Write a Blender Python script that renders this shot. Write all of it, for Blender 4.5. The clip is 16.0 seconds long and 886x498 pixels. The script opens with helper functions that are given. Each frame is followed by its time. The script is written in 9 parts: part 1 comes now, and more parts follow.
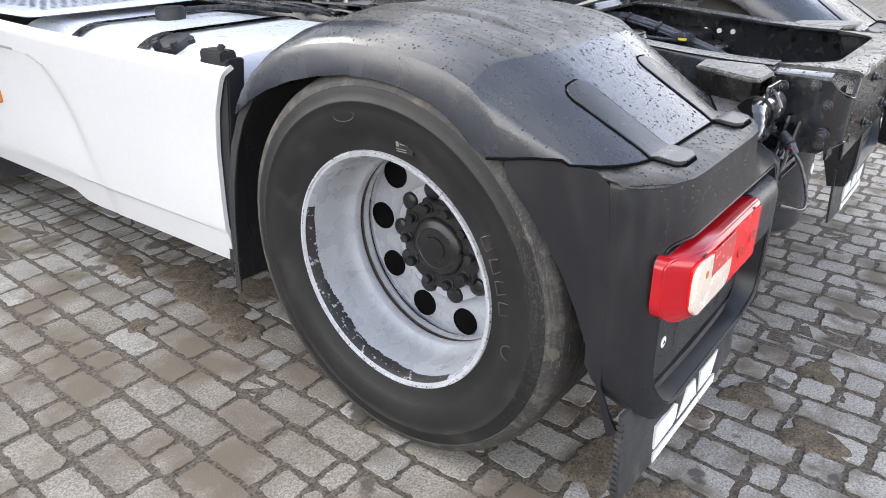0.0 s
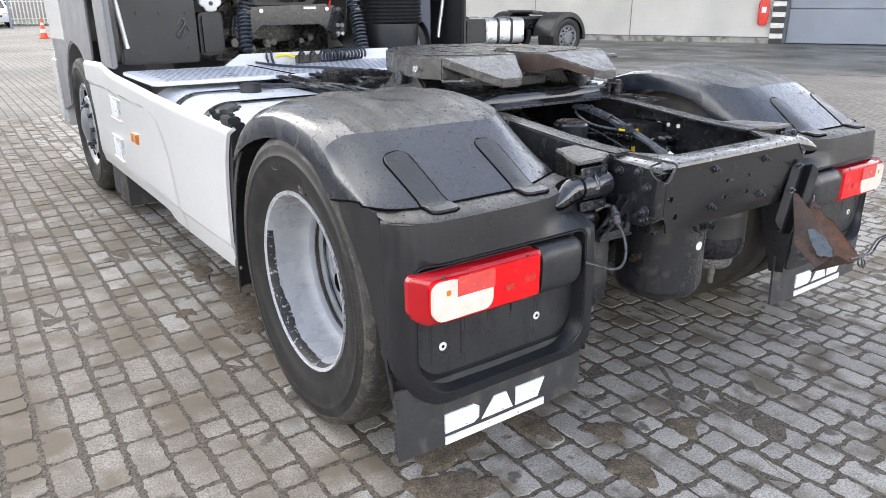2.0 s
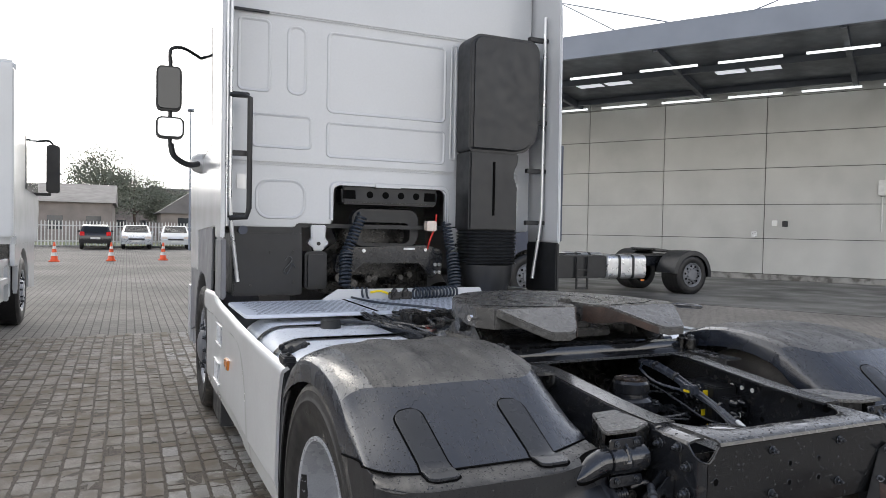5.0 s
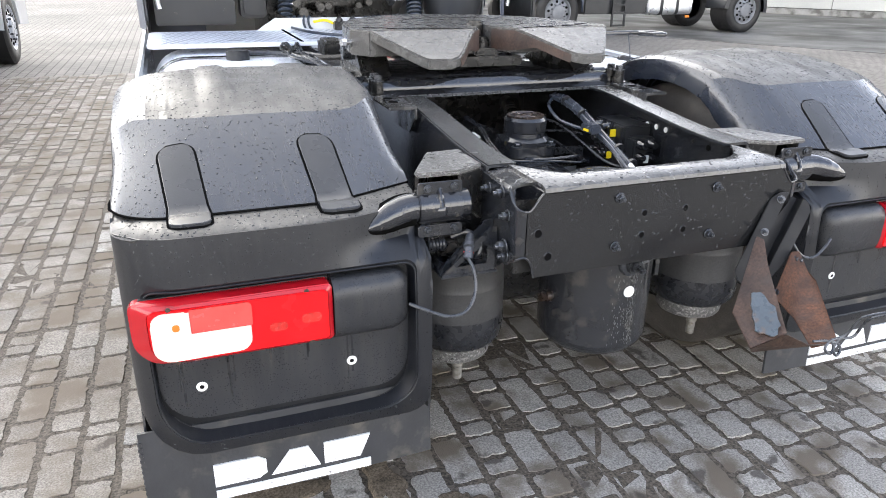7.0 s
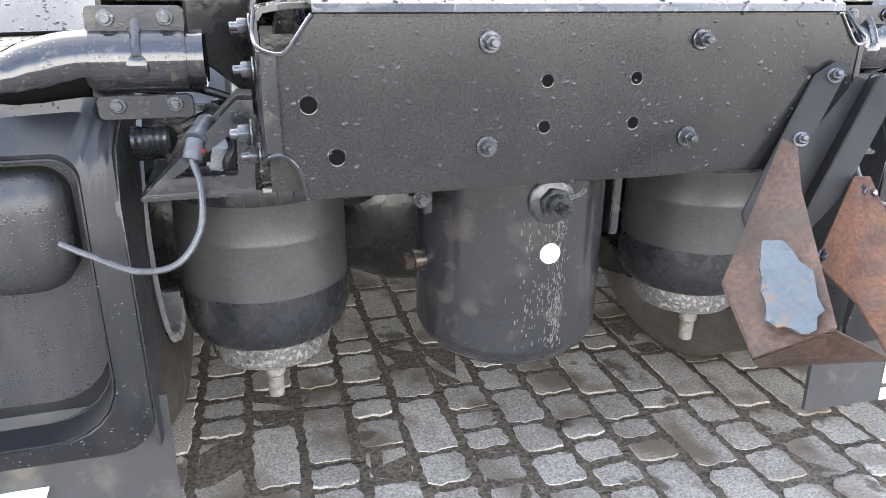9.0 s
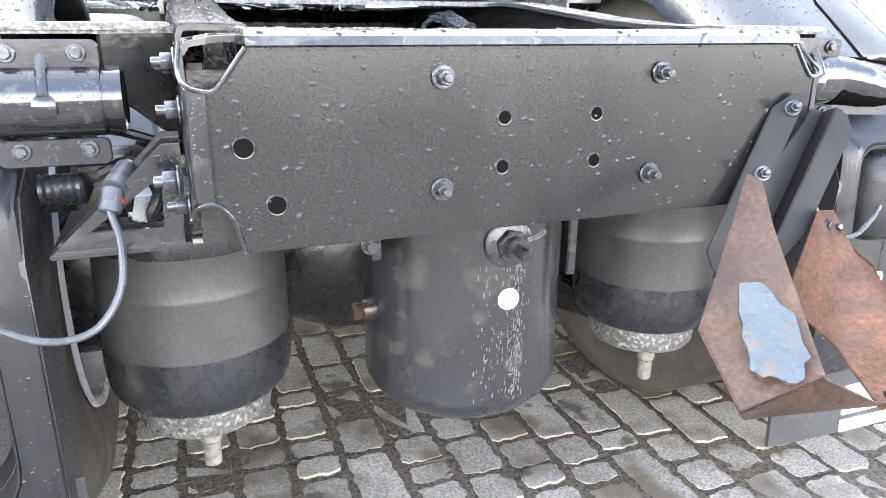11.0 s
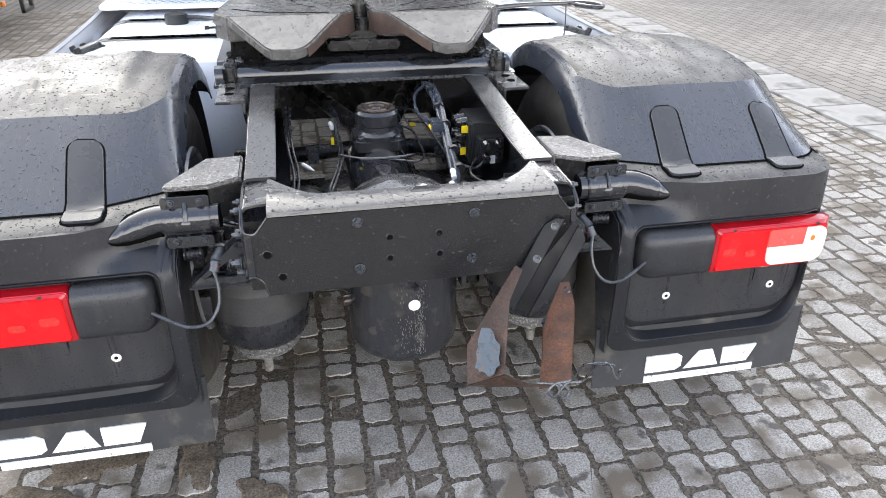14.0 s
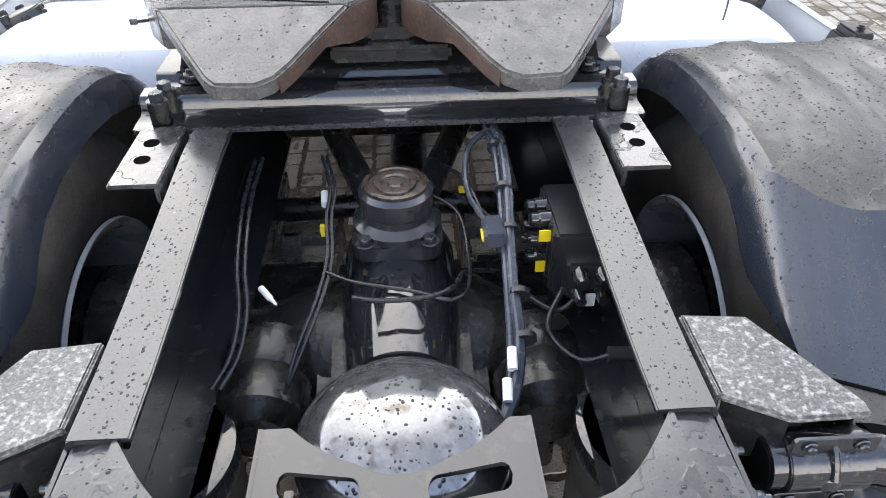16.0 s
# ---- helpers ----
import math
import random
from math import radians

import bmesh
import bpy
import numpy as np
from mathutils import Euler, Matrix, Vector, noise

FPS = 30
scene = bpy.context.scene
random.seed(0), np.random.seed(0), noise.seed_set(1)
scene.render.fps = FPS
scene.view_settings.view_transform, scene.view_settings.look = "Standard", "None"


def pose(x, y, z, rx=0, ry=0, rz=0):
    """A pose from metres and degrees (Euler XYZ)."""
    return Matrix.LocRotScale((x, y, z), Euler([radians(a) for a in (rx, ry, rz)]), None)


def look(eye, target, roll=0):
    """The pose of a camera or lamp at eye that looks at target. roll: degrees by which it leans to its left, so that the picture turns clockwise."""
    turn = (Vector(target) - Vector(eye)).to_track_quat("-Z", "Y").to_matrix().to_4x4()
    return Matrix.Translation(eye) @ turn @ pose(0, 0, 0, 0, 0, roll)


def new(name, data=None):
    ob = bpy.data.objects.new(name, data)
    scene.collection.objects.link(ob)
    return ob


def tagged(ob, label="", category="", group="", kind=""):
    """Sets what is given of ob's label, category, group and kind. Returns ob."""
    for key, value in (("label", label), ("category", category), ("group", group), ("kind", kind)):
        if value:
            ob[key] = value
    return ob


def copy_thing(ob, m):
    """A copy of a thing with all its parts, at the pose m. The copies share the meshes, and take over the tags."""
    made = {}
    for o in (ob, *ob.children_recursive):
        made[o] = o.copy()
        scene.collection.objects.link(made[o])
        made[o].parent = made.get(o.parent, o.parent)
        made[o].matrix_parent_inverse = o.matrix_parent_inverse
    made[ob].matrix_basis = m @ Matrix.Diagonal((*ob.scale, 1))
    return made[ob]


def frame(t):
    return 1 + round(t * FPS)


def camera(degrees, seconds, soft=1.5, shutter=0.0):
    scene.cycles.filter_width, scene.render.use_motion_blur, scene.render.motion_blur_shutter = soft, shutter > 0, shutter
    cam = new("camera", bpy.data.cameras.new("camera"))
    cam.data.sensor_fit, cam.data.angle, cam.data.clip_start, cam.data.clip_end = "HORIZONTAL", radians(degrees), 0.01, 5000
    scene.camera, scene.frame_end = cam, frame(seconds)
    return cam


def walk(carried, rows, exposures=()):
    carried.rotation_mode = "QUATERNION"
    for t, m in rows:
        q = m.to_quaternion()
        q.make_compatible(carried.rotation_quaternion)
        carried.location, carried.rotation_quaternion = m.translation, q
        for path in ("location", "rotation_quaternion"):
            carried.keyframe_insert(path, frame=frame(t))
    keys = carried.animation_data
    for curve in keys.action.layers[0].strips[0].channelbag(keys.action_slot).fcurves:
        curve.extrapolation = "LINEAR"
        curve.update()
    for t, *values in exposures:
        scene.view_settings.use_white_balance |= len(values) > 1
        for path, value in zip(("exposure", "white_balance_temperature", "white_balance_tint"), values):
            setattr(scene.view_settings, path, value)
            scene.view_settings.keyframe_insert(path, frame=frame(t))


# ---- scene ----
cam = camera(64.8, 16.0, soft=0.6)
PATH = [
    (0, (-2.341, -0.284, 1.297), (-0.939, 0.854, 0.437), -0.9),
    (0.5, (-2.467, -0.554, 1.345), (-1.071, 0.598, 0.495), -0.6),
    (1, (-2.509, -0.865, 1.387), (-1.238, 0.456, 0.586), -0.4),
    (1.5, (-2.34, -1.134, 1.417), (-1.174, 0.316, 0.686), -0.4),
    (2, (-2.114, -1.28, 1.401), (-1.026, 0.258, 0.73), -0.1),
    (2.5, (-1.97, -1.345, 1.42), (-0.928, 0.236, 0.778), 0.1),
    (3, (-1.913, -1.415, 1.508), (-0.922, 0.271, 1.086), 0.3),
    (3.2, (-1.906, -1.438, 1.53), (-0.954, 0.302, 1.274), 0.4),
    (5.3, (-1.799, -1.379, 1.473), (-0.99, 0.449, 1.418), 0.6),
    (5.5, (-1.787, -1.358, 1.446), (-0.988, 0.452, 1.156), 0.5),
    (6, (-1.695, -1.263, 1.409), (-0.932, 0.474, 0.777), 0.7),
    (6.5, (-1.448, -1.247, 1.389), (-0.708, 0.469, 0.676), 0.6),
    (7, (-1.083, -1.323, 1.395), (-0.432, 0.411, 0.64), 0.7),
    (7.5, (-0.726, -1.33, 1.358), (-0.19, 0.432, 0.579), 0.9),
    (8, (-0.476, -1.209, 1.285), (-0.031, 0.573, 0.492), 0.9),
    (8.2, (-0.442, -1.117, 1.202), (-0.017, 0.674, 0.422), 0.9),
    (10.3, (-0.413, -0.563, 0.859), (0.275, 1.197, 0.204), 0.1),
    (10.5, (-0.416, -0.581, 0.871), (0.276, 1.181, 0.225), 0.1),
    (11, (-0.415, -0.715, 0.95), (0.265, 1.058, 0.323), 0.5),
    (11.5, (-0.377, -1.031, 1.156), (0.184, 0.748, 0.435), 0.7),
    (12, (-0.457, -1.337, 1.392), (0.023, 0.417, 0.56), 0.9),
    (12.5, (-0.623, -1.552, 1.515), (-0.184, 0.196, 0.65), 1.1),
    (13, (-0.685, -1.657, 1.541), (-0.274, 0.082, 0.643), 0.7),
    (13.5, (-0.459, -1.632, 1.526), (-0.059, 0.095, 0.601), 0.5),
    (14, (-0.254, -1.47, 1.599), (0.116, 0.257, 0.66), 0.4),
    (14.5, (-0.143, -1.232, 1.65), (-0.002, 0.517, 0.69), 0.6),
    (15, (-0.037, -0.966, 1.676), (0.045, 0.748, 0.649), -0.3),
    (15.5, (0.032, -0.633, 1.647), (0.111, 1.035, 0.546), -0.7),
    (16, (0.026, -0.37, 1.626), (0.116, 1.232, 0.431), -0.5),
]
EXPO = [(0, 0.1), (1, 0.12), (1.6, 0.18), (2.2, 0.0), (2.7, 0.05), (3.2, 0.0), (5.3, -1.0), (5.6, -0.7), (6.0, 0.08), (7.0, 0.4), (8.2, 0.8), (10.3, 1.85), (11.0, 1.85), (11.6, 1.2), (12.5, 0.66), (13.0, 0.5), (16, 0.4)]
walk(cam, [(t, look(eye, target, roll)) for t, eye, target, roll in PATH], EXPO)

# ---- light ----
SUN_ELEV, SUN_AZ = 36.0, -8.0          # degrees; azimuth from +y, minus is towards -x
world = bpy.data.worlds.new("sky")
scene.world = world
world.use_nodes = True
wn, wl = world.node_tree.nodes, world.node_tree.links
wn.clear()
w_out = wn.new("ShaderNodeOutputWorld")
w_bg = wn.new("ShaderNodeBackground")
w_sky = wn.new("ShaderNodeTexSky")
w_sky.sky_type = "NISHITA"
w_sky.sun_disc = False
w_sky.sun_elevation = radians(SUN_ELEV)
w_sky.sun_rotation = radians(SUN_AZ)
w_sky.air_density, w_sky.dust_density, w_sky.ozone_density = 1.0, 2.5, 1.0
w_co = wn.new("ShaderNodeTexCoord")
w_map = wn.new("ShaderNodeMapping")
w_map.inputs["Scale"].default_value = (1.0, 1.0, 2.2)
w_noise = wn.new("ShaderNodeTexNoise")
w_noise.inputs["Scale"].default_value = 2.3
w_noise.inputs["Detail"].default_value = 6.0
w_noise.inputs["Roughness"].default_value = 0.55
w_ramp = wn.new("ShaderNodeValToRGB")
w_ramp.color_ramp.elements[0].position = 0.36
w_ramp.color_ramp.elements[1].position = 0.72
w_ramp.color_ramp.elements[0].color = (0.38, 0.38, 0.38, 1)
w_ramp.color_ramp.elements[1].color = (1, 1, 1, 1)
w_mix = wn.new("ShaderNodeMix")
w_mix.data_type = "RGBA"
# thin cloud, far brighter towards the veiled sun
sun_way = Vector((math.sin(radians(SUN_AZ)) * math.cos(radians(SUN_ELEV)), math.cos(radians(SUN_AZ)) * math.cos(radians(SUN_ELEV)), math.sin(radians(SUN_ELEV))))
w_dot = wn.new("ShaderNodeVectorMath")
w_dot.operation = "DOT_PRODUCT"
w_dot.inputs[1].default_value = sun_way
w_near = wn.new("ShaderNodeMapRange")
w_near.inputs["From Min"].default_value, w_near.inputs["From Max"].default_value = -0.1, 1.0
w_near.inputs["To Min"].default_value, w_near.inputs["To Max"].default_value = 0.0, 1.0
w_pow = wn.new("ShaderNodeMath")
w_pow.operation = "POWER"
w_pow.inputs[1].default_value = 4.0
w_gain = wn.new("ShaderNodeMath")
w_gain.operation = "MULTIPLY_ADD"
w_gain.inputs[1].default_value, w_gain.inputs[2].default_value = 22.0, 12.0
w_cloud = wn.new("ShaderNodeVectorMath")
w_cloud.operation = "SCALE"
w_tint = wn.new("ShaderNodeMix")
w_tint.data_type = "RGBA"
w_tint.inputs["A"].default_value = (0.66, 0.83, 1.22, 1)
w_tint.inputs["B"].default_value = (1.03, 1.0, 0.96, 1)
wl.new(w_tint.outputs["Result"], w_cloud.inputs[0])
wl.new(w_co.outputs["Generated"], w_dot.inputs[0])
wl.new(w_dot.outputs["Value"], w_near.inputs["Value"])
wl.new(w_near.outputs["Result"], w_pow.inputs[0])

wl.new(w_pow.outputs["Value"], w_gain.inputs[0])
wl.new(w_cloud.outputs["Vector"], w_mix.inputs["B"])
wl.new(w_co.outputs["Generated"], w_map.inputs["Vector"])
wl.new(w_map.outputs["Vector"], w_noise.inputs["Vector"])
wl.new(w_noise.outputs["Fac"], w_ramp.inputs["Fac"])
w_veil = wn.new("ShaderNodeMapRange")
w_veil.interpolation_type = "SMOOTHSTEP"
w_veil.inputs["From Min"].default_value, w_veil.inputs["From Max"].default_value = 0.74, 0.97
wl.new(w_dot.outputs["Value"], w_veil.inputs["Value"])
w_sep = wn.new("ShaderNodeSeparateXYZ")
wl.new(w_co.outputs["Generated"], w_sep.inputs["Vector"])
w_low = wn.new("ShaderNodeMapRange")
w_low.interpolation_type = "SMOOTHSTEP"
w_low.inputs["From Min"].default_value, w_low.inputs["From Max"].default_value = 0.62, 0.22
wl.new(w_sep.outputs["Z"], w_low.inputs["Value"])
w_rim = wn.new("ShaderNodeMath")
w_rim.operation = "MULTIPLY_ADD"
w_rim.inputs[1].default_value = 17.0
wl.new(w_low.outputs["Result"], w_rim.inputs[0])
wl.new(w_gain.outputs["Value"], w_rim.inputs[2])
wl.new(w_rim.outputs["Value"], w_cloud.inputs["Scale"])
w_haze = wn.new("ShaderNodeMath")
w_haze.operation = "MAXIMUM"
wl.new(w_veil.outputs["Result"], w_haze.inputs[0])
wl.new(w_low.outputs["Result"], w_haze.inputs[1])
w_warm = wn.new("ShaderNodeMath")
w_warm.operation = "MAXIMUM"
wl.new(w_near.outputs["Result"], w_warm.inputs[0])
wl.new(w_low.outputs["Result"], w_warm.inputs[1])
wl.new(w_warm.outputs["Value"], w_tint.inputs["Factor"])
w_full = wn.new("ShaderNodeMath")
w_full.operation = "ADD"
w_full.use_clamp = True
wl.new(w_haze.outputs["Value"], w_full.inputs[0])
wl.new(w_ramp.outputs["Color"], w_full.inputs[1])
wl.new(w_full.outputs["Value"], w_mix.inputs["Factor"])
wl.new(w_sky.outputs["Color"], w_mix.inputs["A"])
wl.new(w_mix.outputs["Result"], w_bg.inputs["Color"])
w_bg.inputs["Strength"].default_value = 0.15
wl.new(w_bg.outputs["Background"], w_out.inputs["Surface"])

sun_data = bpy.data.lights.new("sun", "SUN")
sun_data.energy, sun_data.angle, sun_data.color = 0.5, radians(14), (1.0, 0.93, 0.83)
sun = new("sun", sun_data)
sun.matrix_world = look(sun_way * 60, (0, 0, 0))


# ---- materials ----
def material(name, base, rough=0.5, metal=0.0, var=0.15, scale=8.0, fine=0.0, fine_scale=180.0, bump=0.0, bump_scale=60.0,
             dirt=None, dirt_amount=0.0, dirt_scale=3.0, dirt_edge=0.12, rough_var=0.1, coat=0.0, spec=0.5, per_object=0.0, island=0.0, drops=0.0, drop_scale=110.0, yard=False, spots=None, streak=None, sheets=None):
    """A surface with grain and stains at two scales; optional water drops."""
    m = bpy.data.materials.new(name)
    m.use_nodes = True
    n, l = m.node_tree.nodes, m.node_tree.links
    p = n["Principled BSDF"]
    p.inputs["Metallic"].default_value = metal
    p.inputs["Specular IOR Level"].default_value = spec
    p.inputs["Coat Weight"].default_value = coat
    p.inputs["Coat Roughness"].default_value = max(0.03, rough * 0.6)
    co = n.new("ShaderNodeTexCoord")

    place = co.outputs["Object"]
    if yard:
        place = n.new("ShaderNodeNewGeometry").outputs["Position"]

    def noise_at(s, detail=4.0):
        t = n.new("ShaderNodeTexNoise")
        t.inputs["Scale"].default_value = s
        t.inputs["Detail"].default_value = detail
        l.new(place, t.inputs["Vector"])
        return t.outputs["Fac"]

    def span(fac, a, b, lo, hi):
        r = n.new("ShaderNodeMapRange")
        r.inputs["From Min"].default_value, r.inputs["From Max"].default_value = a, b
        r.inputs["To Min"].default_value, r.inputs["To Max"].default_value = lo, hi
        l.new(fac, r.inputs["Value"])
        return r.outputs["Result"]

    def times(a, b):
        r = n.new("ShaderNodeMath")
        r.operation = "MULTIPLY"
        l.new(a, r.inputs[0])
        l.new(b, r.inputs[1])
        return r.outputs["Value"]

    value = span(noise_at(scale), 0.3, 0.7, 1 - var, 1 + var)
    if fine:
        value = times(value, span(noise_at(fine_scale, 2.0), 0.3, 0.7, 1 - fine, 1 + fine))
    if per_object:
        o = n.new("ShaderNodeObjectInfo")
        value = times(value, span(o.outputs["Random"], 0, 1, 1 - per_object, 1 + per_object))
    if island:
        g = n.new("ShaderNodeNewGeometry")
        value = times(value, span(g.outputs["Random Per Island"], 0, 1, 1 - island, 1 + island))
    tint = n.new("ShaderNodeMix")
    tint.data_type, tint.blend_type = "RGBA", "MULTIPLY"
    tint.inputs["Factor"].default_value = 1.0
    tint.inputs["A"].default_value = (*base, 1)
    grey = n.new("ShaderNodeCombineColor")
    for c in ("Red", "Green", "Blue"):
        l.new(value, grey.inputs[c])
    l.new(grey.outputs["Color"], tint.inputs["B"])
    colour = tint.outputs["Result"]
    rough_out = span(noise_at(scale * 1.7), 0.3, 0.7, max(rough - rough_var, 0.02), min(rough + rough_var, 1.0))
    if dirt:
        mask = span(noise_at(dirt_scale, 8.0), 0.62 - dirt_amount * 0.35, 0.62 + dirt_edge - dirt_amount * 0.25, 0, 1)
        mix = n.new("ShaderNodeMix")
        mix.data_type = "RGBA"
        l.new(mask, mix.inputs["Factor"])
        l.new(colour, mix.inputs["A"])
        mix.inputs["B"].default_value = (*dirt, 1)
        colour = mix.outputs["Result"]
    if streak:
        run = n.new("ShaderNodeMapping")
        run.inputs["Scale"].default_value = (75, 10, 5)
        l.new(co.outputs["Object"], run.inputs["Vector"])
        t = n.new("ShaderNodeTexNoise")
        t.inputs["Scale"].default_value = 1.0
        t.inputs["Detail"].default_value = 5.0
        t.inputs["Distortion"].default_value = 0.4
        l.new(run.outputs["Vector"], t.inputs["Vector"])
        mask = times(span(t.outputs["Fac"], 0.46, 0.66, 0, streak[1]), span(noise_at(7.0), 0.35, 0.6, 0.15, 1.0))
        mix = n.new("ShaderNodeMix")
        mix.data_type = "RGBA"
        l.new(mask, mix.inputs["Factor"])
        l.new(colour, mix.inputs["A"])
        mix.inputs["B"].default_value = (*streak[0], 1)
        colour = mix.outputs["Result"]
        film = n.new("ShaderNodeMath")
        film.operation = "MULTIPLY_ADD"
        l.new(mask, film.inputs[0])
        film.inputs[1].default_value = 0.22
        l.new(rough_out, film.inputs[2])
        rough_out = film.outputs["Value"]
    if spots:
        mask = span(noise_at(spots[1], 5.0), spots[2], spots[2] + 0.05, 0, 0.85)
        mix = n.new("ShaderNodeMix")
        mix.data_type = "RGBA"
        l.new(mask, mix.inputs["Factor"])
        l.new(colour, mix.inputs["A"])
        mix.inputs["B"].default_value = (*spots[0], 1)
        colour = mix.outputs["Result"]
    pool = None
    if sheets:
        # water standing in flat sheets with sharp edges: darker and smooth
        pool = span(times(noise_at(sheets[0], 3.0), span(noise_at(sheets[0] * 0.22), 0.3, 0.7, 0.85, 1.15)), sheets[1], sheets[1] + 0.02, 0, 1)
        mix = n.new("ShaderNodeMix")
        mix.data_type, mix.blend_type = "RGBA", "MULTIPLY"
        l.new(pool, mix.inputs["Factor"])
        l.new(colour, mix.inputs["A"])
        mix.inputs["B"].default_value = (sheets[2], sheets[2], sheets[2], 1)
        colour = mix.outputs["Result"]
        film = n.new("ShaderNodeMix")
        film.data_type = "FLOAT"
        l.new(pool, film.inputs["Factor"])
        l.new(rough_out, film.inputs["A"])
        film.inputs["B"].default_value = sheets[3]
        rough_out = film.outputs["Result"]
    l.new(colour, p.inputs["Base Color"])
    l.new(rough_out, p.inputs["Roughness"])
    normal = None
    if bump:
        b = n.new("ShaderNodeBump")
        b.inputs["Strength"].default_value = min(bump, 1.0)
        b.inputs["Distance"].default_value = 0.002
        l.new(noise_at(bump_scale, 6.0), b.inputs["Height"])
        normal = b.outputs["Normal"]
    if pool:
        b = n.new("ShaderNodeBump")
        b.inputs["Strength"].default_value = 0.5
        b.inputs["Distance"].default_value = 0.0012
        l.new(pool, b.inputs["Height"])
        if normal:
            l.new(normal, b.inputs["Normal"])
        normal = b.outputs["Normal"]
    if drops:
        v = n.new("ShaderNodeTexVoronoi")
        v.inputs["Scale"].default_value = drop_scale
        l.new(place, v.inputs["Vector"])
        size = span(noise_at(drop_scale * 0.22, 3.0), 0.34, 0.62, 0.08, 0.36)
        sub = n.new("ShaderNodeMath")
        sub.operation = "SUBTRACT"
        l.new(size, sub.inputs[0])
        l.new(v.outputs["Distance"], sub.inputs[1])
        dome = span(sub.outputs["Value"], 0.0, 0.20, 0.0, 1.0)
        wet = n.new("ShaderNodeMix")
        wet.data_type = "FLOAT"
        l.new(span(sub.outputs["Value"], 0.0, 0.03, 0.0, 1.0), wet.inputs["Factor"])
        l.new(rough_out, wet.inputs["A"])
        wet.inputs["B"].default_value = 0.2
        l.new(wet.outputs["Result"], p.inputs["Roughness"])
        b2 = n.new("ShaderNodeBump")
        b2.inputs["Strength"].default_value = drops
        b2.inputs["Distance"].default_value = 0.0026
        l.new(dome, b2.inputs["Height"])
        if normal:
            l.new(normal, b2.inputs["Normal"])
        normal = b2.outputs["Normal"]
    if normal:
        l.new(normal, p.inputs["Normal"])
    return m


M = {}
M["fender"] = material("fender_plastic", (0.0150, 0.0188, 0.0285), 0.25, var=0.12, scale=5, fine=0.25, fine_scale=260, bump=0.08, bump_scale=900, dirt=(0.023, 0.024, 0.025), dirt_amount=0.16, dirt_scale=14, dirt_edge=0.30, rough_var=0.06, spec=0.65, coat=0.45, streak=((0.036, 0.036, 0.036), 0.35))
# Dust, with the sky's grazing reflection painted into the same pale colour.
M["fender_dust_sheen"] = material("dusty_sheen_fender_top", (0.042, 0.040, 0.037), 0.38, var=0.25, scale=6, fine=0.35, fine_scale=200, bump=0.12, bump_scale=500, dirt=(0.105, 0.099, 0.090), dirt_amount=0.42, dirt_scale=16, dirt_edge=0.28, rough_var=0.10, spec=0.5, streak=((0.020, 0.021, 0.024), 0.7), sheets=(17.0, 0.56, 0.88, 0.32))
M["fender_matt"] = material("fender_plastic_dry", (0.018, 0.0192, 0.0225), 0.40, var=0.15, scale=6, fine=0.15, fine_scale=300, bump=0.12, bump_scale=700, drops=0.2, drop_scale=190, streak=((0.042, 0.041, 0.039), 0.45))
M["guard"] = material("rear_guard_plastic", (0.0095, 0.0105, 0.0135), 0.36, var=0.12, scale=5, fine=0.25, fine_scale=260, bump=0.10, bump_scale=800, dirt=(0.021, 0.021, 0.021), dirt_amount=0.16, dirt_scale=14, dirt_edge=0.30, rough_var=0.06, spec=0.45, streak=((0.030, 0.030, 0.030), 0.30))
M["strap"] = material("strap_plastic", (0.027, 0.0285, 0.032), 0.28, var=0.10, scale=9, fine=0.1, fine_scale=260, bump=0.05, bump_scale=500, rough_var=0.05)
M["rubber_flap"] = material("flap_rubber", (0.030, 0.031, 0.034), 0.5, var=0.2, scale=9, bump=0.3, bump_scale=120, dirt=(0.08, 0.075, 0.065), dirt_amount=0.2, dirt_scale=14)
M["tyre"] = material("tyre_rubber", (0.0095, 0.0095, 0.0102), 0.46, var=0.15, scale=7, fine=0.15, fine_scale=240, bump=0.25, bump_scale=260, dirt=(0.028, 0.026, 0.024), dirt_amount=0.10, dirt_scale=9, spec=0.4)
M["tyre_dusty"] = material("dusty_tyre_rubber", (0.055, 0.050, 0.045), 0.6, var=0.25, scale=9, fine=0.3, fine_scale=200, bump=0.4, bump_scale=180, dirt=(0.075, 0.067, 0.057), dirt_amount=0.3, dirt_scale=12, spec=0.3)
M["tread"] = material("tyre_tread", (0.034, 0.032, 0.030), 0.7, var=0.3, scale=12, fine=0.3, bump=0.7, bump_scale=160, dirt=(0.085, 0.075, 0.062), dirt_amount=0.30, dirt_scale=30)
M["frame"] = material("chassis_paint", (0.015, 0.0165, 0.020), 0.17, var=0.25, scale=7, bump=0.08, bump_scale=120, drops=0.35, drop_scale=190, rough_var=0.08, coat=0.4, dirt=(0.040, 0.038, 0.036), dirt_amount=0.18, dirt_scale=30)
M["frame_wet"] = material("wet_chassis_paint", (0.052, 0.052, 0.053), 0.26, var=0.15, scale=14, fine=0.15, fine_scale=260, bump=0.05, bump_scale=60, coat=0.2, rough_var=0.06, spec=0.55, dirt=(0.085, 0.081, 0.075), dirt_amount=0.30, dirt_scale=30, dirt_edge=0.26, sheets=(15.0, 0.50, 0.72, 0.05))
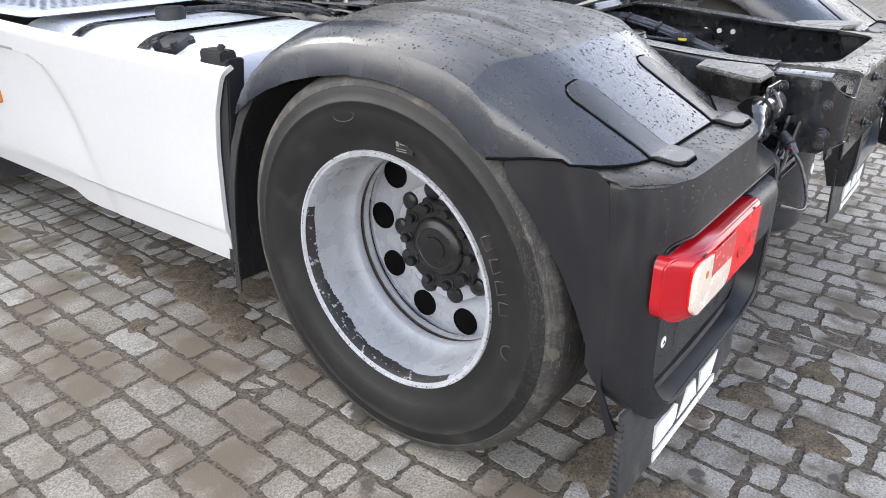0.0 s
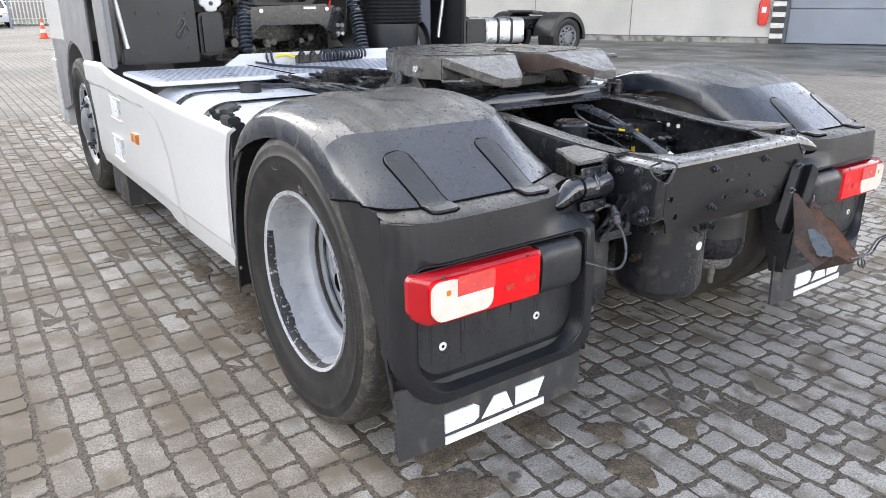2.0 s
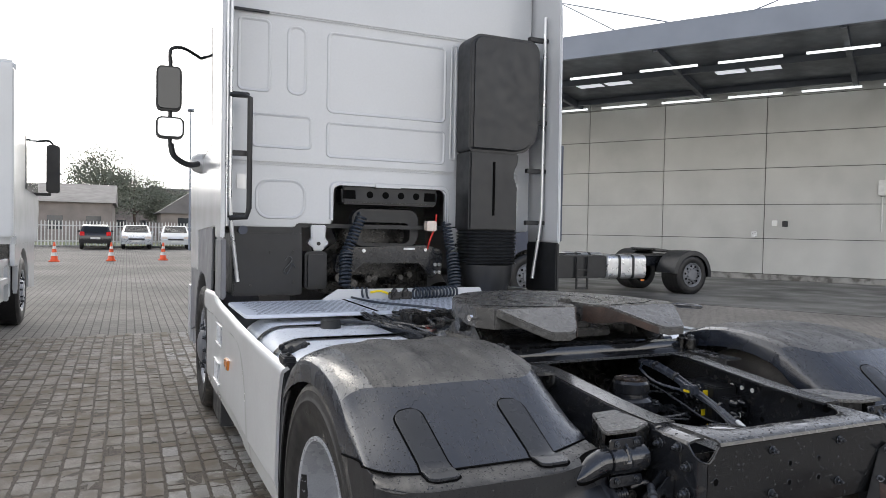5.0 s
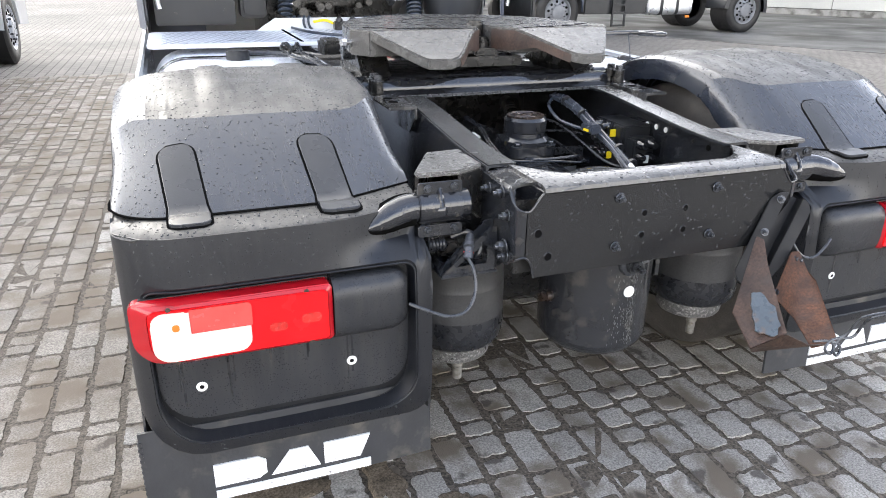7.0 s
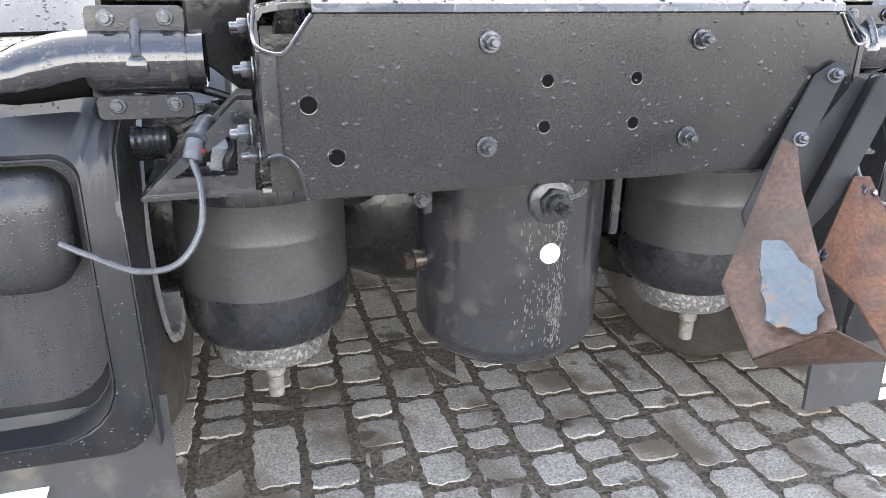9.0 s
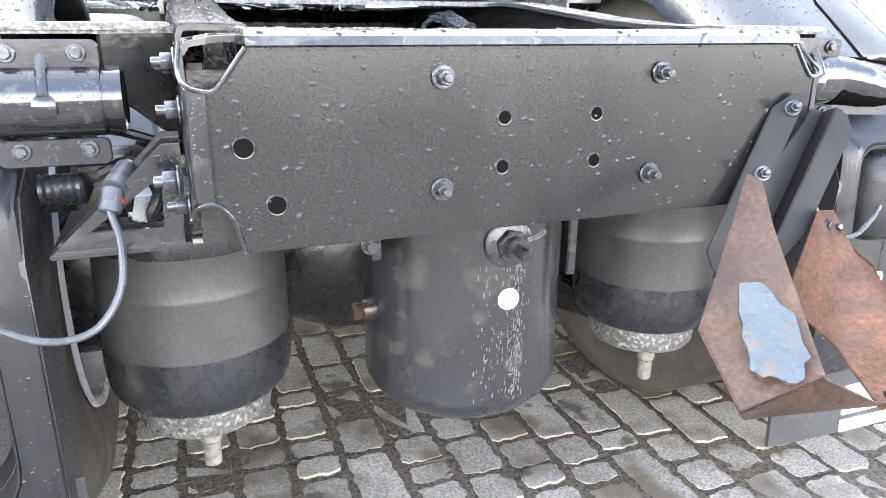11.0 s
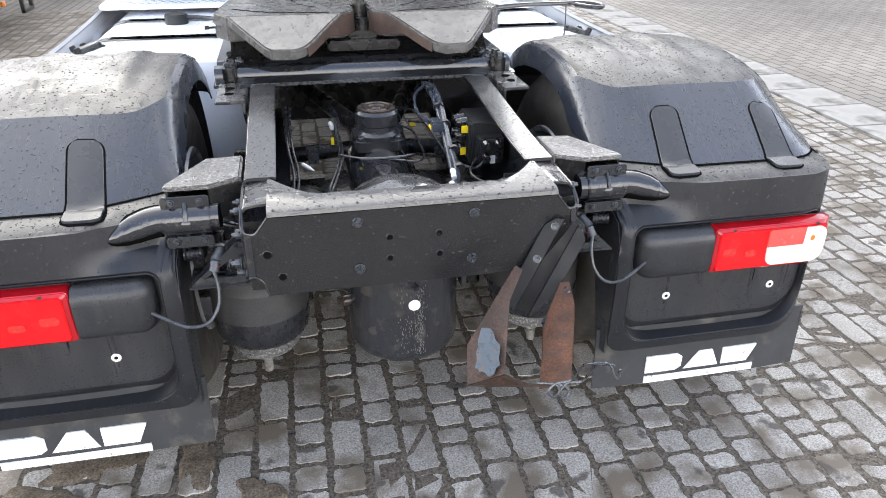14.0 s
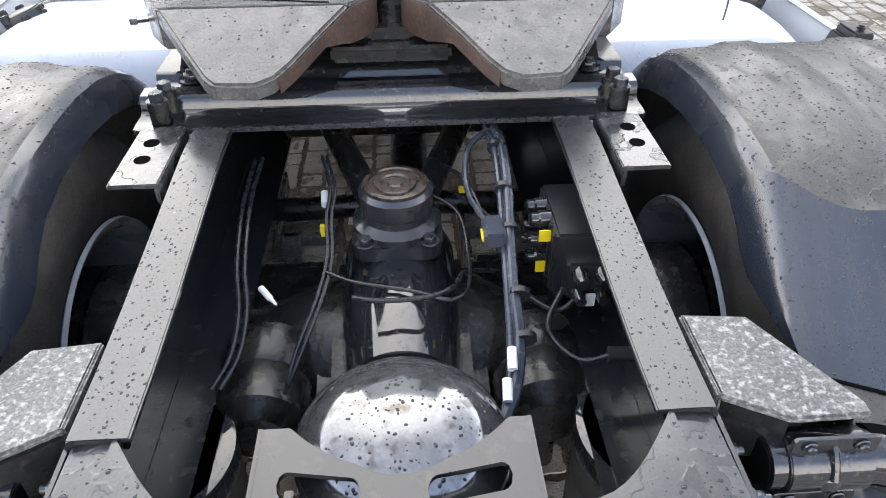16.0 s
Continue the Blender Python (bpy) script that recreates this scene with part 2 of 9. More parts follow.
# Paler than the rail's paint: sky glare on the wet tops put into colour.
M["rail_sheen"] = material("wet_rail_sheen", (0.066, 0.066, 0.066), 0.22, metal=0.25, var=0.10, scale=9, fine=0.08, fine_scale=260, bump=0.06, bump_scale=25, rough_var=0.06, coat=0.3, dirt=(0.05, 0.049, 0.048), dirt_amount=0.2, dirt_scale=18, dirt_edge=0.3)
M["plate"] = material("rear_plate_paint", (0.0135, 0.0138, 0.0145), 0.21, var=0.14, scale=4, fine=0.20, fine_scale=340, bump=0.05, bump_scale=500, rough_var=0.05)
M["tank_black"] = material("tank_paint", (0.017, 0.018, 0.021), 0.20, var=0.2, scale=6, bump=0.05, bump_scale=70, coat=0.3, rough_var=0.06, dirt=(0.040, 0.038, 0.036), dirt_amount=0.15, dirt_scale=20)
M["gloss_black"] = material("wet_gloss_paint", (0.014, 0.015, 0.018), 0.09, var=0.2, scale=6, coat=0.6, rough_var=0.05, drops=0.3, drop_scale=170, dirt=(0.05, 0.046, 0.04), dirt_amount=0.10, dirt_scale=60)
M["grime"] = material("greasy_steel", (0.015, 0.0148, 0.0145), 0.26, metal=0.1, var=0.4, scale=14, bump=0.6, bump_scale=70, dirt=(0.034, 0.030, 0.026), dirt_amount=0.22, dirt_scale=45, spec=0.5)
M["casting"] = material("dirt_crusted_casting", (0.085, 0.083, 0.080), 0.34, var=0.30, scale=11, fine=0.5, fine_scale=240, bump=1.0, bump_scale=120, dirt=(0.30, 0.292, 0.28), dirt_amount=0.30, dirt_scale=130, dirt_edge=0.14)
M["crust"] = material("pale_crust", (0.16, 0.152, 0.136), 0.7, var=0.3, scale=60, bump=0.6, bump_scale=140, dirt=(0.10, 0.085, 0.065), dirt_amount=0.35, dirt_scale=90)
M["steel"] = material("zinc_steel", (0.085, 0.09, 0.10), 0.30, metal=0.8, var=0.3, scale=60, bump=0.2, bump_scale=200)
# Grey metal tone stands for cloud reflection on the tank's glossy black dome.
M["dome_sheen"] = material("wet_dome_sheen", (0.20, 0.20, 0.205), 0.10, metal=0.75, var=0.12, scale=9, fine=0.08, rough_var=0.06, coat=0.4, dirt=(0.09, 0.085, 0.08), dirt_amount=0.22, dirt_scale=35, dirt_edge=0.10)
M["dull_black"] = material("dull_black_paint", (0.0115, 0.012, 0.0135), 0.45, var=0.25, scale=12, bump=0.15, bump_scale=120, spec=0.22)
M["chrome"] = material("chrome", (0.75, 0.75, 0.76), 0.15, metal=1.0, var=0.1)
M["fifth"] = material("fifth_wheel_casting", (0.080, 0.078, 0.075), 0.26, metal=0.15, var=0.15, scale=14, fine=0.3, fine_scale=220, bump=0.35, bump_scale=140, dirt=(0.045, 0.043, 0.041), dirt_amount=0.28, dirt_scale=45, dirt_edge=0.25, rough_var=0.14)
M["rust"] = material("rusty_steel", (0.050, 0.029, 0.021), 0.62, metal=0.1, var=0.4, scale=14, fine=0.4, fine_scale=150, bump=0.9, bump_scale=110, dirt=(0.042, 0.030, 0.025), dirt_amount=0.42, dirt_scale=26, dirt_edge=0.25)
M["rusty_flange"] = material("oily_rust", (0.040, 0.027, 0.021), 0.28, metal=0.3, var=0.3, scale=30, bump=0.3, bump_scale=120, coat=0.3, dirt=(0.016, 0.014, 0.013), dirt_amount=0.4, dirt_scale=40)
M["rust_bright"] = material("orange_rust", (0.105, 0.044, 0.022), 0.65, var=0.4, scale=18, fine=0.35, bump=0.7, bump_scale=120, dirt=(0.046, 0.030, 0.025), dirt_amount=0.5, dirt_scale=24, dirt_edge=0.3)
M["worn_paint"] = material("worn_grey_paint", (0.056, 0.069, 0.081), 0.32, var=0.2, scale=30, fine=0.15, bump=0.15, dirt=(0.11, 0.075, 0.055), dirt_amount=0.15, dirt_scale=70)
M["white"] = material("white_truck_paint", (0.55, 0.562, 0.572), 0.24, var=0.025, scale=2, fine=0.015, fine_scale=60, coat=0.5, rough_var=0.03)
M["white_tank"] = material("white_tank_paint", (0.72, 0.75, 0.80), 0.35, var=0.06, scale=4, coat=0.3, drops=0.3, drop_scale=70)
M["rim"] = material("painted_rim", (0.35, 0.365, 0.395), 0.28, var=0.08, scale=9, fine=0.06, bump=0.10, bump_scale=130)
M["dull_rim"] = material("dull_grey_rim", (0.15, 0.155, 0.165), 0.45, var=0.15, scale=9, fine=0.1)
M["flake"] = material("flaked_rim_paint", (0.020, 0.020, 0.021), 0.5, var=0.3, scale=30, dirt=(0.34, 0.35, 0.37), dirt_amount=0.10, dirt_scale=70, dirt_edge=0.06)
M["rim_chip"] = material("chipped_rim_edge", (0.36, 0.37, 0.39), 0.5, var=0.2, scale=30, bump=0.4, bump_scale=90, dirt=(0.03, 0.029, 0.028), dirt_amount=0.10, dirt_scale=140, dirt_edge=0.05)
M["hub"] = material("black_hub", (0.0095, 0.0095, 0.0105), 0.34, var=0.25, scale=25, bump=0.2, bump_scale=120, dirt=(0.028, 0.026, 0.024), dirt_amount=0.2, dirt_scale=30)
M["black_plastic"] = material("black_plastic", (0.016, 0.017, 0.019), 0.40, var=0.15, scale=8, bump=0.15, bump_scale=300, spec=0.45)
M["gap"] = material("dark_gap", (0.006, 0.006, 0.006), 0.9, var=0.2, spec=0.0)
M["hose"] = material("hose_rubber", (0.014, 0.015, 0.018), 0.28, var=0.2, scale=30)
M["cable"] = material("grey_cable", (0.045, 0.049, 0.057), 0.30, var=0.3, scale=30)
M["loom"] = material("black_cable", (0.040, 0.046, 0.060), 0.22, var=0.3, scale=30, bump=0.2, bump_scale=90)
M["coil"] = material("blue_black_coil", (0.02, 0.028, 0.042), 0.35, var=0.15, scale=20)
M["yellow"] = material("yellow_tag", (0.80, 0.60, 0.01), 0.5, var=0.06)
M["tag"] = material("white_tag", (0.75, 0.75, 0.73), 0.55, var=0.06, scale=40)
M["residue"] = material("dried_residue", (0.085, 0.085, 0.083), 0.7, var=0.2, scale=60)
M["logo"] = material("white_print", (0.72, 0.73, 0.74), 0.5, var=0.06, scale=30, dirt=(0.15, 0.145, 0.14), dirt_amount=0.04, dirt_scale=60)
M["amber"] = material("amber_lens", (0.55, 0.17, 0.02), 0.25, var=0.08, coat=0.3)
M["glass_dark"] = material("dark_glass", (0.02, 0.025, 0.03), 0.06, var=0.05, coat=0.5)
M["mirror"] = material("mirror_glass", (0.7, 0.72, 0.75), 0.04, metal=1.0, var=0.02)
M["alu"] = material("aluminium_tank", (0.60, 0.61, 0.62), 0.32, metal=0.8, var=0.1, scale=6)
M["tread_plate"] = material("painted_tread_plate", (0.66, 0.70, 0.78), 0.35, var=0.06, scale=6, coat=0.2)
M["tread_hole"] = material("tread_hole_dark", (0.10, 0.12, 0.16), 0.5, var=0.25, scale=30)
M["bellows"] = material("air_spring_rubber", (0.036, 0.036, 0.037), 0.42, var=0.25, scale=6, fine=0.2, bump=0.2, bump_scale=200, dirt=(0.068, 0.067, 0.063), dirt_amount=0.30, dirt_scale=9, dirt_edge=0.3)
M["pink_lens"] = material("pale_red_lens", (0.62, 0.07, 0.06), 0.2, var=0.1, scale=30, bump=0.15, bump_scale=420, coat=0.4)
M["flap_red"] = material("red_lens", (0.72, 0.006, 0.010), 0.22, var=0.10, scale=12, bump=0.10, bump_scale=300, coat=0.15, spec=0.3)
M["lens_rim"] = material("dark_red_lens_rim", (0.36, 0.006, 0.012), 0.14, var=0.15, scale=12, coat=0.3)
M["lens_clear"] = material("clear_lens", (0.72, 0.62, 0.54), 0.22, var=0.10, scale=20, fine=0.12, fine_scale=300, bump=0.15, bump_scale=420, coat=0.2)
M["lens_dark"] = material("red_reflector", (0.50, 0.016, 0.012), 0.25, var=0.25, scale=60, bump=0.6, bump_scale=450, coat=0.4)
M["paver"] = material("concrete_paver", (0.288, 0.275, 0.254), 0.72, spec=0.35, var=0.14, scale=7, fine=0.42, fine_scale=170, bump=0.8, bump_scale=240, per_object=0.14, dirt=(0.135, 0.114, 0.089), dirt_amount=0.38, dirt_scale=5, dirt_edge=0.10, yard=True, spots=((0.058, 0.051, 0.044), 7.0, 0.605))
M["paver_far"] = material("concrete_paver_field", (0.288, 0.275, 0.254), 0.72, spec=0.35, var=0.14, scale=7, fine=0.42, fine_scale=170, bump=0.8, bump_scale=240, island=0.14, dirt=(0.135, 0.114, 0.089), dirt_amount=0.38, dirt_scale=5, dirt_edge=0.10, yard=True, spots=((0.058, 0.051, 0.044), 7.0, 0.605))
# Sandier left-hand stones, also darkened in base colour to even out the light.
M["paver_sandy_dim"] = material("sandy_dim_paver", (0.236, 0.216, 0.190), 0.78, spec=0.3, var=0.16, scale=7, fine=0.42, fine_scale=170, bump=0.8, bump_scale=240, island=0.12, per_object=0.08, dirt=(0.150, 0.124, 0.096), dirt_amount=0.55, dirt_scale=4, dirt_edge=0.12, yard=True, spots=((0.075, 0.064, 0.053), 6.0, 0.66))
M["concrete"] = material("hall_concrete", (0.47, 0.47, 0.445), 0.8, var=0.10, scale=0.7, fine=0.06, fine_scale=60, bump=0.2, bump_scale=80)
M["joint"] = material("panel_joint", (0.10, 0.098, 0.09), 0.85, var=0.1)
M["apron"] = material("concrete_apron", (0.14, 0.136, 0.128), 0.5, var=0.25, scale=0.5, fine=0.2, fine_scale=30, bump=0.3, bump_scale=60, dirt=(0.06, 0.057, 0.052), dirt_amount=0.4, dirt_scale=0.6, rough_var=0.2, yard=True)
M["kerb"] = material("kerb_concrete", (0.27, 0.265, 0.25), 0.8, var=0.2, scale=4, bump=0.4, bump_scale=60, dirt=(0.1, 0.095, 0.085), dirt_amount=0.3, dirt_scale=3)
M["canopy"] = material("canopy_steel", (0.075, 0.085, 0.10), 0.5, var=0.1, scale=1.5)
M["fascia"] = material("canopy_fascia", (0.20, 0.225, 0.27), 0.5, var=0.08, scale=1.0)
M["grey_paint"] = material("grey_cab_paint", (0.16, 0.165, 0.18), 0.4, var=0.06, scale=4, coat=0.3)
M["blue_truck"] = material("dark_blue_paint", (0.035, 0.045, 0.075), 0.4, var=0.15, scale=4)
M["silver"] = material("silver_paint", (0.50, 0.52, 0.54), 0.3, metal=0.4, var=0.05, coat=0.4)
M["black_paint"] = material("black_car_paint", (0.02, 0.02, 0.022), 0.2, var=0.05, coat=0.6)
M["orange"] = material("cone_orange", (0.75, 0.09, 0.02), 0.5, var=0.1, scale=12)
M["red"] = material("red_cover", (0.55, 0.03, 0.02), 0.45, var=0.15, scale=8)
M["fence"] = material("fence_paint", (0.62, 0.62, 0.60), 0.5, var=0.08)
M["roof_tile"] = material("roof_sheet", (0.16, 0.15, 0.145), 0.7, var=0.15, scale=1.0)
M["brick_wall"] = material("far_wall", (0.24, 0.21, 0.19), 0.8, var=0.15, scale=1.0)
# Leaf green is paled to paint in the distance haze.
M["leaf"] = material("hazed_foliage", (0.155, 0.17, 0.13), 0.7, var=0.4, scale=3, island=0.3)
M["bark"] = material("bark", (0.09, 0.07, 0.055), 0.85, var=0.3, scale=6, bump=0.6)
M["puddle"] = material("rain_water", (0.03, 0.028, 0.025), 0.04, var=0.1, rough_var=0.02, coat=0.5)
M["sand"] = material("damp_sand", (0.115, 0.094, 0.070), 0.9, var=0.3, scale=22, fine=0.45, fine_scale=160, bump=0.9, bump_scale=120, spec=0.2, yard=True)
M["grass"] = material("verge_grass", (0.10, 0.12, 0.05), 0.9, var=0.35, scale=3, bump=0.6, bump_scale=30)


M["bead"] = material("rain_water_bead", (0.018, 0.019, 0.021), 0.09, var=0.1, rough_var=0.03, spec=0.5)


def glow(name, colour, strength):
    m = bpy.data.materials.new(name)
    m.use_nodes = True
    p = m.node_tree.nodes["Principled BSDF"]
    p.inputs["Base Color"].default_value = (*colour, 1)
    p.inputs["Emission Color"].default_value = (*colour, 1)
    p.inputs["Emission Strength"].default_value = strength
    return m


M["tube_light"] = glow("tube_light", (0.95, 1.0, 1.0), 2.2)
M["skylight"] = glow("skylight_panel", (0.9, 0.93, 1.0), 1.2)


def ground_material():
    """Sandy joint filling near by; far off the laid stones show as pattern and relief."""
    m = bpy.data.materials.new("paved_ground")
    m.use_nodes = True
    n, l = m.node_tree.nodes, m.node_tree.links
    p = n["Principled BSDF"]
    p.inputs["Roughness"].default_value = 0.85
    co = n.new("ShaderNodeTexCoord")
    rot = n.new("ShaderNodeMapping")
    rot.inputs["Rotation"].default_value = (0, 0, radians(90))
    l.new(co.outputs["Object"], rot.inputs["Vector"])
    br = n.new("ShaderNodeTexBrick")
    br.inputs["Scale"].default_value = 1.0
    br.inputs["Brick Width"].default_value = 0.22
    br.inputs["Row Height"].default_value = 0.113
    br.inputs["Mortar Size"].default_value = 0.009
    br.inputs["Mortar Smooth"].default_value = 0.4
    br.inputs["Color1"].default_value = (0.226, 0.209, 0.187, 1)
    br.inputs["Color2"].default_value = (0.182, 0.168, 0.150, 1)
    br.inputs["Mortar"].default_value = (0.075, 0.066, 0.055, 1)
    l.new(rot.outputs["Vector"], br.inputs["Vector"])
    big = n.new("ShaderNodeTexNoise")
    big.inputs["Scale"].default_value = 0.35
    big.inputs["Detail"].default_value = 8.0
    l.new(co.outputs["Object"], big.inputs["Vector"])
    ramp = n.new("ShaderNodeMapRange")
    ramp.inputs["From Min"].default_value, ramp.inputs["From Max"].default_value = 0.35, 0.65
    ramp.inputs["To Min"].default_value, ramp.inputs["To Max"].default_value = 0.72, 1.15
    l.new(big.outputs["Fac"], ramp.inputs["Value"])
    mul = n.new("ShaderNodeMix")
    mul.data_type, mul.blend_type = "RGBA", "MULTIPLY"
    mul.inputs["Factor"].default_value = 1.0
    l.new(br.outputs["Color"], mul.inputs["A"])
    l.new(ramp.outputs["Result"], mul.inputs["B"])
    dirt = n.new("ShaderNodeTexNoise")
    dirt.inputs["Scale"].default_value = 120.0
    dirt.inputs["Detail"].default_value = 6.0
    l.new(co.outputs["Object"], dirt.inputs["Vector"])
    sand = n.new("ShaderNodeValToRGB")
    sand.color_ramp.elements[0].position, sand.color_ramp.elements[0].color = 0.35, (0.040, 0.034, 0.027, 1)
    sand.color_ramp.elements[1].position, sand.color_ramp.elements[1].color = 0.66, (0.140, 0.118, 0.092, 1)
    l.new(dirt.outputs["Fac"], sand.inputs["Fac"])
    # stretch of the yard that is laid stone by stone
    sep = n.new("ShaderNodeSeparateXYZ")
    l.new(co.outputs["Object"], sep.inputs["Vector"])
    inside = None
    for axis, centre, half in (("X", PAVE_CX, PAVE_HX), ("Y", PAVE_CY, PAVE_HY)):
        c = n.new("ShaderNodeMath")
        c.operation = "COMPARE"
        l.new(sep.outputs[axis], c.inputs[0])
        c.inputs[1].default_value, c.inputs[2].default_value = centre, half
        if inside is None:
            inside = c.outputs["Value"]
        else:
            k = n.new("ShaderNodeMath")
            k.operation = "MULTIPLY"
            l.new(inside, k.inputs[0])
            l.new(c.outputs["Value"], k.inputs[1])
            inside = k.outputs["Value"]
    mix = n.new("ShaderNodeMix")
    mix.data_type = "RGBA"
    l.new(inside, mix.inputs["Factor"])
    l.new(mul.outputs["Result"], mix.inputs["A"])
    l.new(sand.outputs["Color"], mix.inputs["B"])
    l.new(mix.outputs["Result"], p.inputs["Base Color"])
    add = n.new("ShaderNodeMath")
    add.operation = "MULTIPLY_ADD"
    l.new(dirt.outputs["Fac"], add.inputs[0])
    add.inputs[1].default_value = 0.35
    inv = n.new("ShaderNodeMath")
    inv.operation = "SUBTRACT"
    inv.inputs[0].default_value = 1.0
    l.new(br.outputs["Fac"], inv.inputs[1])
    l.new(inv.outputs["Value"], add.inputs[2])
    b = n.new("ShaderNodeBump")
    b.inputs["Strength"].default_value = 0.7
    b.inputs["Distance"].default_value = 0.006
    l.new(add.outputs["Value"], b.inputs["Height"])
    l.new(b.outputs["Normal"], p.inputs["Normal"])
    return m


PAVE_CX, PAVE_HX, PAVE_CY, PAVE_HY = -0.4, 4.6, 3.0, 6.0
M["ground"] = ground_material()


# ---- mesh tools ----
def along(pts, q):
    """Straight-line value through (place, value) pairs in rising order."""
    if q <= pts[0][0]:
        return pts[0][1]
    for (a, v), (c, w) in zip(pts, pts[1:]):
        if q <= c:
            return v + (w - v) * (q - a) / (c - a)
    return pts[-1][1]


def ease(q):
    q = max(0.0, min(1.0, q))
    return q * q * (3 - 2 * q)


def bm():
    return bmesh.new()


def box(b, x0, x1, y0, y1, z0, z1):
    v = [b.verts.new((x, y, z)) for x in (x0, x1) for y in (y0, y1) for z in (z0, z1)]
    for f in ((0, 1, 3, 2), (4, 6, 7, 5), (0, 4, 5, 1), (2, 3, 7, 6), (0, 2, 6, 4), (1, 5, 7, 3)):
        b.faces.new([v[i] for i in f])
    return v


def prism(b, pts, axis, a0, a1):
    """A polygon pushed along an axis: pts are (y, z) for x, (x, z) for y, (x, y) for z."""
    def at(p, a):
        return {"x": (a, p[0], p[1]), "y": (p[0], a, p[1]), "z": (p[0], p[1], a)}[axis]
    lo, hi = [b.verts.new(at(p, a0)) for p in pts], [b.verts.new(at(p, a1)) for p in pts]
    b.faces.new(lo)
    b.faces.new(hi[::-1])
    for i in range(len(pts)):
        j = (i + 1) % len(pts)
        b.faces.new((lo[i], hi[i], hi[j], lo[j]))


def grid(b, rows, closed=False):
    vs = [[b.verts.new(p) for p in r] for r in rows]
    for r, s in zip(vs, vs[1:]):
        k = len(r)
        for i in range(k if closed else k - 1):
            j = (i + 1) % k
            b.faces.new((r[i], r[j], s[j], s[i]))
    return vs


def sheet(b, rows, thick, closed=False):
    """A bent sheet of real thickness."""
    n0 = set(b.faces)
    grid(b, rows, closed)
    fs = [f for f in b.faces if f not in n0]
    bmesh.ops.recalc_face_normals(b, faces=fs)
    bmesh.ops.solidify(b, geom=fs, thickness=thick)


def frame_axes(d):
    d = Vector(d).normalized()
    u = d.orthogonal().normalized()
    return u, d.cross(u)


def pad(b, rows, down):
    """A closed slab: the rows are its top, its underside lies the given depth beneath."""
    up = [[b.verts.new(p) for p in r] for r in rows]
    lo = [[b.verts.new((p[0], p[1], p[2] - down)) for p in r] for r in rows]
    m, k = len(rows), len(rows[0])
    for i in range(m - 1):
        for j in range(k - 1):
            b.faces.new((up[i][j], up[i][j + 1], up[i + 1][j + 1], up[i + 1][j]))
            b.faces.new((lo[i][j], lo[i + 1][j], lo[i + 1][j + 1], lo[i][j + 1]))
    edge = [(0, j) for j in range(k)] + [(i, k - 1) for i in range(1, m)] + [(m - 1, j) for j in range(k - 2, -1, -1)] + [(i, 0) for i in range(m - 2, 0, -1)]
    for (a, c), (d, e) in zip(edge, edge[1:] + edge[:1]):
        b.faces.new((up[a][c], lo[a][c], lo[d][e], up[d][e]))


def slab(b, pts, t):
    """A flat plate through the points, t thick along its normal."""
    p = [Vector(q) for q in pts]
    nrm = (p[1] - p[0]).cross(p[2] - p[0]).normalized() * t
    lo, hi = [b.verts.new(q) for q in p], [b.verts.new(q + nrm) for q in p]
    b.faces.new(lo)
    b.faces.new(hi[::-1])
    for i in range(len(p)):
        j = (i + 1) % len(p)
        b.faces.new((lo[i], hi[i], hi[j], lo[j]))


def cyl(b, p, q, r, r2=None, seg=20):
    p, q = Vector(p), Vector(q)
    u, w = frame_axes(q - p)
    rr = r if r2 is None else r2
    ring = lambda c, k: [b.verts.new(c + (u * math.cos(2 * math.pi * i / seg) + w * math.sin(2 * math.pi * i / seg)) * k) for i in range(seg)]
    a, e = ring(p, r), ring(q, rr)
    b.faces.new(a[::-1])
    b.faces.new(e)
    for i in range(seg):
        j = (i + 1) % seg
        b.faces.new((a[i], a[j], e[j], e[i]))


def lathe(b, prof, origin, axis, seg=48, closed=False):
    """Turns (radius, height) points round an axis. Radius 0 closes an end."""
    o, d = Vector(origin), Vector(axis).normalized()
    u, w = frame_axes(d)
    rows = []
    for r, h in prof:
        if r < 1e-6:
            rows.append([b.verts.new(o + d * h)])
        else:
            rows.append([b.verts.new(o + d * h + (u * math.cos(2 * math.pi * i / seg) + w * math.sin(2 * math.pi * i / seg)) * r) for i in range(seg)])
    pairs = list(zip(rows, rows[1:])) + ([(rows[-1], rows[0])] if closed else [])
    for r, s in pairs:
        for i in range(seg):
            j = (i + 1) % seg
            if len(r) == 1 and len(s) == 1:
                continue
            if len(r) == 1:
                b.faces.new((r[0], s[j], s[i]))
            elif len(s) == 1:
                b.faces.new((r[i], r[j], s[0]))
            else:
                b.faces.new((r[i], r[j], s[j], s[i]))


def spline(pts, n=8):
    """A smooth line through the points."""
    p = [Vector(q) for q in pts]
    p = [p[0] * 2 - p[1]] + p + [p[-1] * 2 - p[-2]]
    out = []
    for i in range(1, len(p) - 2):
        for k in range(n):
            t = k / n
            a, c, d, e = p[i - 1], p[i], p[i + 1], p[i + 2]
            out.append(0.5 * (2 * c + (d - a) * t + (2 * a - 5 * c + 4 * d - e) * t * t + (3 * c - a - 3 * d + e) * t ** 3))
    return out + [p[-2]]


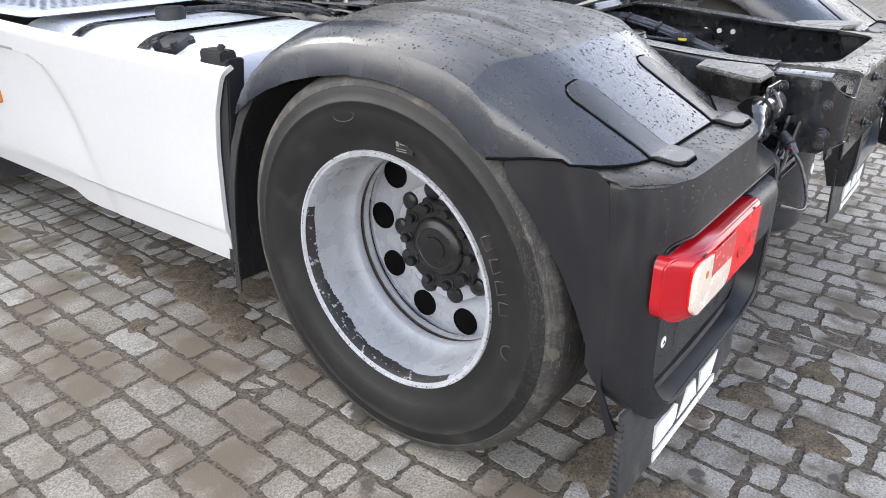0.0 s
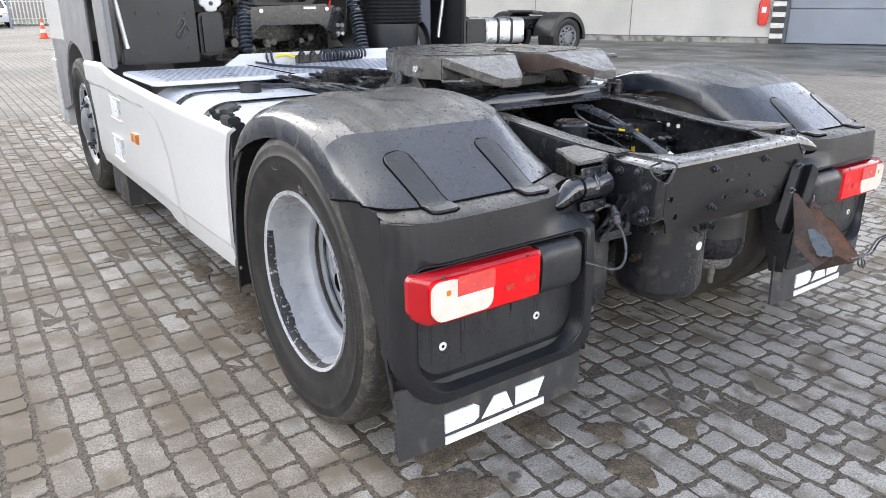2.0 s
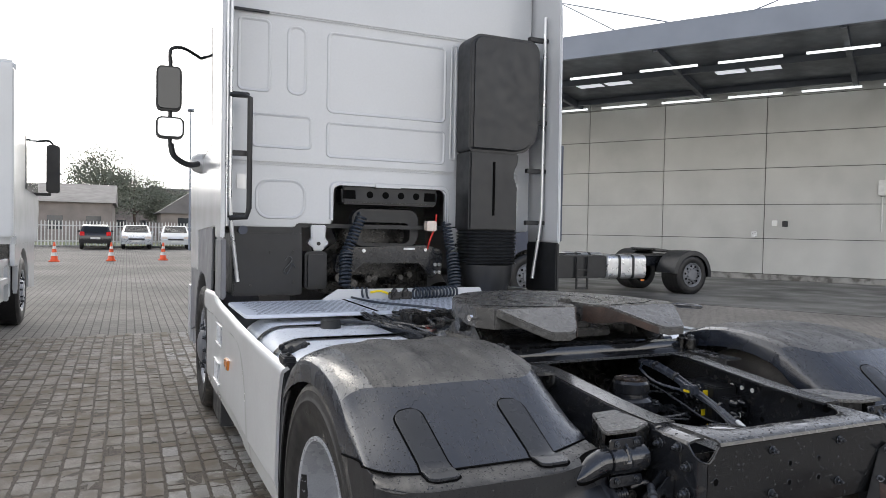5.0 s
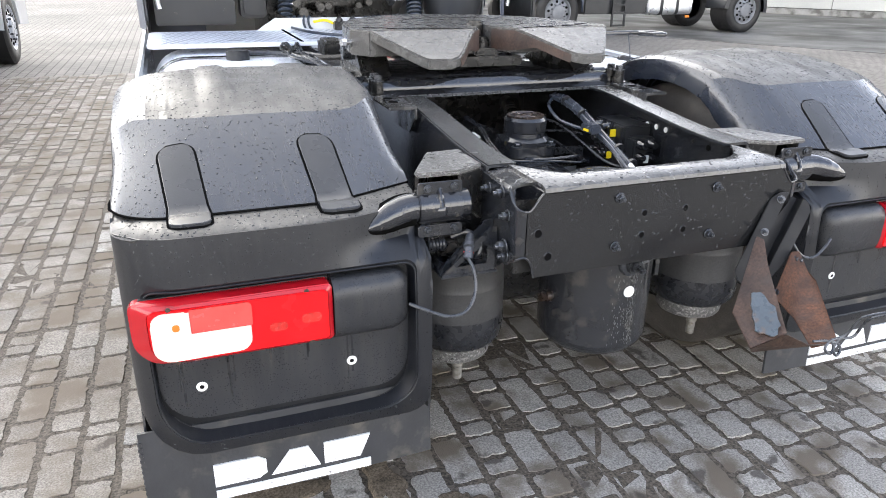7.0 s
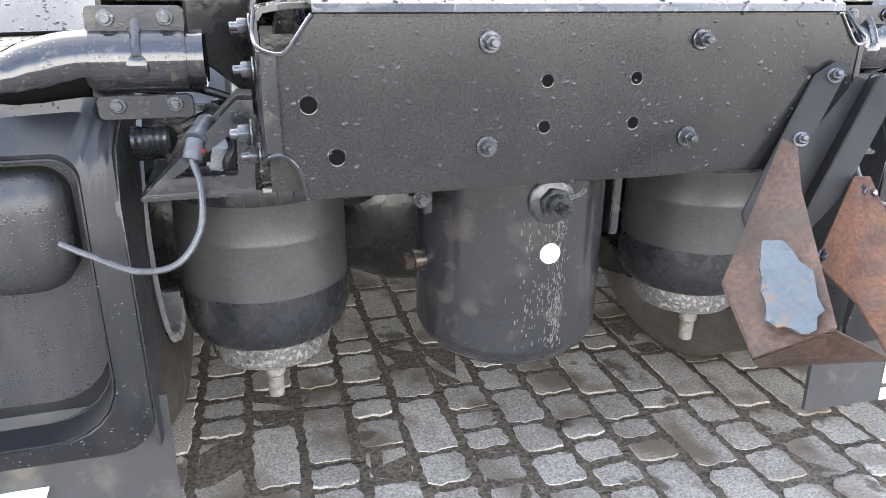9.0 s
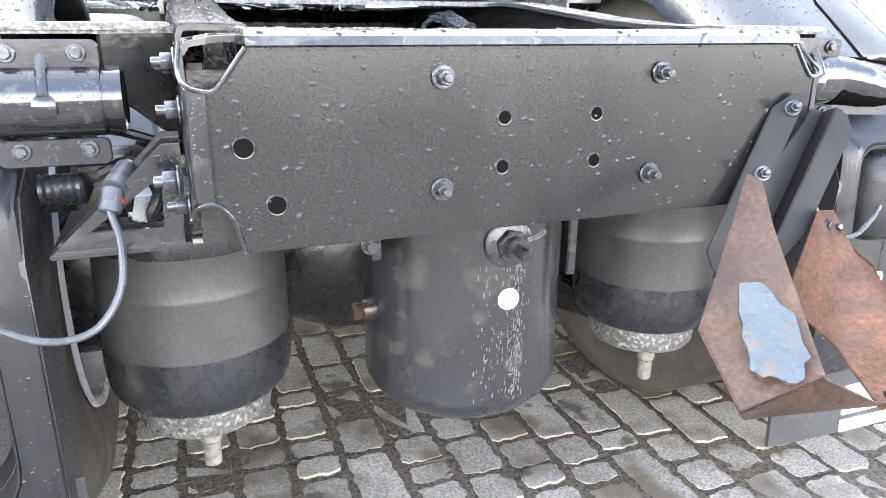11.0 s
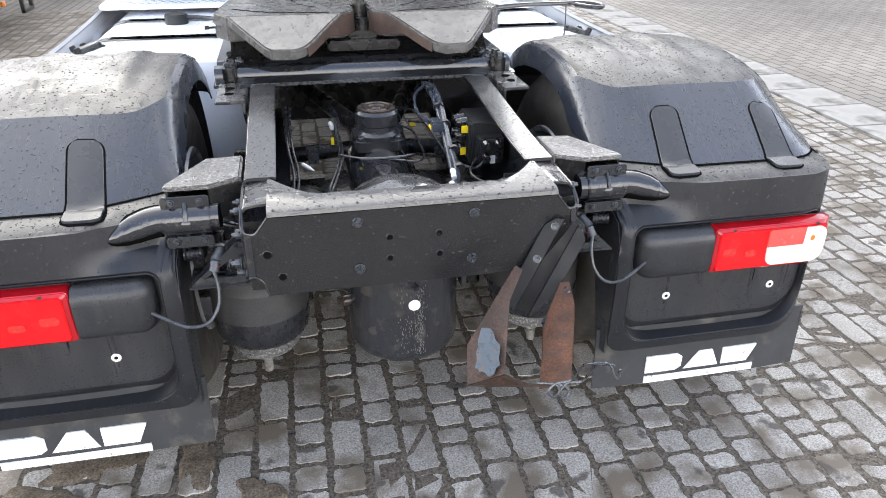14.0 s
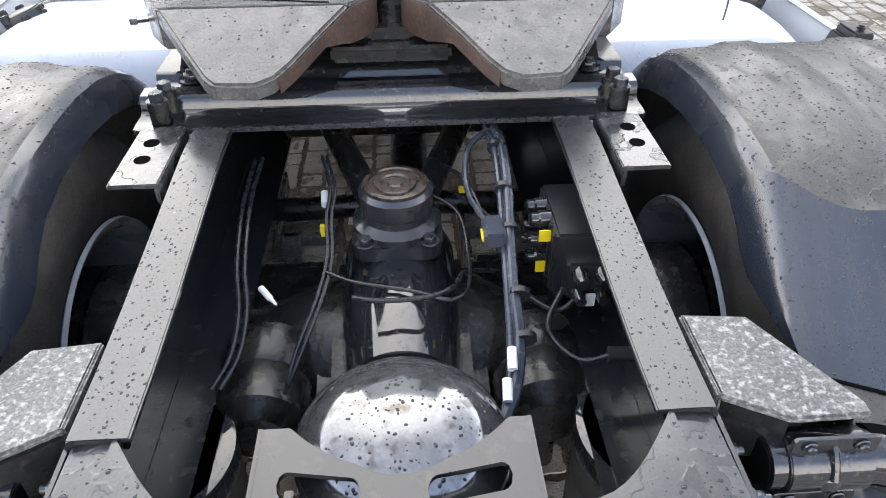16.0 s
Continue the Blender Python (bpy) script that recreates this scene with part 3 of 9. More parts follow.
def tube(b, pts, r, seg=8, caps=True):
    pts = [Vector(p) for p in pts]
    rs = r if isinstance(r, (list, tuple)) else [r] * len(pts)
    rings, u = [], None
    for i, p in enumerate(pts):
        d = (pts[min(i + 1, len(pts) - 1)] - pts[max(i - 1, 0)]).normalized()
        u = d.orthogonal().normalized() if u is None else (u - d * u.dot(d)).normalized()
        w = d.cross(u)
        rings.append([b.verts.new(p + (u * math.cos(2 * math.pi * k / seg) + w * math.sin(2 * math.pi * k / seg)) * rs[i]) for k in range(seg)])
    for a, c in zip(rings, rings[1:]):
        for k in range(seg):
            j = (k + 1) % seg
            b.faces.new((a[k], a[j], c[j], c[k]))
    if caps:
        b.faces.new(rings[0][::-1])
        b.faces.new(rings[-1])


def rounded(x0, x1, z0, z1, r, n=5, side=4):
    """A rounded rectangle, counter-clockwise; r may be one radius or four (from x0 z0 on)."""
    rs = r if isinstance(r, (list, tuple)) else [r] * 4
    cs = [(x0, z0, 180, 1, 1), (x1, z0, 270, -1, 1), (x1, z1, 0, -1, -1), (x0, z1, 90, 1, -1)]
    out = []
    for (cx, cz, a0, sx, sz), k in zip(cs, rs):
        for i in range(n + 1):
            a = radians(a0 + 90 * i / n)
            out.append((cx + sx * k + k * math.cos(a), cz + sz * k + k * math.sin(a)))
    full = []
    for i, p in enumerate(out):
        q = out[(i + 1) % len(out)]
        full.append(p)
        if (i + 1) % (n + 1) == 0:
            for k in range(1, side):
                full.append((p[0] + (q[0] - p[0]) * k / side, p[1] + (q[1] - p[1]) * k / side))
    return full


def part(name, b, mat, parent=None, label="", bev=0.0, segs=2, angle=35):
    """Links a bmesh as one mesh object under a thing or part."""
    bmesh.ops.recalc_face_normals(b, faces=b.faces)
    if bev:
        es = [e for e in b.edges if len(e.link_faces) == 2 and e.calc_face_angle(0) > radians(30)]
        bmesh.ops.bevel(b, geom=es, offset=bev, segments=segs, affect="EDGES", clamp_overlap=True)
    me = bpy.data.meshes.new(name)
    b.to_mesh(me)
    b.free()
    me.polygons.foreach_set("use_smooth", [True] * len(me.polygons))
    me.set_sharp_from_angle(angle=radians(angle))
    me.materials.append(M[mat] if isinstance(mat, str) else mat)
    ob = new(name, me)
    if parent is not None:
        ob.parent = parent
        if parent.type == "EMPTY":
            ob.matrix_parent_inverse = parent.matrix_basis.inverted()
    return tagged(ob, label) if label else ob


def thing(name, label, category, m=None, group=""):
    ob = new(name)
    ob.empty_display_size = 0.2
    ob.matrix_basis = m if m is not None else Matrix()
    return tagged(ob, label, category, group)


def settle(ob, m):
    """Moves a thing built at the origin, with its parts, to the pose m."""
    ob.matrix_basis = m
    return ob


def rain(ob, count, seed, lo, hi, way, least=0.3, parent=None):
    """Beads of rain, small flattened domes strewn over the faces that look along the given direction."""
    me = ob.data
    me.calc_loop_triangles()
    co = np.empty(len(me.vertices) * 3)
    me.vertices.foreach_get("co", co)
    tri = np.empty(len(me.loop_triangles) * 3, dtype=np.int32)
    me.loop_triangles.foreach_get("vertices", tri)
    co, tri = co.reshape(-1, 3), tri.reshape(-1, 3)
    a, e, f = co[tri[:, 0]], co[tri[:, 1]], co[tri[:, 2]]
    n = np.cross(e - a, f - a)
    size = np.linalg.norm(n, axis=1)
    n = n / np.maximum(size, 1e-12)[:, None]
    weight = np.where(n @ np.array(Vector(way).normalized()) > least, size, 0.0)
    rng = np.random.default_rng(seed)
    pick = rng.choice(len(tri), count, p=weight / weight.sum())
    u, v = rng.random(count), rng.random(count)
    flip = u + v > 1
    u[flip], v[flip] = 1 - u[flip], 1 - v[flip]
    at = a[pick] + (e - a)[pick] * u[:, None] + (f - a)[pick] * v[:, None]
    verts, faces = [], []
    for p, m, k in zip(at, n[pick], rng.random(count)):
        m = Vector(m)
        r = lo + (hi - lo) * k ** 2.6
        x, y = frame_axes(m)
        c, n0 = Vector(p), len(verts)
        ph = k * 37.0
        for rad, h in ((1.0, -0.1), (0.72, 0.24)):
            for j in range(7):
                q = ph + 2 * math.pi * j / 7
                g = r * rad * (1 + 0.22 * math.sin(q * 2 + k * 90))
                verts.append(c + x * (math.cos(q) * g) + y * (math.sin(q) * g) + m * (h * r))
        verts.append(c + m * (0.36 * r))
        for j in range(7):
            i = (j + 1) % 7
            faces.append((n0 + j, n0 + i, n0 + 7 + i, n0 + 7 + j))
            faces.append((n0 + 7 + j, n0 + 7 + i, n0 + 14))
    data = bpy.data.meshes.new("rain_bead")
    data.from_pydata(verts, [], faces)
    data.polygons.foreach_set("use_smooth", [True] * len(data.polygons))
    data.materials.append(M["bead"])
    drops = new("rain_bead", data)
    drops.parent = parent or ob
    return tagged(drops, "beads of rain water", kind="stuff")


# ---- the white tractor unit: x to its right, y ahead, z up; the rear plate stands at y = 0 ----
truck = thing("tractor_unit", "white tractor unit with black rear fenders, wet chassis", "truck", pose(0, 0.79, 0))
AXLE_Y, AXLE_Z, FRONT_Y = 0.79, 0.50, 4.70


def bolt(parent, p, way, r=0.014, h=0.012, stud=True, name="bolt"):
    b = bm()
    p, d = Vector(p), Vector(way).normalized()
    cyl(b, p, p + d * 0.003, r * 1.45, seg=18)
    cyl(b, p + d * 0.003, p + d * (0.003 + h), r, seg=6)
    if stud:
        cyl(b, p + d * h, p + d * (h + 0.012), r * 0.55, seg=10)
    return part(name, b, "steel", parent, bev=0.001, segs=1)


# -- chassis rails --
def rail_top(y):
    pts = [(0.0, 0.938), (0.35, 0.944), (0.62, 0.968), (0.8, 0.985), (5.2, 0.985)]
    for (a, p), (c, q) in zip(pts, pts[1:]):
        if y <= c:
            return p + (q - p) * (y - a) / (c - a)
    return pts[-1][1]


for s in (-1, 1):
    b = bm()
    ys = [0.192, 0.22, 0.3, 0.42, 0.52, 0.62, 0.72, 0.82, 1.2, 2.0, 3.0, 4.0, 5.2]
    rows = []
    for y in ys:
        zt, zb = rail_top(y), 0.695
        w = 0.082
        rows.append([(s * (0.405 - w), y, zb), (s * 0.400, y, zb), (s * 0.405, y, zb + 0.006), (s * 0.405, y, zt - 0.012), (s * 0.401, y, zt - 0.003), (s * 0.394, y, zt), (s * (0.405 - w), y, zt)])
    sheet(b, rows, 0.007)
    rail = part("chassis_rail", b, "frame", truck, "black painted steel chassis rail", angle=30)
    # thin pale sheet over the top flange, sky glare painted on
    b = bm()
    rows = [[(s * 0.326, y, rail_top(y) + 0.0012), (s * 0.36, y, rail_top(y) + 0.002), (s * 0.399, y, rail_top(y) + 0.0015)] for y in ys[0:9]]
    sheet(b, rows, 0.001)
    film = part("rail_top_film", b, "rail_sheen", rail, "wet rail top with its sky sheen painted pale")
    rain(film, 600, 92 + s, 0.0008, 0.0028, (0, 0, 1), 0.9, rail)
    for y, z in ((0.20, 0.88), (0.24, 0.90), (0.34, 0.89), (0.42, 0.93), (0.30, 0.80), (0.50, 0.80), (0.55, 0.90), (0.60, 0.90), (0.65, 0.90)):
        b = bm()
        cyl(b, (s * 0.3968, y, z), (s * 0.3945, y, z), 0.009, seg=12)
        part("rail_hole", b, "tag" if y > 0.5 and z > 0.85 and s > 0 else "gap", rail)
    for y, z in ((0.05, 0.86), (0.05, 0.76), (0.085, 0.905), (0.16, 0.895)):
        bolt(rail, (s * 0.408, y, z), (s, 0, 0), 0.010, 0.012, name="rail_bolt")
    # lower inner ledge
    b = bm()
    box(b, s * 0.30, s * 0.325, 0.2, 1.9, 0.690, 0.700)
    part("rail_ledge", b, "frame", rail)

# -- rear cross plate: face, top flange with a wide cut-out, side flanges --
b = bm()
outline = []
for x, z in ((-0.360, 0.715), (0.360, 0.715), (0.364, 0.735), (0.370, 0.754), (0.380, 0.767), (0.386, 0.770), (0.386, 0.884), (0.377, 0.884), (0.345, 0.922), (-0.345, 0.922), (-0.377, 0.884), (-0.386, 0.884), (-0.386, 0.770), (-0.380, 0.767), (-0.370, 0.754), (-0.364, 0.735)):
    outline.append((x, z))
prism(b, outline, "y", 0.0, 0.008)
face = part("plate_face", b, "plate", truck, "black painted steel plate with bolts and holes", bev=0.003)
b = bm()
rear, front = [], []
N = 40
for i in range(N + 1):
    x = -0.345 + 0.69 * i / N
    e = abs(x)
    depth = 0.075 if e < 0.21 else 0.075 + 0.125 * (1 - math.cos((e - 0.21) / 0.135 * math.pi / 2)) ** 1.0
    rear.append((x, 0.0, 0.922))
    front.append((x, depth, 0.932))
mid1 = [(x, 0.002, 0.928) for x, _, _ in rear]
mid2 = [(x, 0.010, 0.932) for x, _, _ in rear]
sheet(b, [rear, mid1, mid2, front], -0.007)
for s in (-1, 1):
    rows = [[(s * 0.345, y, 0.932), (s * 0.37, y, 0.931), (s * 0.398, y, 0.926), (s * 0.405, y, 0.915)] for y in (0.055, 0.10, 0.15, 0.195)]
    sheet(b, rows, 0.006)
flange = part("plate_flange", b, "frame_wet", face, "wet top flange with a wide curved cut-out")
rain(flange, 260, 81, 0.0010, 0.0046, (0, 0, 1), 0.8)
rain(face, 480, 82, 0.0010, 0.0042, (0, -1, 0), 0.9)
for s in (-1, 1):
    b = bm()
    arc = [(0.386, 0.0), (0.394, 0.0012), (0.401, 0.0055), (0.4055, 0.012), (0.4075, 0.021), (0.4080, 0.05), (0.4080, 0.205)]
    lows = [0.770, 0.772, 0.772, 0.768, 0.755, 0.735, 0.728]
    tops = [0.884, 0.882, 0.882, 0.884, 0.890, 0.918, 0.925]
    sheet(b, [[(s * x, y, z0 + (z1 - z0) * k / 3) for k in range(4)] for (x, y), z0, z1 in zip(arc, lows, tops)], 0.006)
    part("side_flange", b, "frame", face, "rolled side edge of the plate")
    b = bm()
    box(b, s * 0.33, s * 0.40, 0.028, 0.034, 0.72, 0.90)
    part("pocket_back", b, "grime", face)
    # bright rolled edge of the corner cut-out
    b = bm()
    tube(b, spline([(s * 0.345, 0.0, 0.922), (s * 0.372, -0.001, 0.887), (s * 0.384, 0.0, 0.881), (s * 0.403, 0.006, 0.887), (s * 0.408, 0.03, 0.90), (s * 0.404, 0.055, 0.924)], 6), 0.0024, 8)
    part("cutout_edge", b, "frame", face)
    b = bm()
    tube(b, spline([(s * 0.408, 0.02, 0.755), (s * 0.400, 0.002, 0.768), (s * 0.384, -0.001, 0.769), (s * 0.370, 0.0, 0.754), (s * 0.364, 0.0, 0.735), (s * 0.360, 0.0, 0.716)], 5), 0.0028, 8)
    part("cutout_edge", b, "frame", face)
for x, z in ((-0.143, 0.891), (0.138, 0.891), (-0.143, 0.768), (0.134, 0.768)):
    bolt(face, (x, -0.001, z), (0, -1, 0), 0.0092, 0.009)
for x, z, r in ((-0.354, 0.826, 0.0098), (-0.325, 0.765, 0.0095), (-0.068, 0.845, 0.0076), (0.052, 0.845, 0.0076), (-0.069, 0.789, 0.0076), (0.053, 0.789, 0.0076)):
    b = bm()
    cyl(b, (x, -0.0006, z), (x, 0.002, z), r, seg=20)
    hole_ = part("hole", b, "gap", face)
    b = bm()
    lathe(b, [(r + 0.0022, 0.0), (r + 0.0012, -0.0012), (r, -0.0010), (r - 0.0008, 0.001)], (x, -0.0002, z), (0, 1, 0), 24)
    part("hole_rim", b, "frame", hole_)

# -- fenders --
COVER_TOP = [(1.275, 0.890), (1.262, 0.925), (1.225, 0.972), (1.165, 1.022), (1.085, 1.062), (0.99, 1.086), (0.88, 1.097), (0.76, 1.096), (0.64, 1.084), (0.53, 1.064), (0.455, 1.042), (0.425, 1.0255), (0.38, 1.000), (0.33, 0.9715), (0.27, 0.9375), (0.215, 0.906), (0.190, 0.892)]
CREASE = 10
COVER_LIP = [(1.300, 0.830), (1.275, 0.845), (1.225, 0.878), (1.15, 0.914), (1.06, 0.946), (0.96, 0.970), (0.865, 0.983), (0.775, 0.984), (0.69, 0.974), (0.605, 0.948), (0.535, 0.912), (0.495, 0.882), (0.44, 0.864), (0.375, 0.872), (0.30, 0.884), (0.22, 0.893), (0.195, 0.886)]
XS = [(0.572, 0.75), (0.575, 0.35), (0.585, 0.12), (0.605, 0.02), (0.625, 0.0), (0.65, 0.0), (0.675, 0.0), (0.70, 0.0), (0.72, 0.0), (0.735, 0.0), (0.78, 0.0), (0.80, 0.0), (0.815, 0.0), (0.85, 0.0), (0.90, 0.0), (0.95, 0.0), (0.965, 0.0), (0.98, 0.0), (1.02, 0.0), (1.035, 0.0), (1.05, 0.0), (1.08, 0.0), (1.115, 0.005), (1.14, 0.02), (1.17, 0.05), (1.20, 0.11), (1.228, 0.20), (1.245, 0.30), (1.254, 0.40), (1.2585, 0.54), (1.260, 1.0)]


def top_z(y):
    p = COVER_TOP
    for (a, c), (d, e) in zip(p, p[1:]):
        if d <= y <= a:
            return e + (c - e) * (y - d) / (a - d)
    return p[-1][1]


def corner_bend(x):
    """How far the rounded outer corner draws forward."""
    e = max(0.0, x - 1.125)
    return 0.118 * (1 - math.sqrt(max(0.0, 1 - (min(e, 0.1330) / 0.1345) ** 2)))


def inner_bend(x):
    """How far the chamfered inner corner draws forward."""
    e = 0.785 - x
    return 0.19 * (e + math.sqrt(e * e + 0.0004)) if e > -0.1 else 0.0


def cover_point(x, i, s):
    """The crease between top and rear slope sweeps forward towards both sides."""
    (ty, tz), (ly, lz) = COVER_TOP[i], COVER_LIP[i]
    cy, cz = COVER_TOP[CREASE]
    shift = 0.13 * min(1.0, max(0.0, (0.71 - x) / 0.13)) ** 2 + 0.045 * min(1.0, max(0.0, (x - 1.05) / 0.15)) ** 2
    if cy <= ty < 0.88:
        ty = ty + shift * (0.88 - ty) / (0.88 - cy)
        tz = top_z(ty)
    elif ty < cy:
        k = (ty - 0.19) / (cy - 0.19)
        ty, tz = ty + shift * k, 0.892 + (top_z(cy + shift) - 0.892) * k
    f = next((a[1] + (c[1] - a[1]) * (x - a[0]) / (c[0] - a[0]) for a, c in zip(XS, XS[1:]) if a[0] <= x <= c[0]), 0)
    draw = (corner_bend(x) + 1.25 * inner_bend(x)) * max(0.0, min(1.0, (0.50 - COVER_TOP[i][0]) / 0.31))
    band = 0.008 if 0.71 < x < 0.79 or 0.96 < x < 1.03 else 0.0
    lift = band * max(0.0, min(1.0, (0.30 - abs(ty - 0.86)) / 0.03))
    crown = 0.012 * (1 - ((x - 0.9) / 0.36) ** 2) * max(0.0, min(1.0, (tz - 0.89) / 0.15))
    return Vector((s * x, ty + (ly - ty) * f + draw, tz + (lz - tz) * f + (lift + crown - 0.006) * (1 - min(1, f * 3))))


def cover_z(x, y):
    col = [cover_point(x, i, 1) for i in range(len(COVER_TOP))]
    for a, c in zip(col, col[1:]):
        if c.y <= y <= a.y:
            return c.z + (a.z - c.z) * (y - c.y) / (a.y - c.y)
    return col[-1].z


def hinge_strap(s, x0, x1, lean, parent):
    """A moulded hinge strap that runs down the slope and hooks over the shelf."""
    ys = [0.381, 0.3795, 0.375, 0.367, 0.355, 0.33, 0.29, 0.25, 0.215, 0.195, 0.18, 0.165, 0.150, 0.143, 0.1385, 0.136]
    inset = [0.026, 0.017, 0.009, 0.003, 0.0] + [0.0] * 8 + [0.003, 0.010, 0.022]
    for name, grow, lift, mat in (("strap_groove", 0.005, 0.0012, "gap"), ("strap", 0.0, 0.0036, "strap")):
        rows = []
        for k, y in enumerate(ys):
            yy = y + (grow if k == 0 else -grow if k == len(ys) - 1 else 0)
            flare = 0.003 if y < 0.2 else 0.0
            tilt = lean * max(0.0, (y - 0.19) / 0.19)
            xa, xb = x0 + inset[k] - grow - flare + tilt, x1 - inset[k] + grow + flare + tilt
            row = []
            for q in range(7):
                x = xa + (xb - xa) * q / 6
                z = cover_z(x, max(yy, 0.1905)) + lift
                if yy < 0.19:
                    z = 0.8875 + lift + (0.005 if name == "strap" else 0.0) - (0.19 - yy) * 0.12
                row.append((s * x, yy, z))
            rows.append(row)
        b = bm()
        pad(b, rows, 0.008)
        part(name, b, mat, parent, bev=0.0012 if name == "strap" else 0.0, segs=1)


def fender(s):
    b = bm()
    rows = [[cover_point(x, i, s) for x, _ in XS] for i in range(len(COVER_TOP))]
    sheet(b, rows, 0.005)
    cover = part("fender_cover", b, "fender", truck, "black plastic fender cover beaded with rain")
    creases = [rows[CREASE][k] for k in range(len(XS))] + [r[-3] for r in rows[:13]]
    for e in cover.data.edges:
        ends = [cover.data.vertices[v].co for v in e.vertices]
        if all(any((p - q).length < 0.0056 for q in creases) for p in ends):
            e.use_edge_sharp = True
    # faces above the crease: dust and painted sky reflection as a paler tone
    cover.data.materials.append(M["fender_dust_sheen"])
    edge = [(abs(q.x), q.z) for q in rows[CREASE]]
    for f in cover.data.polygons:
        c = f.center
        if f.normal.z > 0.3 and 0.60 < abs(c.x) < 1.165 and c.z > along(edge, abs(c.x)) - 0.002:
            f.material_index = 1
    rain(cover, 4800, 40 + s, 0.0009, 0.0036, (0, -0.5, 1), 0.25)
    # dark joint along the cover's lower edge
    b = bm()
    seam = [(s * x, 0.1885 + corner_bend(x) + 1.25 * inner_bend(x), 0.8885) for x in (0.576, 0.60, 0.63, 0.66, 0.69, 0.72, 0.75, 0.8, 1.0, 1.12, 1.15, 1.18, 1.205, 1.225, 1.24)] + [(s * (lx + 0.0022), ly_, lz_ + 0.001) for lx, ly_, lz_ in ((cover_point(1.260, i, 1)) for i in (16, 15, 14, 13, 12))]
    tube(b, seam, 0.0028, 8)
    part("joint", b, "gap", cover)
    for x0, x1 in ((0.734, 0.816), (1.057, 1.136)):
        hinge_strap(s, x0, x1, 0.016 if s < 0 else 0.030, cover)
    # front quarter, from the cover down to the sill
    b = bm()
    line = [(1.272, 0.892), (1.330, 0.82), (1.378, 0.73), (1.412, 0.63), (1.437, 0.50), (1.452, 0.38), (1.462, 0.26)]
    rows = [[(s * x, y + (0.012 if x < 0.66 else 0), z) for x in (0.62, 0.66, 0.8, 1.0, 1.15, 1.215, 1.238, 1.25)] for y, z in line]
    for r, (y, z) in zip(rows, line):
        r[-1] = (s * 1.25, y - 0.045, z - 0.015)
        r[-2] = (s * 1.247, y - 0.018, z - 0.004)
    sheet(b, rows, 0.006)
    part("front_quarter", b, "fender_matt", truck, "grey black plastic front wheel-arch quarter")
    # rear section: shelf, rounded rear face with a recess, side wall
    bend = corner_bend
    outer = rounded(0.580, 1.258, 0.338, 0.872, [0.06, 0.14, 0.012, 0.012], 6, 14)
    hole = rounded(0.620, 1.212, 0.373, 0.757, [0.095, 0.115, 0.03, 0.03], 6, 14)
    hole_in = rounded(0.628, 1.206, 0.384, 0.752, [0.088, 0.108, 0.03, 0.03], 6, 14)
    yy = lambda z: 0.083 + 0.02 * max(0.0, (z - 0.6) / 0.3) + 0.02 * max(0.0, (0.42 - z) / 0.1)
    between = lambda k: [(p[0] + (q[0] - p[0]) * k, p[1] + (q[1] - p[1]) * k) for p, q in zip(outer, hole)]
    sweep = lambda x, z: bend(x) + inner_bend(x) * ease((z - 0.758) / 0.05)
    rows = [[(s * (x - 0.003 if x > 1.2 else x), 0.135 + sweep(x, z), z) for x, z in outer]]
    for k in (0.0, 0.04, 0.12, 0.25, 0.4, 0.6, 0.8, 0.93):
        rows.append([(s * x, yy(z) - 0.004 * k + sweep(x, z), z) for x, z in between(k)])
    rows.append([(s * x, yy(z) + 0.002 + bend(x), z) for x, z in hole])
    rows.append([(s * x, 0.134 + bend(x) * 0.5, z) for x, z in hole_in])
    b = bm()
    sheet(b, rows, 0.004, closed=True)
    guard = part("rear_guard", b, "guard", truck, "black plastic rear guard with a recessed lamp panel")
    for loop, y_of, r in ((hole, lambda x, z: yy(z) + bend(x), 0.0024), (hole_in, lambda x, z: 0.1315 + bend(x) * 0.5, 0.0018)):
        b = bm()
        ring = [(s * x, y_of(x, z), z) for x, z in loop]
        tube(b, ring + ring[:1], r, 6, False)
        part("recess_bead", b, "guard", guard)
    b = bm()
    rows = []
    for y, z in ((0.230, 0.890), (0.19, 0.886), (0.150, 0.882), (0.118, 0.878), (0.104, 0.871)):
        rows.append([(s * x, y + bend(x) * 0.9 + inner_bend(x), z - (0.004 if x > 1.2 else 0)) for x in (0.580, 0.6, 0.625, 0.65, 0.675, 0.70, 0.725, 0.75, 0.9, 1.05, 1.12, 1.15, 1.175, 1.195, 1.215, 1.232, 1.245, 1.253, 1.257)])
    sheet(b, rows, 0.005)
    shelf = part("shelf", b, "fender_dust_sheen", guard, "rain-spotted black ledge")
    rain(shelf, 650, 50 + s, 0.0009, 0.0038, (0, -0.2, 1), 0.6)
    rain(guard, 700, 60 + s, 0.0007, 0.0026, (0, -1, 0), 0.7)
    b = bm()
    lipline = [(0.440, 0.862), (0.431, 0.83), (0.356, 0.747), (0.299, 0.665), (0.266, 0.60), (0.238, 0.533), (0.205, 0.438), (0.178, 0.35), (0.170, 0.325)]
    back = [(0.235, 0.884), (0.215, 0.865), (0.208, 0.78), (0.203, 0.70), (0.20, 0.62), (0.20, 0.54), (0.195, 0.44), (0.165, 0.37), (0.150, 0.345)]
    rows = []
    for (y0, z0), (y1, z1) in zip(lipline, back):
        rows.append([(s * 1.243, y0 + 0.01, z0)] + [(s * 1.2575, y0 + (y1 - y0) * k / 4, z0 + (z1 - z0) * k / 4) for k in range(5)])
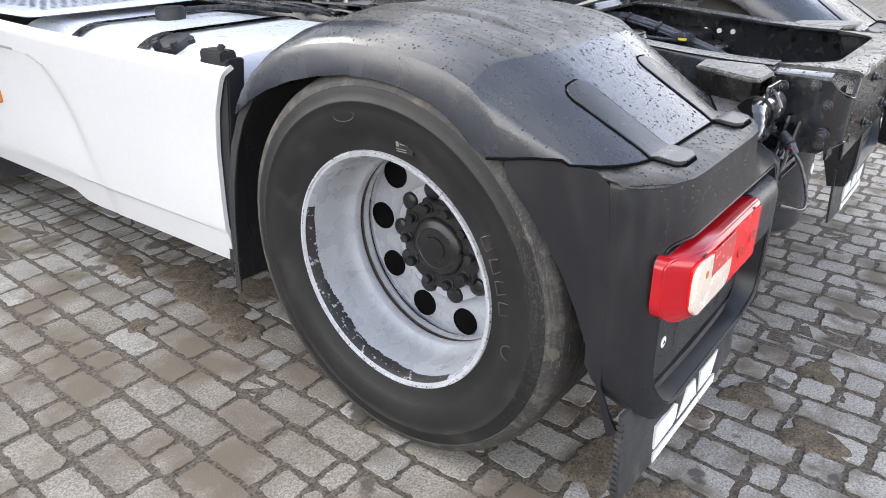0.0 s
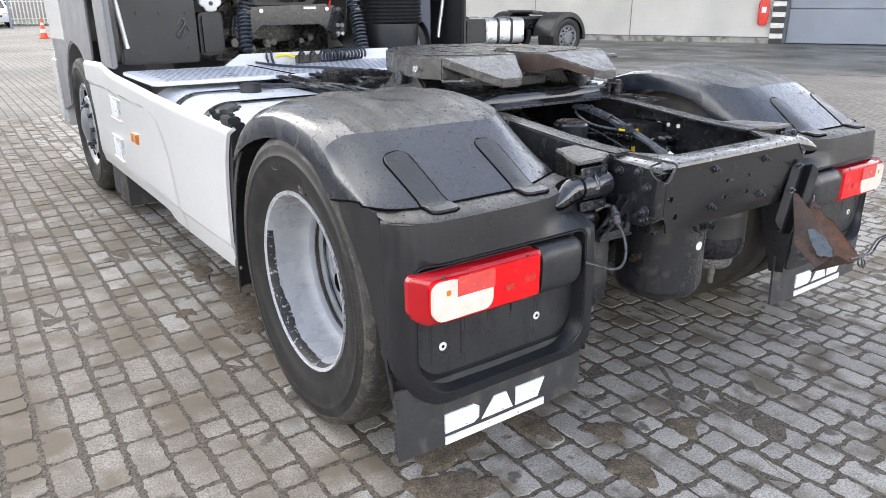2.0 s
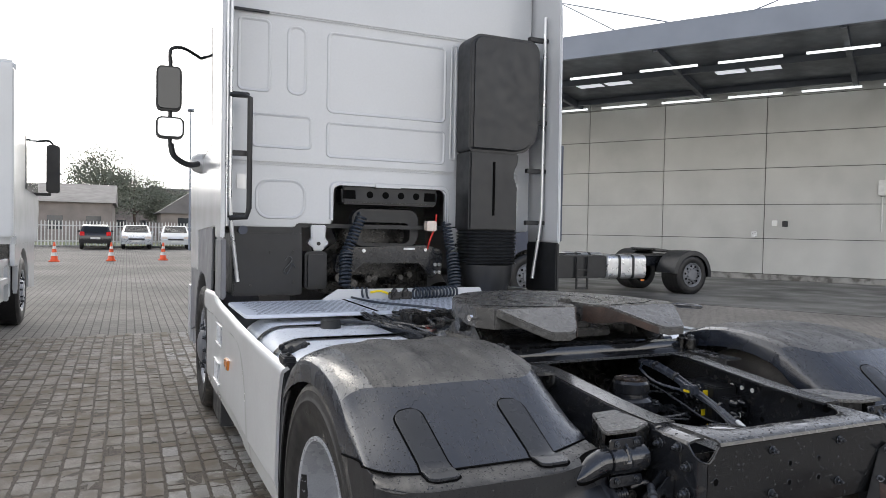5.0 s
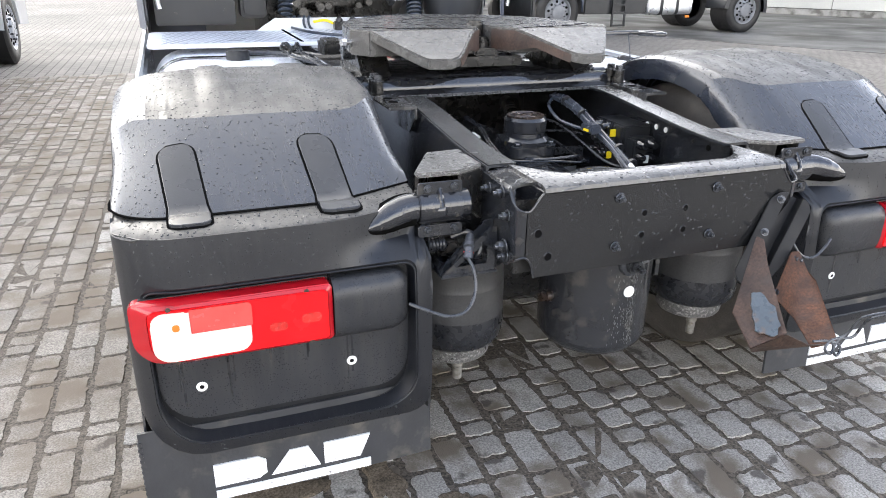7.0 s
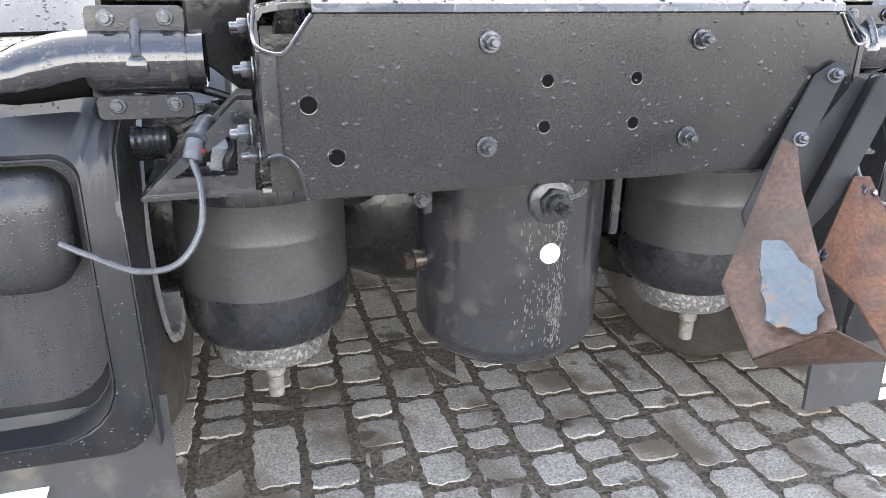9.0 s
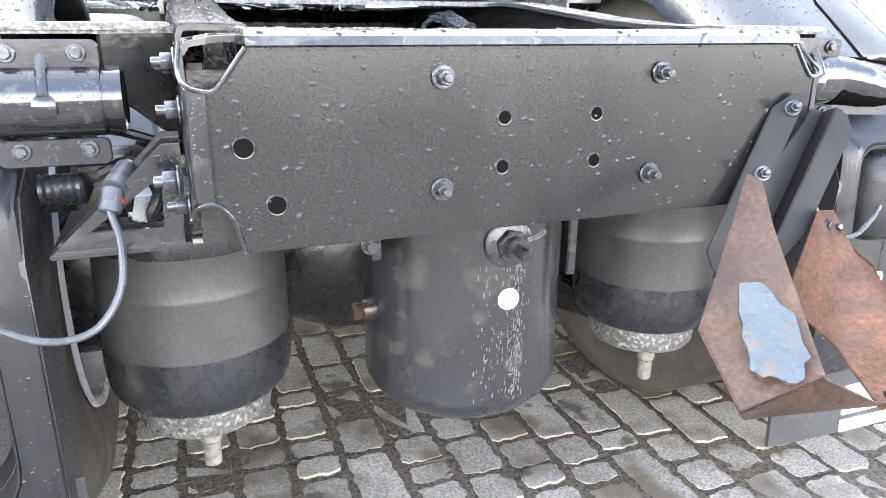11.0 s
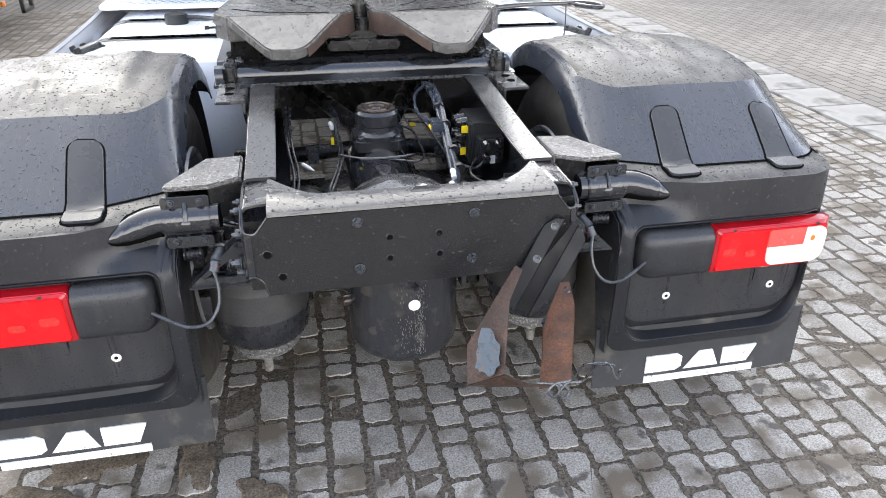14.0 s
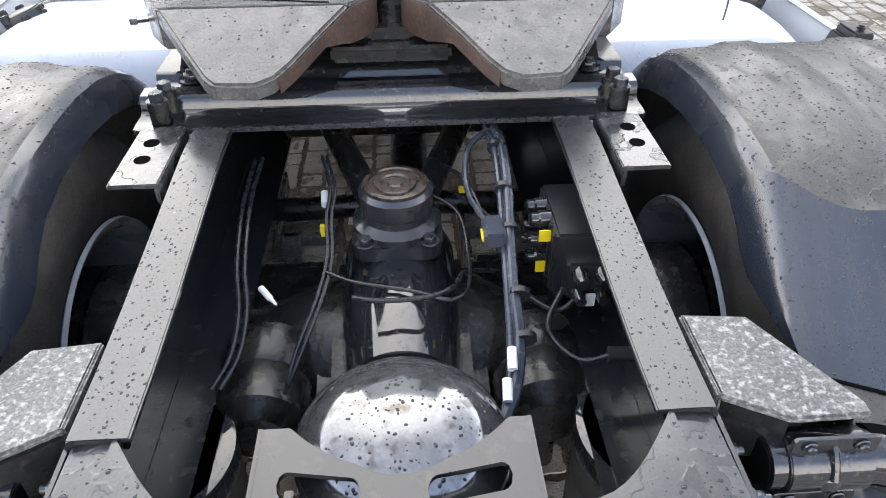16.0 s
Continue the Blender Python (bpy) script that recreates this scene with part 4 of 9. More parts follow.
    rows[0] = [(s * 1.246, 0.446, 0.866)] + [(s * 1.2575, y, z) for y, z in ((0.440, 0.864), (0.425, 0.8735), (0.392, 0.8835), (0.335, 0.8885), (0.240, 0.8850))]
    sheet(b, rows, 0.005)
    part("side_wall", b, "guard", guard, "scuffed black plastic side wall")
    # inner cheek
    b = bm()
    prism(b, [(0.10, 0.34), (0.16, 0.33), (0.24, 0.60), (0.30, 0.74), (0.33, 0.88), (0.27, 0.87), (0.255, 0.81), (0.12, 0.765), (0.088, 0.70)], "x", s * 0.578, s * 0.584)
    part("inner_cheek", b, "fender_matt", guard)
    # lamp panel
    b = bm()
    prism(b, [(s * x, z) for x, z in rounded(0.629, 1.205, 0.416, 0.75, [0.078, 0.093, 0.03, 0.03])], "y", 0.130, 0.136)
    back_wall = bm()
    prism(back_wall, [(s * x, z) for x, z in rounded(0.624, 1.209, 0.380, 0.754, [0.088, 0.108, 0.03, 0.03])], "y", 0.1365, 0.141)
    part("recess_back", back_wall, "dull_black", guard)
    panel = part("lamp_panel", b, "fender_matt", guard, "rain-streaked black inner panel")
    for x in (0.771, 1.118):
        b = bm()
        lathe(b, [(0.0125, 0), (0.0125, 0.0015), (0.0055, 0.003), (0.0055, 0.0005), (0, 0.0005)], (s * x, 0.1302, 0.501), (0, -1, 0), 20)
        w = part("panel_washer", b, "tag", panel, "white washer")
        b = bm()
        cyl(b, (s * x, 0.1298, 0.501), (s * x, 0.1278, 0.501), 0.005, seg=12)
        part("panel_screw", b, "gap", w)
    rnd = random.Random(31 + s)
    for x, low in ((0.772, 0.47), (0.776, 0.44), (0.868, 0.545), (0.875, 0.53), (0.955, 0.56), (0.962, 0.54), (0.97, 0.565), (1.04, 0.50), (1.052, 0.46), (1.058, 0.52), (1.155, 0.455), (1.162, 0.50)):
        b = bm()
        w, x = rnd.uniform(0.0012, 0.0038), x + rnd.uniform(-0.006, 0.006)
        pts = [(x + w * rnd.uniform(0.5, 1.2), 0.60 + (low - 0.60) * k / 5) for k in range(6)] + [(x - w * rnd.uniform(0.5, 1.2), 0.60 + (low - 0.60) * k / 5) for k in range(5, -1, -1)]
        prism(b, [(s * u, v) for u, v in pts], "y", 0.1294, 0.1299)
        part("rain_streak", b, "tank_black", panel)
    # black blank beside the lamp
    edge = 0.819 if s < 0 else 0.850
    b = bm()
    rows = []
    for inset, y in ((0.0, 0.130), (0.0, 0.100), (0.004, 0.086), (0.012, 0.075), (0.024, 0.067), (0.040, 0.063), (0.058, 0.0615)):
        rows.append([(s * min(x, edge), y, z) for x, z in rounded(0.638 + inset, edge + 0.002 + inset * 0.3, 0.592 + inset, 0.744 - inset * 0.8, [max(0.045 - inset * 0.3, 0.01), 0.006, 0.006, max(0.035 - inset * 0.3, 0.01)], 6, 4)])
    vs = grid(b, rows, closed=True)
    b.faces.new(vs[-1])
    b.faces.new(vs[0][::-1])
    blank = part("lamp_blank", b, "fender_matt", guard, "bulging black plastic filler block")
    rain(blank, 140, 70 + s, 0.0007, 0.0022, (0, -1, 0.4), 0.5)
    # tail lamp
    b = bm()
    prism(b, [(s * x, z) for x, z in rounded(0.828, 1.222, 0.604, 0.744, [0.012, 0.03, 0.02, 0.012])], "y", 0.100, 0.130)
    lamp = part("tail_lamp", b, "black_plastic", guard, "red tail lamp with a clear reversing window", bev=0.004)
    b = bm()
    out = rounded(0.830, 1.232, 0.604, 0.742, [0.012, 0.05, 0.022, 0.012], 6, 6)
    inn = rounded(0.842, 1.196, 0.614, 0.733, [0.010, 0.045, 0.02, 0.01], 6, 6)
    wrap = lambda x: 0.045 * max(0.0, (x - 1.13) / 0.10) ** 2
    rows = [[(s * x, 0.122, z) for x, z in out], [(s * x, 0.052 + wrap(x), z) for x, z in out], [(s * x, 0.040 + wrap(x) * 0.6, z) for x, z in inn], [(s * x, 0.110, z) for x, z in inn]]
    grid(b, rows + rows[:1], closed=True)
    lens = part("lens_rim", b, "lens_rim", lamp, "dark red lens rim", bev=0.003)
    b = bm()
    rows = [[(s * x, 0.100, z) for x, z in inn], [(s * x, 0.0385 + wrap(x) * 0.6, z) for x, z in inn]]
    vs = grid(b, rows, closed=True)
    b.faces.new(vs[-1])
    b.faces.new(vs[0][::-1])
    part("lens", b, "flap_red", lens, "bright red plastic lens", bev=0.002)
    b = bm()
    prism(b, [(s * x, z) for x, z in rounded(1.002, 1.192, 0.616, 0.728, [0.03, 0.035, 0.028, 0.012])], "y", 0.0370, 0.058)
    part("reversing_window", b, "lens_clear", lamp, "milky reversing window", bev=0.002)
    b = bm()
    prism(b, [(s * x, z) for x, z in rounded(0.998, 1.118, 0.676, 0.731, [0.004, 0.002, 0.003, 0.010])], "y", 0.0360, 0.05)
    part("stop_window", b, "pink_lens", lamp, bev=0.001)
    for x, z, r in ((0.947, 0.662, 0.014), (0.878, 0.672, 0.016)):
        b = bm()
        prism(b, [(s * u, w) for u, w in rounded(x - r * 1.3, x + r * 1.3, z - r * 0.7, z + r * 0.7, r * 0.6)], "y", 0.0370, 0.05)
        part("bulb_spot", b, "lens_dark", lamp)
    b = bm()
    prism(b, [(s * x, z) for x, z in rounded(1.138, 1.152, 0.686, 0.702, 0.006)], "y", 0.0362, 0.05)
    part("amber_bulb", b, "amber", lamp)
    for x, z in ((1.155, 0.735), (0.885, 0.735), (1.15, 0.611), (0.88, 0.611)):
        b = bm()
        cyl(b, (s * x, 0.0455, z), (s * x, 0.0425, z), 0.005, seg=12)
        part("lens_screw", b, "rust", lamp)
    flat = Matrix.Translation((0, 0.13, 0)) @ Matrix.Translation((s * edge, 0, 0)) @ Matrix.Diagonal(((1.242 - edge) / 0.404, 0.80, 1, 1)) @ Matrix.Translation((-s * 0.828, -0.13, 0))
    for o_ in [lamp] + list(lamp.children_recursive):
        o_.data.transform(flat)
    # mud flap with its printed mark, drawn as plain blocks
    b = bm()
    rows = [[(s * x, 0.135 - 0.012 * k / 5 + 0.01 * (abs(x - 0.92) / 0.35) ** 2, 0.40 - 0.215 * k / 5) for x in (0.568, 0.65, 0.8, 0.95, 1.1, 1.2, 1.27)] for k in range(6)]
    sheet(b, rows, 0.008)
    for k in range(12):
        z = 0.20 + k * 0.0155
        box(b, s * 1.264, s * 1.2725, 0.132, 0.146, z, z + 0.009)
    flap = part("mud_flap", b, "rubber_flap", guard, "black rubber mud flap with a white printed mark")
    left, right = (-1.118, -0.735) if s < 0 else (0.738, 1.118)
    w = right - left
    blocks = [[(0.0, 0), (0.27, 0), (0.32, 0.2), (0.32, 0.8), (0.27, 1), (0.0, 1)], [(0.345, 0), (0.47, 1), (0.59, 1), (0.665, 0)], [(0.69, 0), (0.93, 0), (1.0, 1), (0.69, 1)]]
    for poly in blocks:
        b = bm()
        prism(b, [(left + u * w, 0.224 + v * 0.062) for u, v in poly], "y", 0.1165, 0.1225)
        part("mark_block", b, "logo", flap)
    b = bm()
    prism(b, [(left, 0.187), (right, 0.187), (right, 0.212), (left, 0.212)], "y", 0.115, 0.1225)
    part("mark_bar", b, "logo", flap)
    # cast bracket arm: sloping top, deep side web and a hollow behind
    b = bm()
    prism(b, [(s * 0.409, 0.21), (s * 0.409, 0.365), (s * 0.505, 0.355), (s * 0.590, 0.190), (s * 0.590, 0.168), (s * 0.486, 0.166)], "z", 0.931, 0.943)
    arm = part("fender_arm", b, "casting", truck, "cast bracket arm crusted with pale dirt", bev=0.004)
    b = bm()
    for (xa, ya), (xb, yb) in (((0.409, 0.215), (0.486, 0.170)), ((0.505, 0.352), (0.588, 0.192))):
        slab(b, [(s * xa, ya, 0.931), (s * xb, yb, 0.931), (s * xb, yb, 0.872), (s * xa, ya, 0.800)], 0.008)
    slab(b, [(s * 0.409, 0.352, 0.931), (s * 0.505, 0.352, 0.931), (s * 0.505, 0.352, 0.85), (s * 0.409, 0.352, 0.80)], 0.008)
    part("arm_web", b, "grime", arm, "greasy black web under the arm")
    b = bm()
    prism(b, [(0.21, 0.943), (0.36, 0.943), (0.36, 0.80), (0.21, 0.80)], "x", s * 0.4085, s * 0.418)
    part("arm_foot", b, "casting", arm, bev=0.003)
    for y in (0.235, 0.29, 0.335):
        bolt(arm, (s * 0.418, y, 0.915), (s, 0, 0), 0.011, 0.012, True, "arm_bolt")
    # two-part pipe clamp with bolted ears and a pressed rib
    CY, CZ = 0.166, 0.862
    b = bm()
    lathe(b, [(0.041, 0.0), (0.041, 0.108), (0.0365, 0.108), (0.0365, 0.0)], (s * 0.486, CY, CZ), (s, 0, 0), 36, closed=True)
    clamp = part("tube_clamp", b, "gloss_black", truck, "black pipe clamp with bolted ears", bev=0.002)
    for z0, z1, y0 in ((0.892, 0.926, CY - 0.020), (0.792, 0.822, CY - 0.024)):
        b = bm()
        prism(b, [(s * x, z) for x, z in rounded(0.484, 0.596, z0, z1, 0.008)], "y", y0, y0 + 0.006)
        ear = part("clamp_ear", b, "frame", clamp, bev=0.0012, segs=1)
        for x in (0.506, 0.572):
            bolt(ear, (s * x, y0 - 0.0005, (z0 + z1) / 2 + 0.003), (0, -1, 0), 0.0068, 0.005, False, "clamp_bolt")
    b = bm()
    tube(b, spline([(s * 0.541, CY - 0.014, 0.910), (s * 0.541, CY - 0.030, 0.891), (s * 0.541, CY - 0.041, 0.870)], 5), 0.006, 8)
    lathe(b, [(0.0, 0.005), (0.010, 0.003), (0.014, 0.0), (0.014, -0.01)], (s * 0.541, CY - 0.0400, CZ - 0.004), (0, -1, 0), 16)
    part("clamp_rib", b, "gloss_black", clamp)
    # the tube bends down and runs into the fender's swept corner
    b = bm()
    line = spline([(s * 0.466, CY, CZ), (s * 0.53, CY, CZ), (s * 0.60, CY, CZ), (s * 0.632, CY - 0.004, CZ - 0.003), (s * 0.664, CY - 0.014, CZ - 0.010), (s * 0.690, CY - 0.026, CZ - 0.017), (s * 0.708, CY - 0.036, CZ - 0.022), (s * 0.722, CY - 0.043, CZ - 0.026)], 5)
    wide = [(0.0, 0.0358), (0.60, 0.0358), (0.632, 0.0356), (0.664, 0.0330), (0.690, 0.0260), (0.708, 0.0165), (0.718, 0.0085), (0.722, 0.003)]
    tube(b, line, [along(wide, abs(q.x)) for q in line], 32)
    nose = part("fender_tube", b, "gloss_black", truck, "glossy black bent tube that carries the fender")
    b = bm()
    tube(b, [q + Vector((s * 0.004, 0.006, -0.005)) for q in line[10:]], [along(wide, abs(q.x)) + 0.004 for q in line[10:]], 32)
    part("nose_gap", b, "gap", nose)
    b = bm()
    lathe(b, [(0.0, 0.0), (0.029, 0.0), (0.029, 0.002), (0.0, 0.002)], (s * 0.465, CY, CZ), (-s, 0, 0), 28)
    part("tube_mouth", b, "gap", truck)
    # lamp cable
    b = bm()
    tube(b, spline([(s * 0.645, 0.062, 0.665), (s * 0.61, 0.045, 0.652), (s * 0.56, 0.030, 0.634), (s * 0.515, 0.030, 0.640), (s * 0.487, 0.045, 0.675), (s * 0.482, 0.065, 0.72), (s * 0.490, 0.085, 0.752)], 8), 0.0042, 10)
    part("lamp_cable", b, "cable", truck, "grey lamp cable in a loop")
    b = bm()
    cyl(b, (s * 0.490, 0.085, 0.750), (s * 0.484, 0.098, 0.772), 0.012, seg=12)
    cyl(b, (s * 0.484, 0.098, 0.772), (s * 0.470, 0.125, 0.792), 0.014, 0.010, seg=12)
    part("cable_plug", b, "cable", truck, bev=0.001)
    b = bm()
    cyl(b, (s * 0.487, 0.092, 0.760), (s * 0.486, 0.0935, 0.763), 0.0124, seg=12)
    part("plug_seal", b, "red", truck)
    b = bm()
    lathe(b, [(0.0, 0.0)] + [(0.019 - 0.002 * (k % 2), 0.0085 * (k // 2 + (k % 2) * 0.5)) for k in range(12)] + [(0.0, 0.055)], (s * 0.566, 0.17, 0.760), (-s, 0, 0), 20)
    part("connector_socket", b, "hose", truck, "ribbed black connector socket")
    b = bm()
    tube(b, spline([(s * 0.50, 0.17, 0.775), (s * 0.465, 0.15, 0.79), (s * 0.44, 0.13, 0.76), (s * 0.45, 0.13, 0.73), (s * 0.43, 0.18, 0.71)], 6), 0.008, 8)
    part("valve_hose", b, "hose", truck)
    b = bm()
    tube(b, spline([(s * 0.56, 0.24, 0.80), (s * 0.50, 0.22, 0.82), (s * 0.43, 0.22, 0.80)], 6), 0.006, 8)
    part("valve_hose", b, "hose", truck)
    # gusset over the spring, with a window
    for y, up in ((0.095, 0.0), (0.122, 0.010)):
        b = bm()
        for pts in (((0.552, 0.706), (0.418, 0.706), (0.418, 0.726), (0.515, 0.726)), ((0.552, 0.706), (0.515, 0.726), (0.446, 0.776 + up), (0.432, 0.818 + up)),
                    ((0.446, 0.776 + up), (0.436, 0.770), (0.413, 0.770), (0.413, 0.818 + up), (0.432, 0.818 + up)), ((0.436, 0.770), (0.438, 0.726), (0.418, 0.726), (0.413, 0.770))):
            prism(b, [(s * x, z) for x, z in pts], "y", y, y + 0.006)
        part("spring_gusset", b, "frame", truck, "black triangular gusset plate")
    bolt(truck, (s * 0.416, 0.045, 0.788), (s, 0, 0), 0.012, 0.014, True, "gusset_bolt")
    b = bm()
    box(b, s * 0.41, s * 0.555, 0.09, 0.34, 0.700, 0.7065)
    part("spring_bracket", b, "frame", truck, bev=0.0015)
    b = bm()
    box(b, s * 0.475, s * 0.53, 0.19, 0.27, 0.715, 0.78)
    cyl(b, (s * 0.50, 0.19, 0.745), (s * 0.50, 0.165, 0.745), 0.022, seg=16)
    cyl(b, (s * 0.53, 0.22, 0.74), (s * 0.575, 0.22, 0.74), 0.018, seg=16)
    part("levelling_valve", b, "grime", truck, bev=0.006)
    # air spring
    cx, cy = (-0.413 if s < 0 else 0.428), 0.36
    b = bm()
    lathe(b, [(0.1345, 0.684), (0.1385, 0.676), (0.139, 0.64), (0.137, 0.633), (0.1375, 0.60), (0.1385, 0.582), (0.1392, 0.580), (0.1385, 0.576), (0.139, 0.50), (0.1395, 0.478), (0.1400, 0.455), (0.1385, 0.432), (0.133, 0.412), (0.123, 0.398), (0.110, 0.391), (0.100, 0.392), (0, 0.392)], (cx, cy, 0), (0, 0, 1), 48)
    spring = part("air_spring", b, "bellows", truck, "dusty black rubber air spring")
    b = bm()
    lathe(b, [(0.1397, 0.488), (0.1404, 0.470), (0.1406, 0.455), (0.1392, 0.431), (0.1338, 0.411), (0.1235, 0.3968), (0.110, 0.3898), (0.100, 0.391)], (cx, cy, 0), (0, 0, 1), 48)
    part("rolled_lobe", b, "hose", spring, "shiny black rolled lobe")
    b = bm()
    lathe(b, [(0, 0.700), (0.130, 0.700), (0.141, 0.697), (0.143, 0.690), (0.140, 0.682), (0.136, 0.680)], (cx, cy, 0), (0, 0, 1), 48)
    part("top_plate", b, "gloss_black", spring, "rolled shiny top plate")
    b = bm()
    for k in range(36):
        a0, a1 = 2 * math.pi * (k + 0.04) / 36, 2 * math.pi * (k + 0.96) / 36
        rows = [[(cx + r * math.cos(a), cy + r * math.sin(a), z) for a in (a0, (a0 + a1) / 2, a1)] for r, z in ((0.1385, 0.678), (0.1412, 0.674), (0.1416, 0.648), (0.1395, 0.643))]
        grid(b, rows)
    part("crimp_ring", b, "frame", spring, "crimped steel band")
    b = bm()
    lathe(b, [(0, 0.395), (0.104, 0.395), (0.106, 0.388), (0.102, 0.352), (0.096, 0.344), (0, 0.344)], (cx, cy, 0), (0, 0, 1), 36)
    part("spring_piston", b, "casting", spring, "piston crusted with pale dirt")
    b = bm()
    cyl(b, (cx, cy - 0.03, 0.345), (cx, cy - 0.03, 0.30), 0.0175, seg=14)
    cyl(b, (cx, cy - 0.03, 0.30), (cx, cy - 0.03, 0.256), 0.0145, 0.0135, seg=14)
    part("spring_stud", b, "crust", spring, "pale crusted stud", bev=0.002)
    b = bm()
    prism(b, [(0.40, 0.36), (0.66, 0.30), (1.6, 0.42), (1.6, 0.50), (0.66, 0.40), (0.40, 0.40)], "x", s * 0.36, s * 0.46)
    part("trailing_arm", b, "grime", truck, bev=0.006)


for side in (-1, 1):
    fender(side)


# -- wheels --
SIDEWALL = [(0.300, 0.016), (0.318, 0.005), (0.335, 0.004), (0.36, -0.008), (0.385, -0.0155), (0.410, -0.0190), (0.428, -0.0200), (0.430, -0.0212), (0.434, -0.0212), (0.436, -0.0196), (0.452, -0.0175), (0.464, -0.0150)]


def wheel(s, x_out, y, width, disc, front=False, thing_parent=None, rim_mat="rim"):
    """One wheel; x_out is the outer side's distance from the middle. disc: the disc's depth inside the outer edge."""
    who = thing_parent or truck
    R = 0.503
    o, d = Vector((s * x_out, y, AXLE_Z)), Vector((-s, 0, 0))
    b = bm()
    prof = SIDEWALL
    inner = [(r, width - h) for r, h in prof[::-1]]
    lathe(b, prof + inner, o, d, 72)
    tyre = part("tyre", b, "tyre", who, "worn black tyre with dusty sidewall", angle=50)
    b = bm()
    tp = [(0.463, -0.0145), (0.466, -0.0155), (0.469, -0.0135), (0.478, -0.0125), (0.480, -0.0095), (0.488, -0.005), (0.495, 0.006), (0.4995, 0.022), (R, 0.045), (R, 0.082), (R - 0.012, 0.083), (R - 0.012, 0.091), (R, 0.092), (R, 0.128), (R - 0.012, 0.129), (R - 0.012, 0.137), (R, 0.138)]
    tp = tp + [(r, width - h) for r, h in tp[::-1]]
    lathe(b, tp, o, d, 72)
    lugs = 60
    u, w = frame_axes(d)
    for k in range(lugs):
        a = 2 * math.pi * k / lugs
        rad = u * math.cos(a) + w * math.sin(a)
        tan = d.cross(rad)
        for h0, h1 in ((0.026, 0.060), (width - 0.060, width - 0.026)):
            c = [o + d * h + rad * r + tan * t for h in (h0, h1) for r in (0.476, 0.5015) for t in (-0.010, 0.010)]
            v = [b.verts.new(p) for p in c]
            for f in ((0, 1, 3, 2), (4, 6, 7, 5), (0, 4, 5, 1), (2, 3, 7, 6), (0, 2, 6, 4), (1, 5, 7, 3)):
                b.faces.new([v[i] for i in f])
    part("tread", b, "tread", tyre, "worn tread with shoulder blocks", angle=50)
    # rim: flange, deep barrel and disc
    b = bm()
    if front:
        rp = [(0.298, 0.03), (0.312, 0.008), (0.309, 0.002), (0.296, 0.010), (0.288, 0.035), (0.270, 0.075), (0.262, 0.09), (0.255, 0.085), (0.235, 0.04), (0.215, 0.012), (0.16, 0.004), (0.135, 0.010)]
    else:
        rp = [(0.298, 0.03), (0.314, 0.008), (0.311, 0.001), (0.300, 0.004), (0.294, 0.020), (0.292, 0.06), (0.290, 0.10), (0.287, disc - 0.125), (0.283, disc - 0.105), (0.272, disc - 0.092), (0.268, disc - 0.086), (0.268, disc - 0.068), (0.273, disc - 0.064), (0.280, disc - 0.058), (0.280, disc - 0.050), (0.271, disc - 0.046), (0.269, disc - 0.034), (0.273, disc - 0.026), (0.282, disc - 0.018), (0.282, disc - 0.006), (0.278, disc - 0.001), (0.262, disc), (0.20, disc), (0.178, disc - 0.006), (0.166, disc - 0.018), (0.11, disc - 0.020), (0.11, disc + 0.02)]
    lathe(b, rp, o, d, 72)
    rim = part("rim", b, rim_mat, tyre, "pale grey painted steel rim with chipped edge" if not front else "grey painted steel rim")
    if not front:
        b = bm()
        lathe(b, [(0.3145, 0.010), (0.3125, -0.0005), (0.3075, 0.000), (0.3065, 0.003)], o, d, 72)
        part("rim_edge", b, "rim_chip", tyre, "flaked rim edge")
        b = bm()
        tube(b, [o + d * (disc - 0.054) + Vector((0, math.cos(a), math.sin(a))) * 0.2750 for a in (2 * math.pi * k / 72 for k in range(73))], 0.0044, 6)
        part("weld_seam", b, "rust", tyre, "rusty seam between rim and disc")
        # dark tube in the groove: its shade and dirt drawn as colour
        b = bm()
        tube(b, [o + d * (disc - 0.020) + Vector((0, math.cos(a), math.sin(a))) * 0.2795 for a in (2 * math.pi * k / 72 for k in range(73))], 0.0032, 6)
        part("rim_groove", b, "grime", tyre)
        b = bm()
        rows = []
        flakes = random.Random(12)
        for k in range(221):
            a = radians(-22 + 150 * k / 220)
            ragged = 0.40 + 0.30 * math.sin(k * 0.045 + 0.6) ** 2 + 0.07 * math.sin(k * 0.37) + flakes.uniform(-0.09, 0.09)
            wdt = 0.004 + 0.034 * math.sin(math.pi * k / 220) ** 0.8 * max(ragged, 0.05)
            rows.append([Vector((s * (x_out - h), y + math.cos(a) * r, AXLE_Z - math.sin(a) * r)) for r, h in ((0.2990, 0.0050), (0.2945, 0.0150), (0.2925, 0.020 + wdt))])
        sheet(b, rows, 0.0004)
        part("flaked_paint", b, "flake", tyre, "band of flaked paint")
    uu, ww = Vector((0, 1, 0)), Vector((0, 0, 1))
    for k in range(10):
        a = 2 * math.pi * k / 10 + radians(4)
        rad = uu * math.cos(a) + ww * math.sin(a)
        h = disc if not front else 0.022
        b = bm()
        c = o + rad * (0.240 if not front else 0.225) + d * (h - 0.002)
        lathe(b, [(0.040, 0.003), (0.040, -0.0030), (0.0375, -0.0035), (0.0365, 0.0), (0, 0.0)], c, d, 24)
        part("hand_hole", b, "gap", tyre)
        b = bm()
        c = o + rad * (0.149 if not front else 0.1675) + d * (h - (0.018 if not front else 0.008))
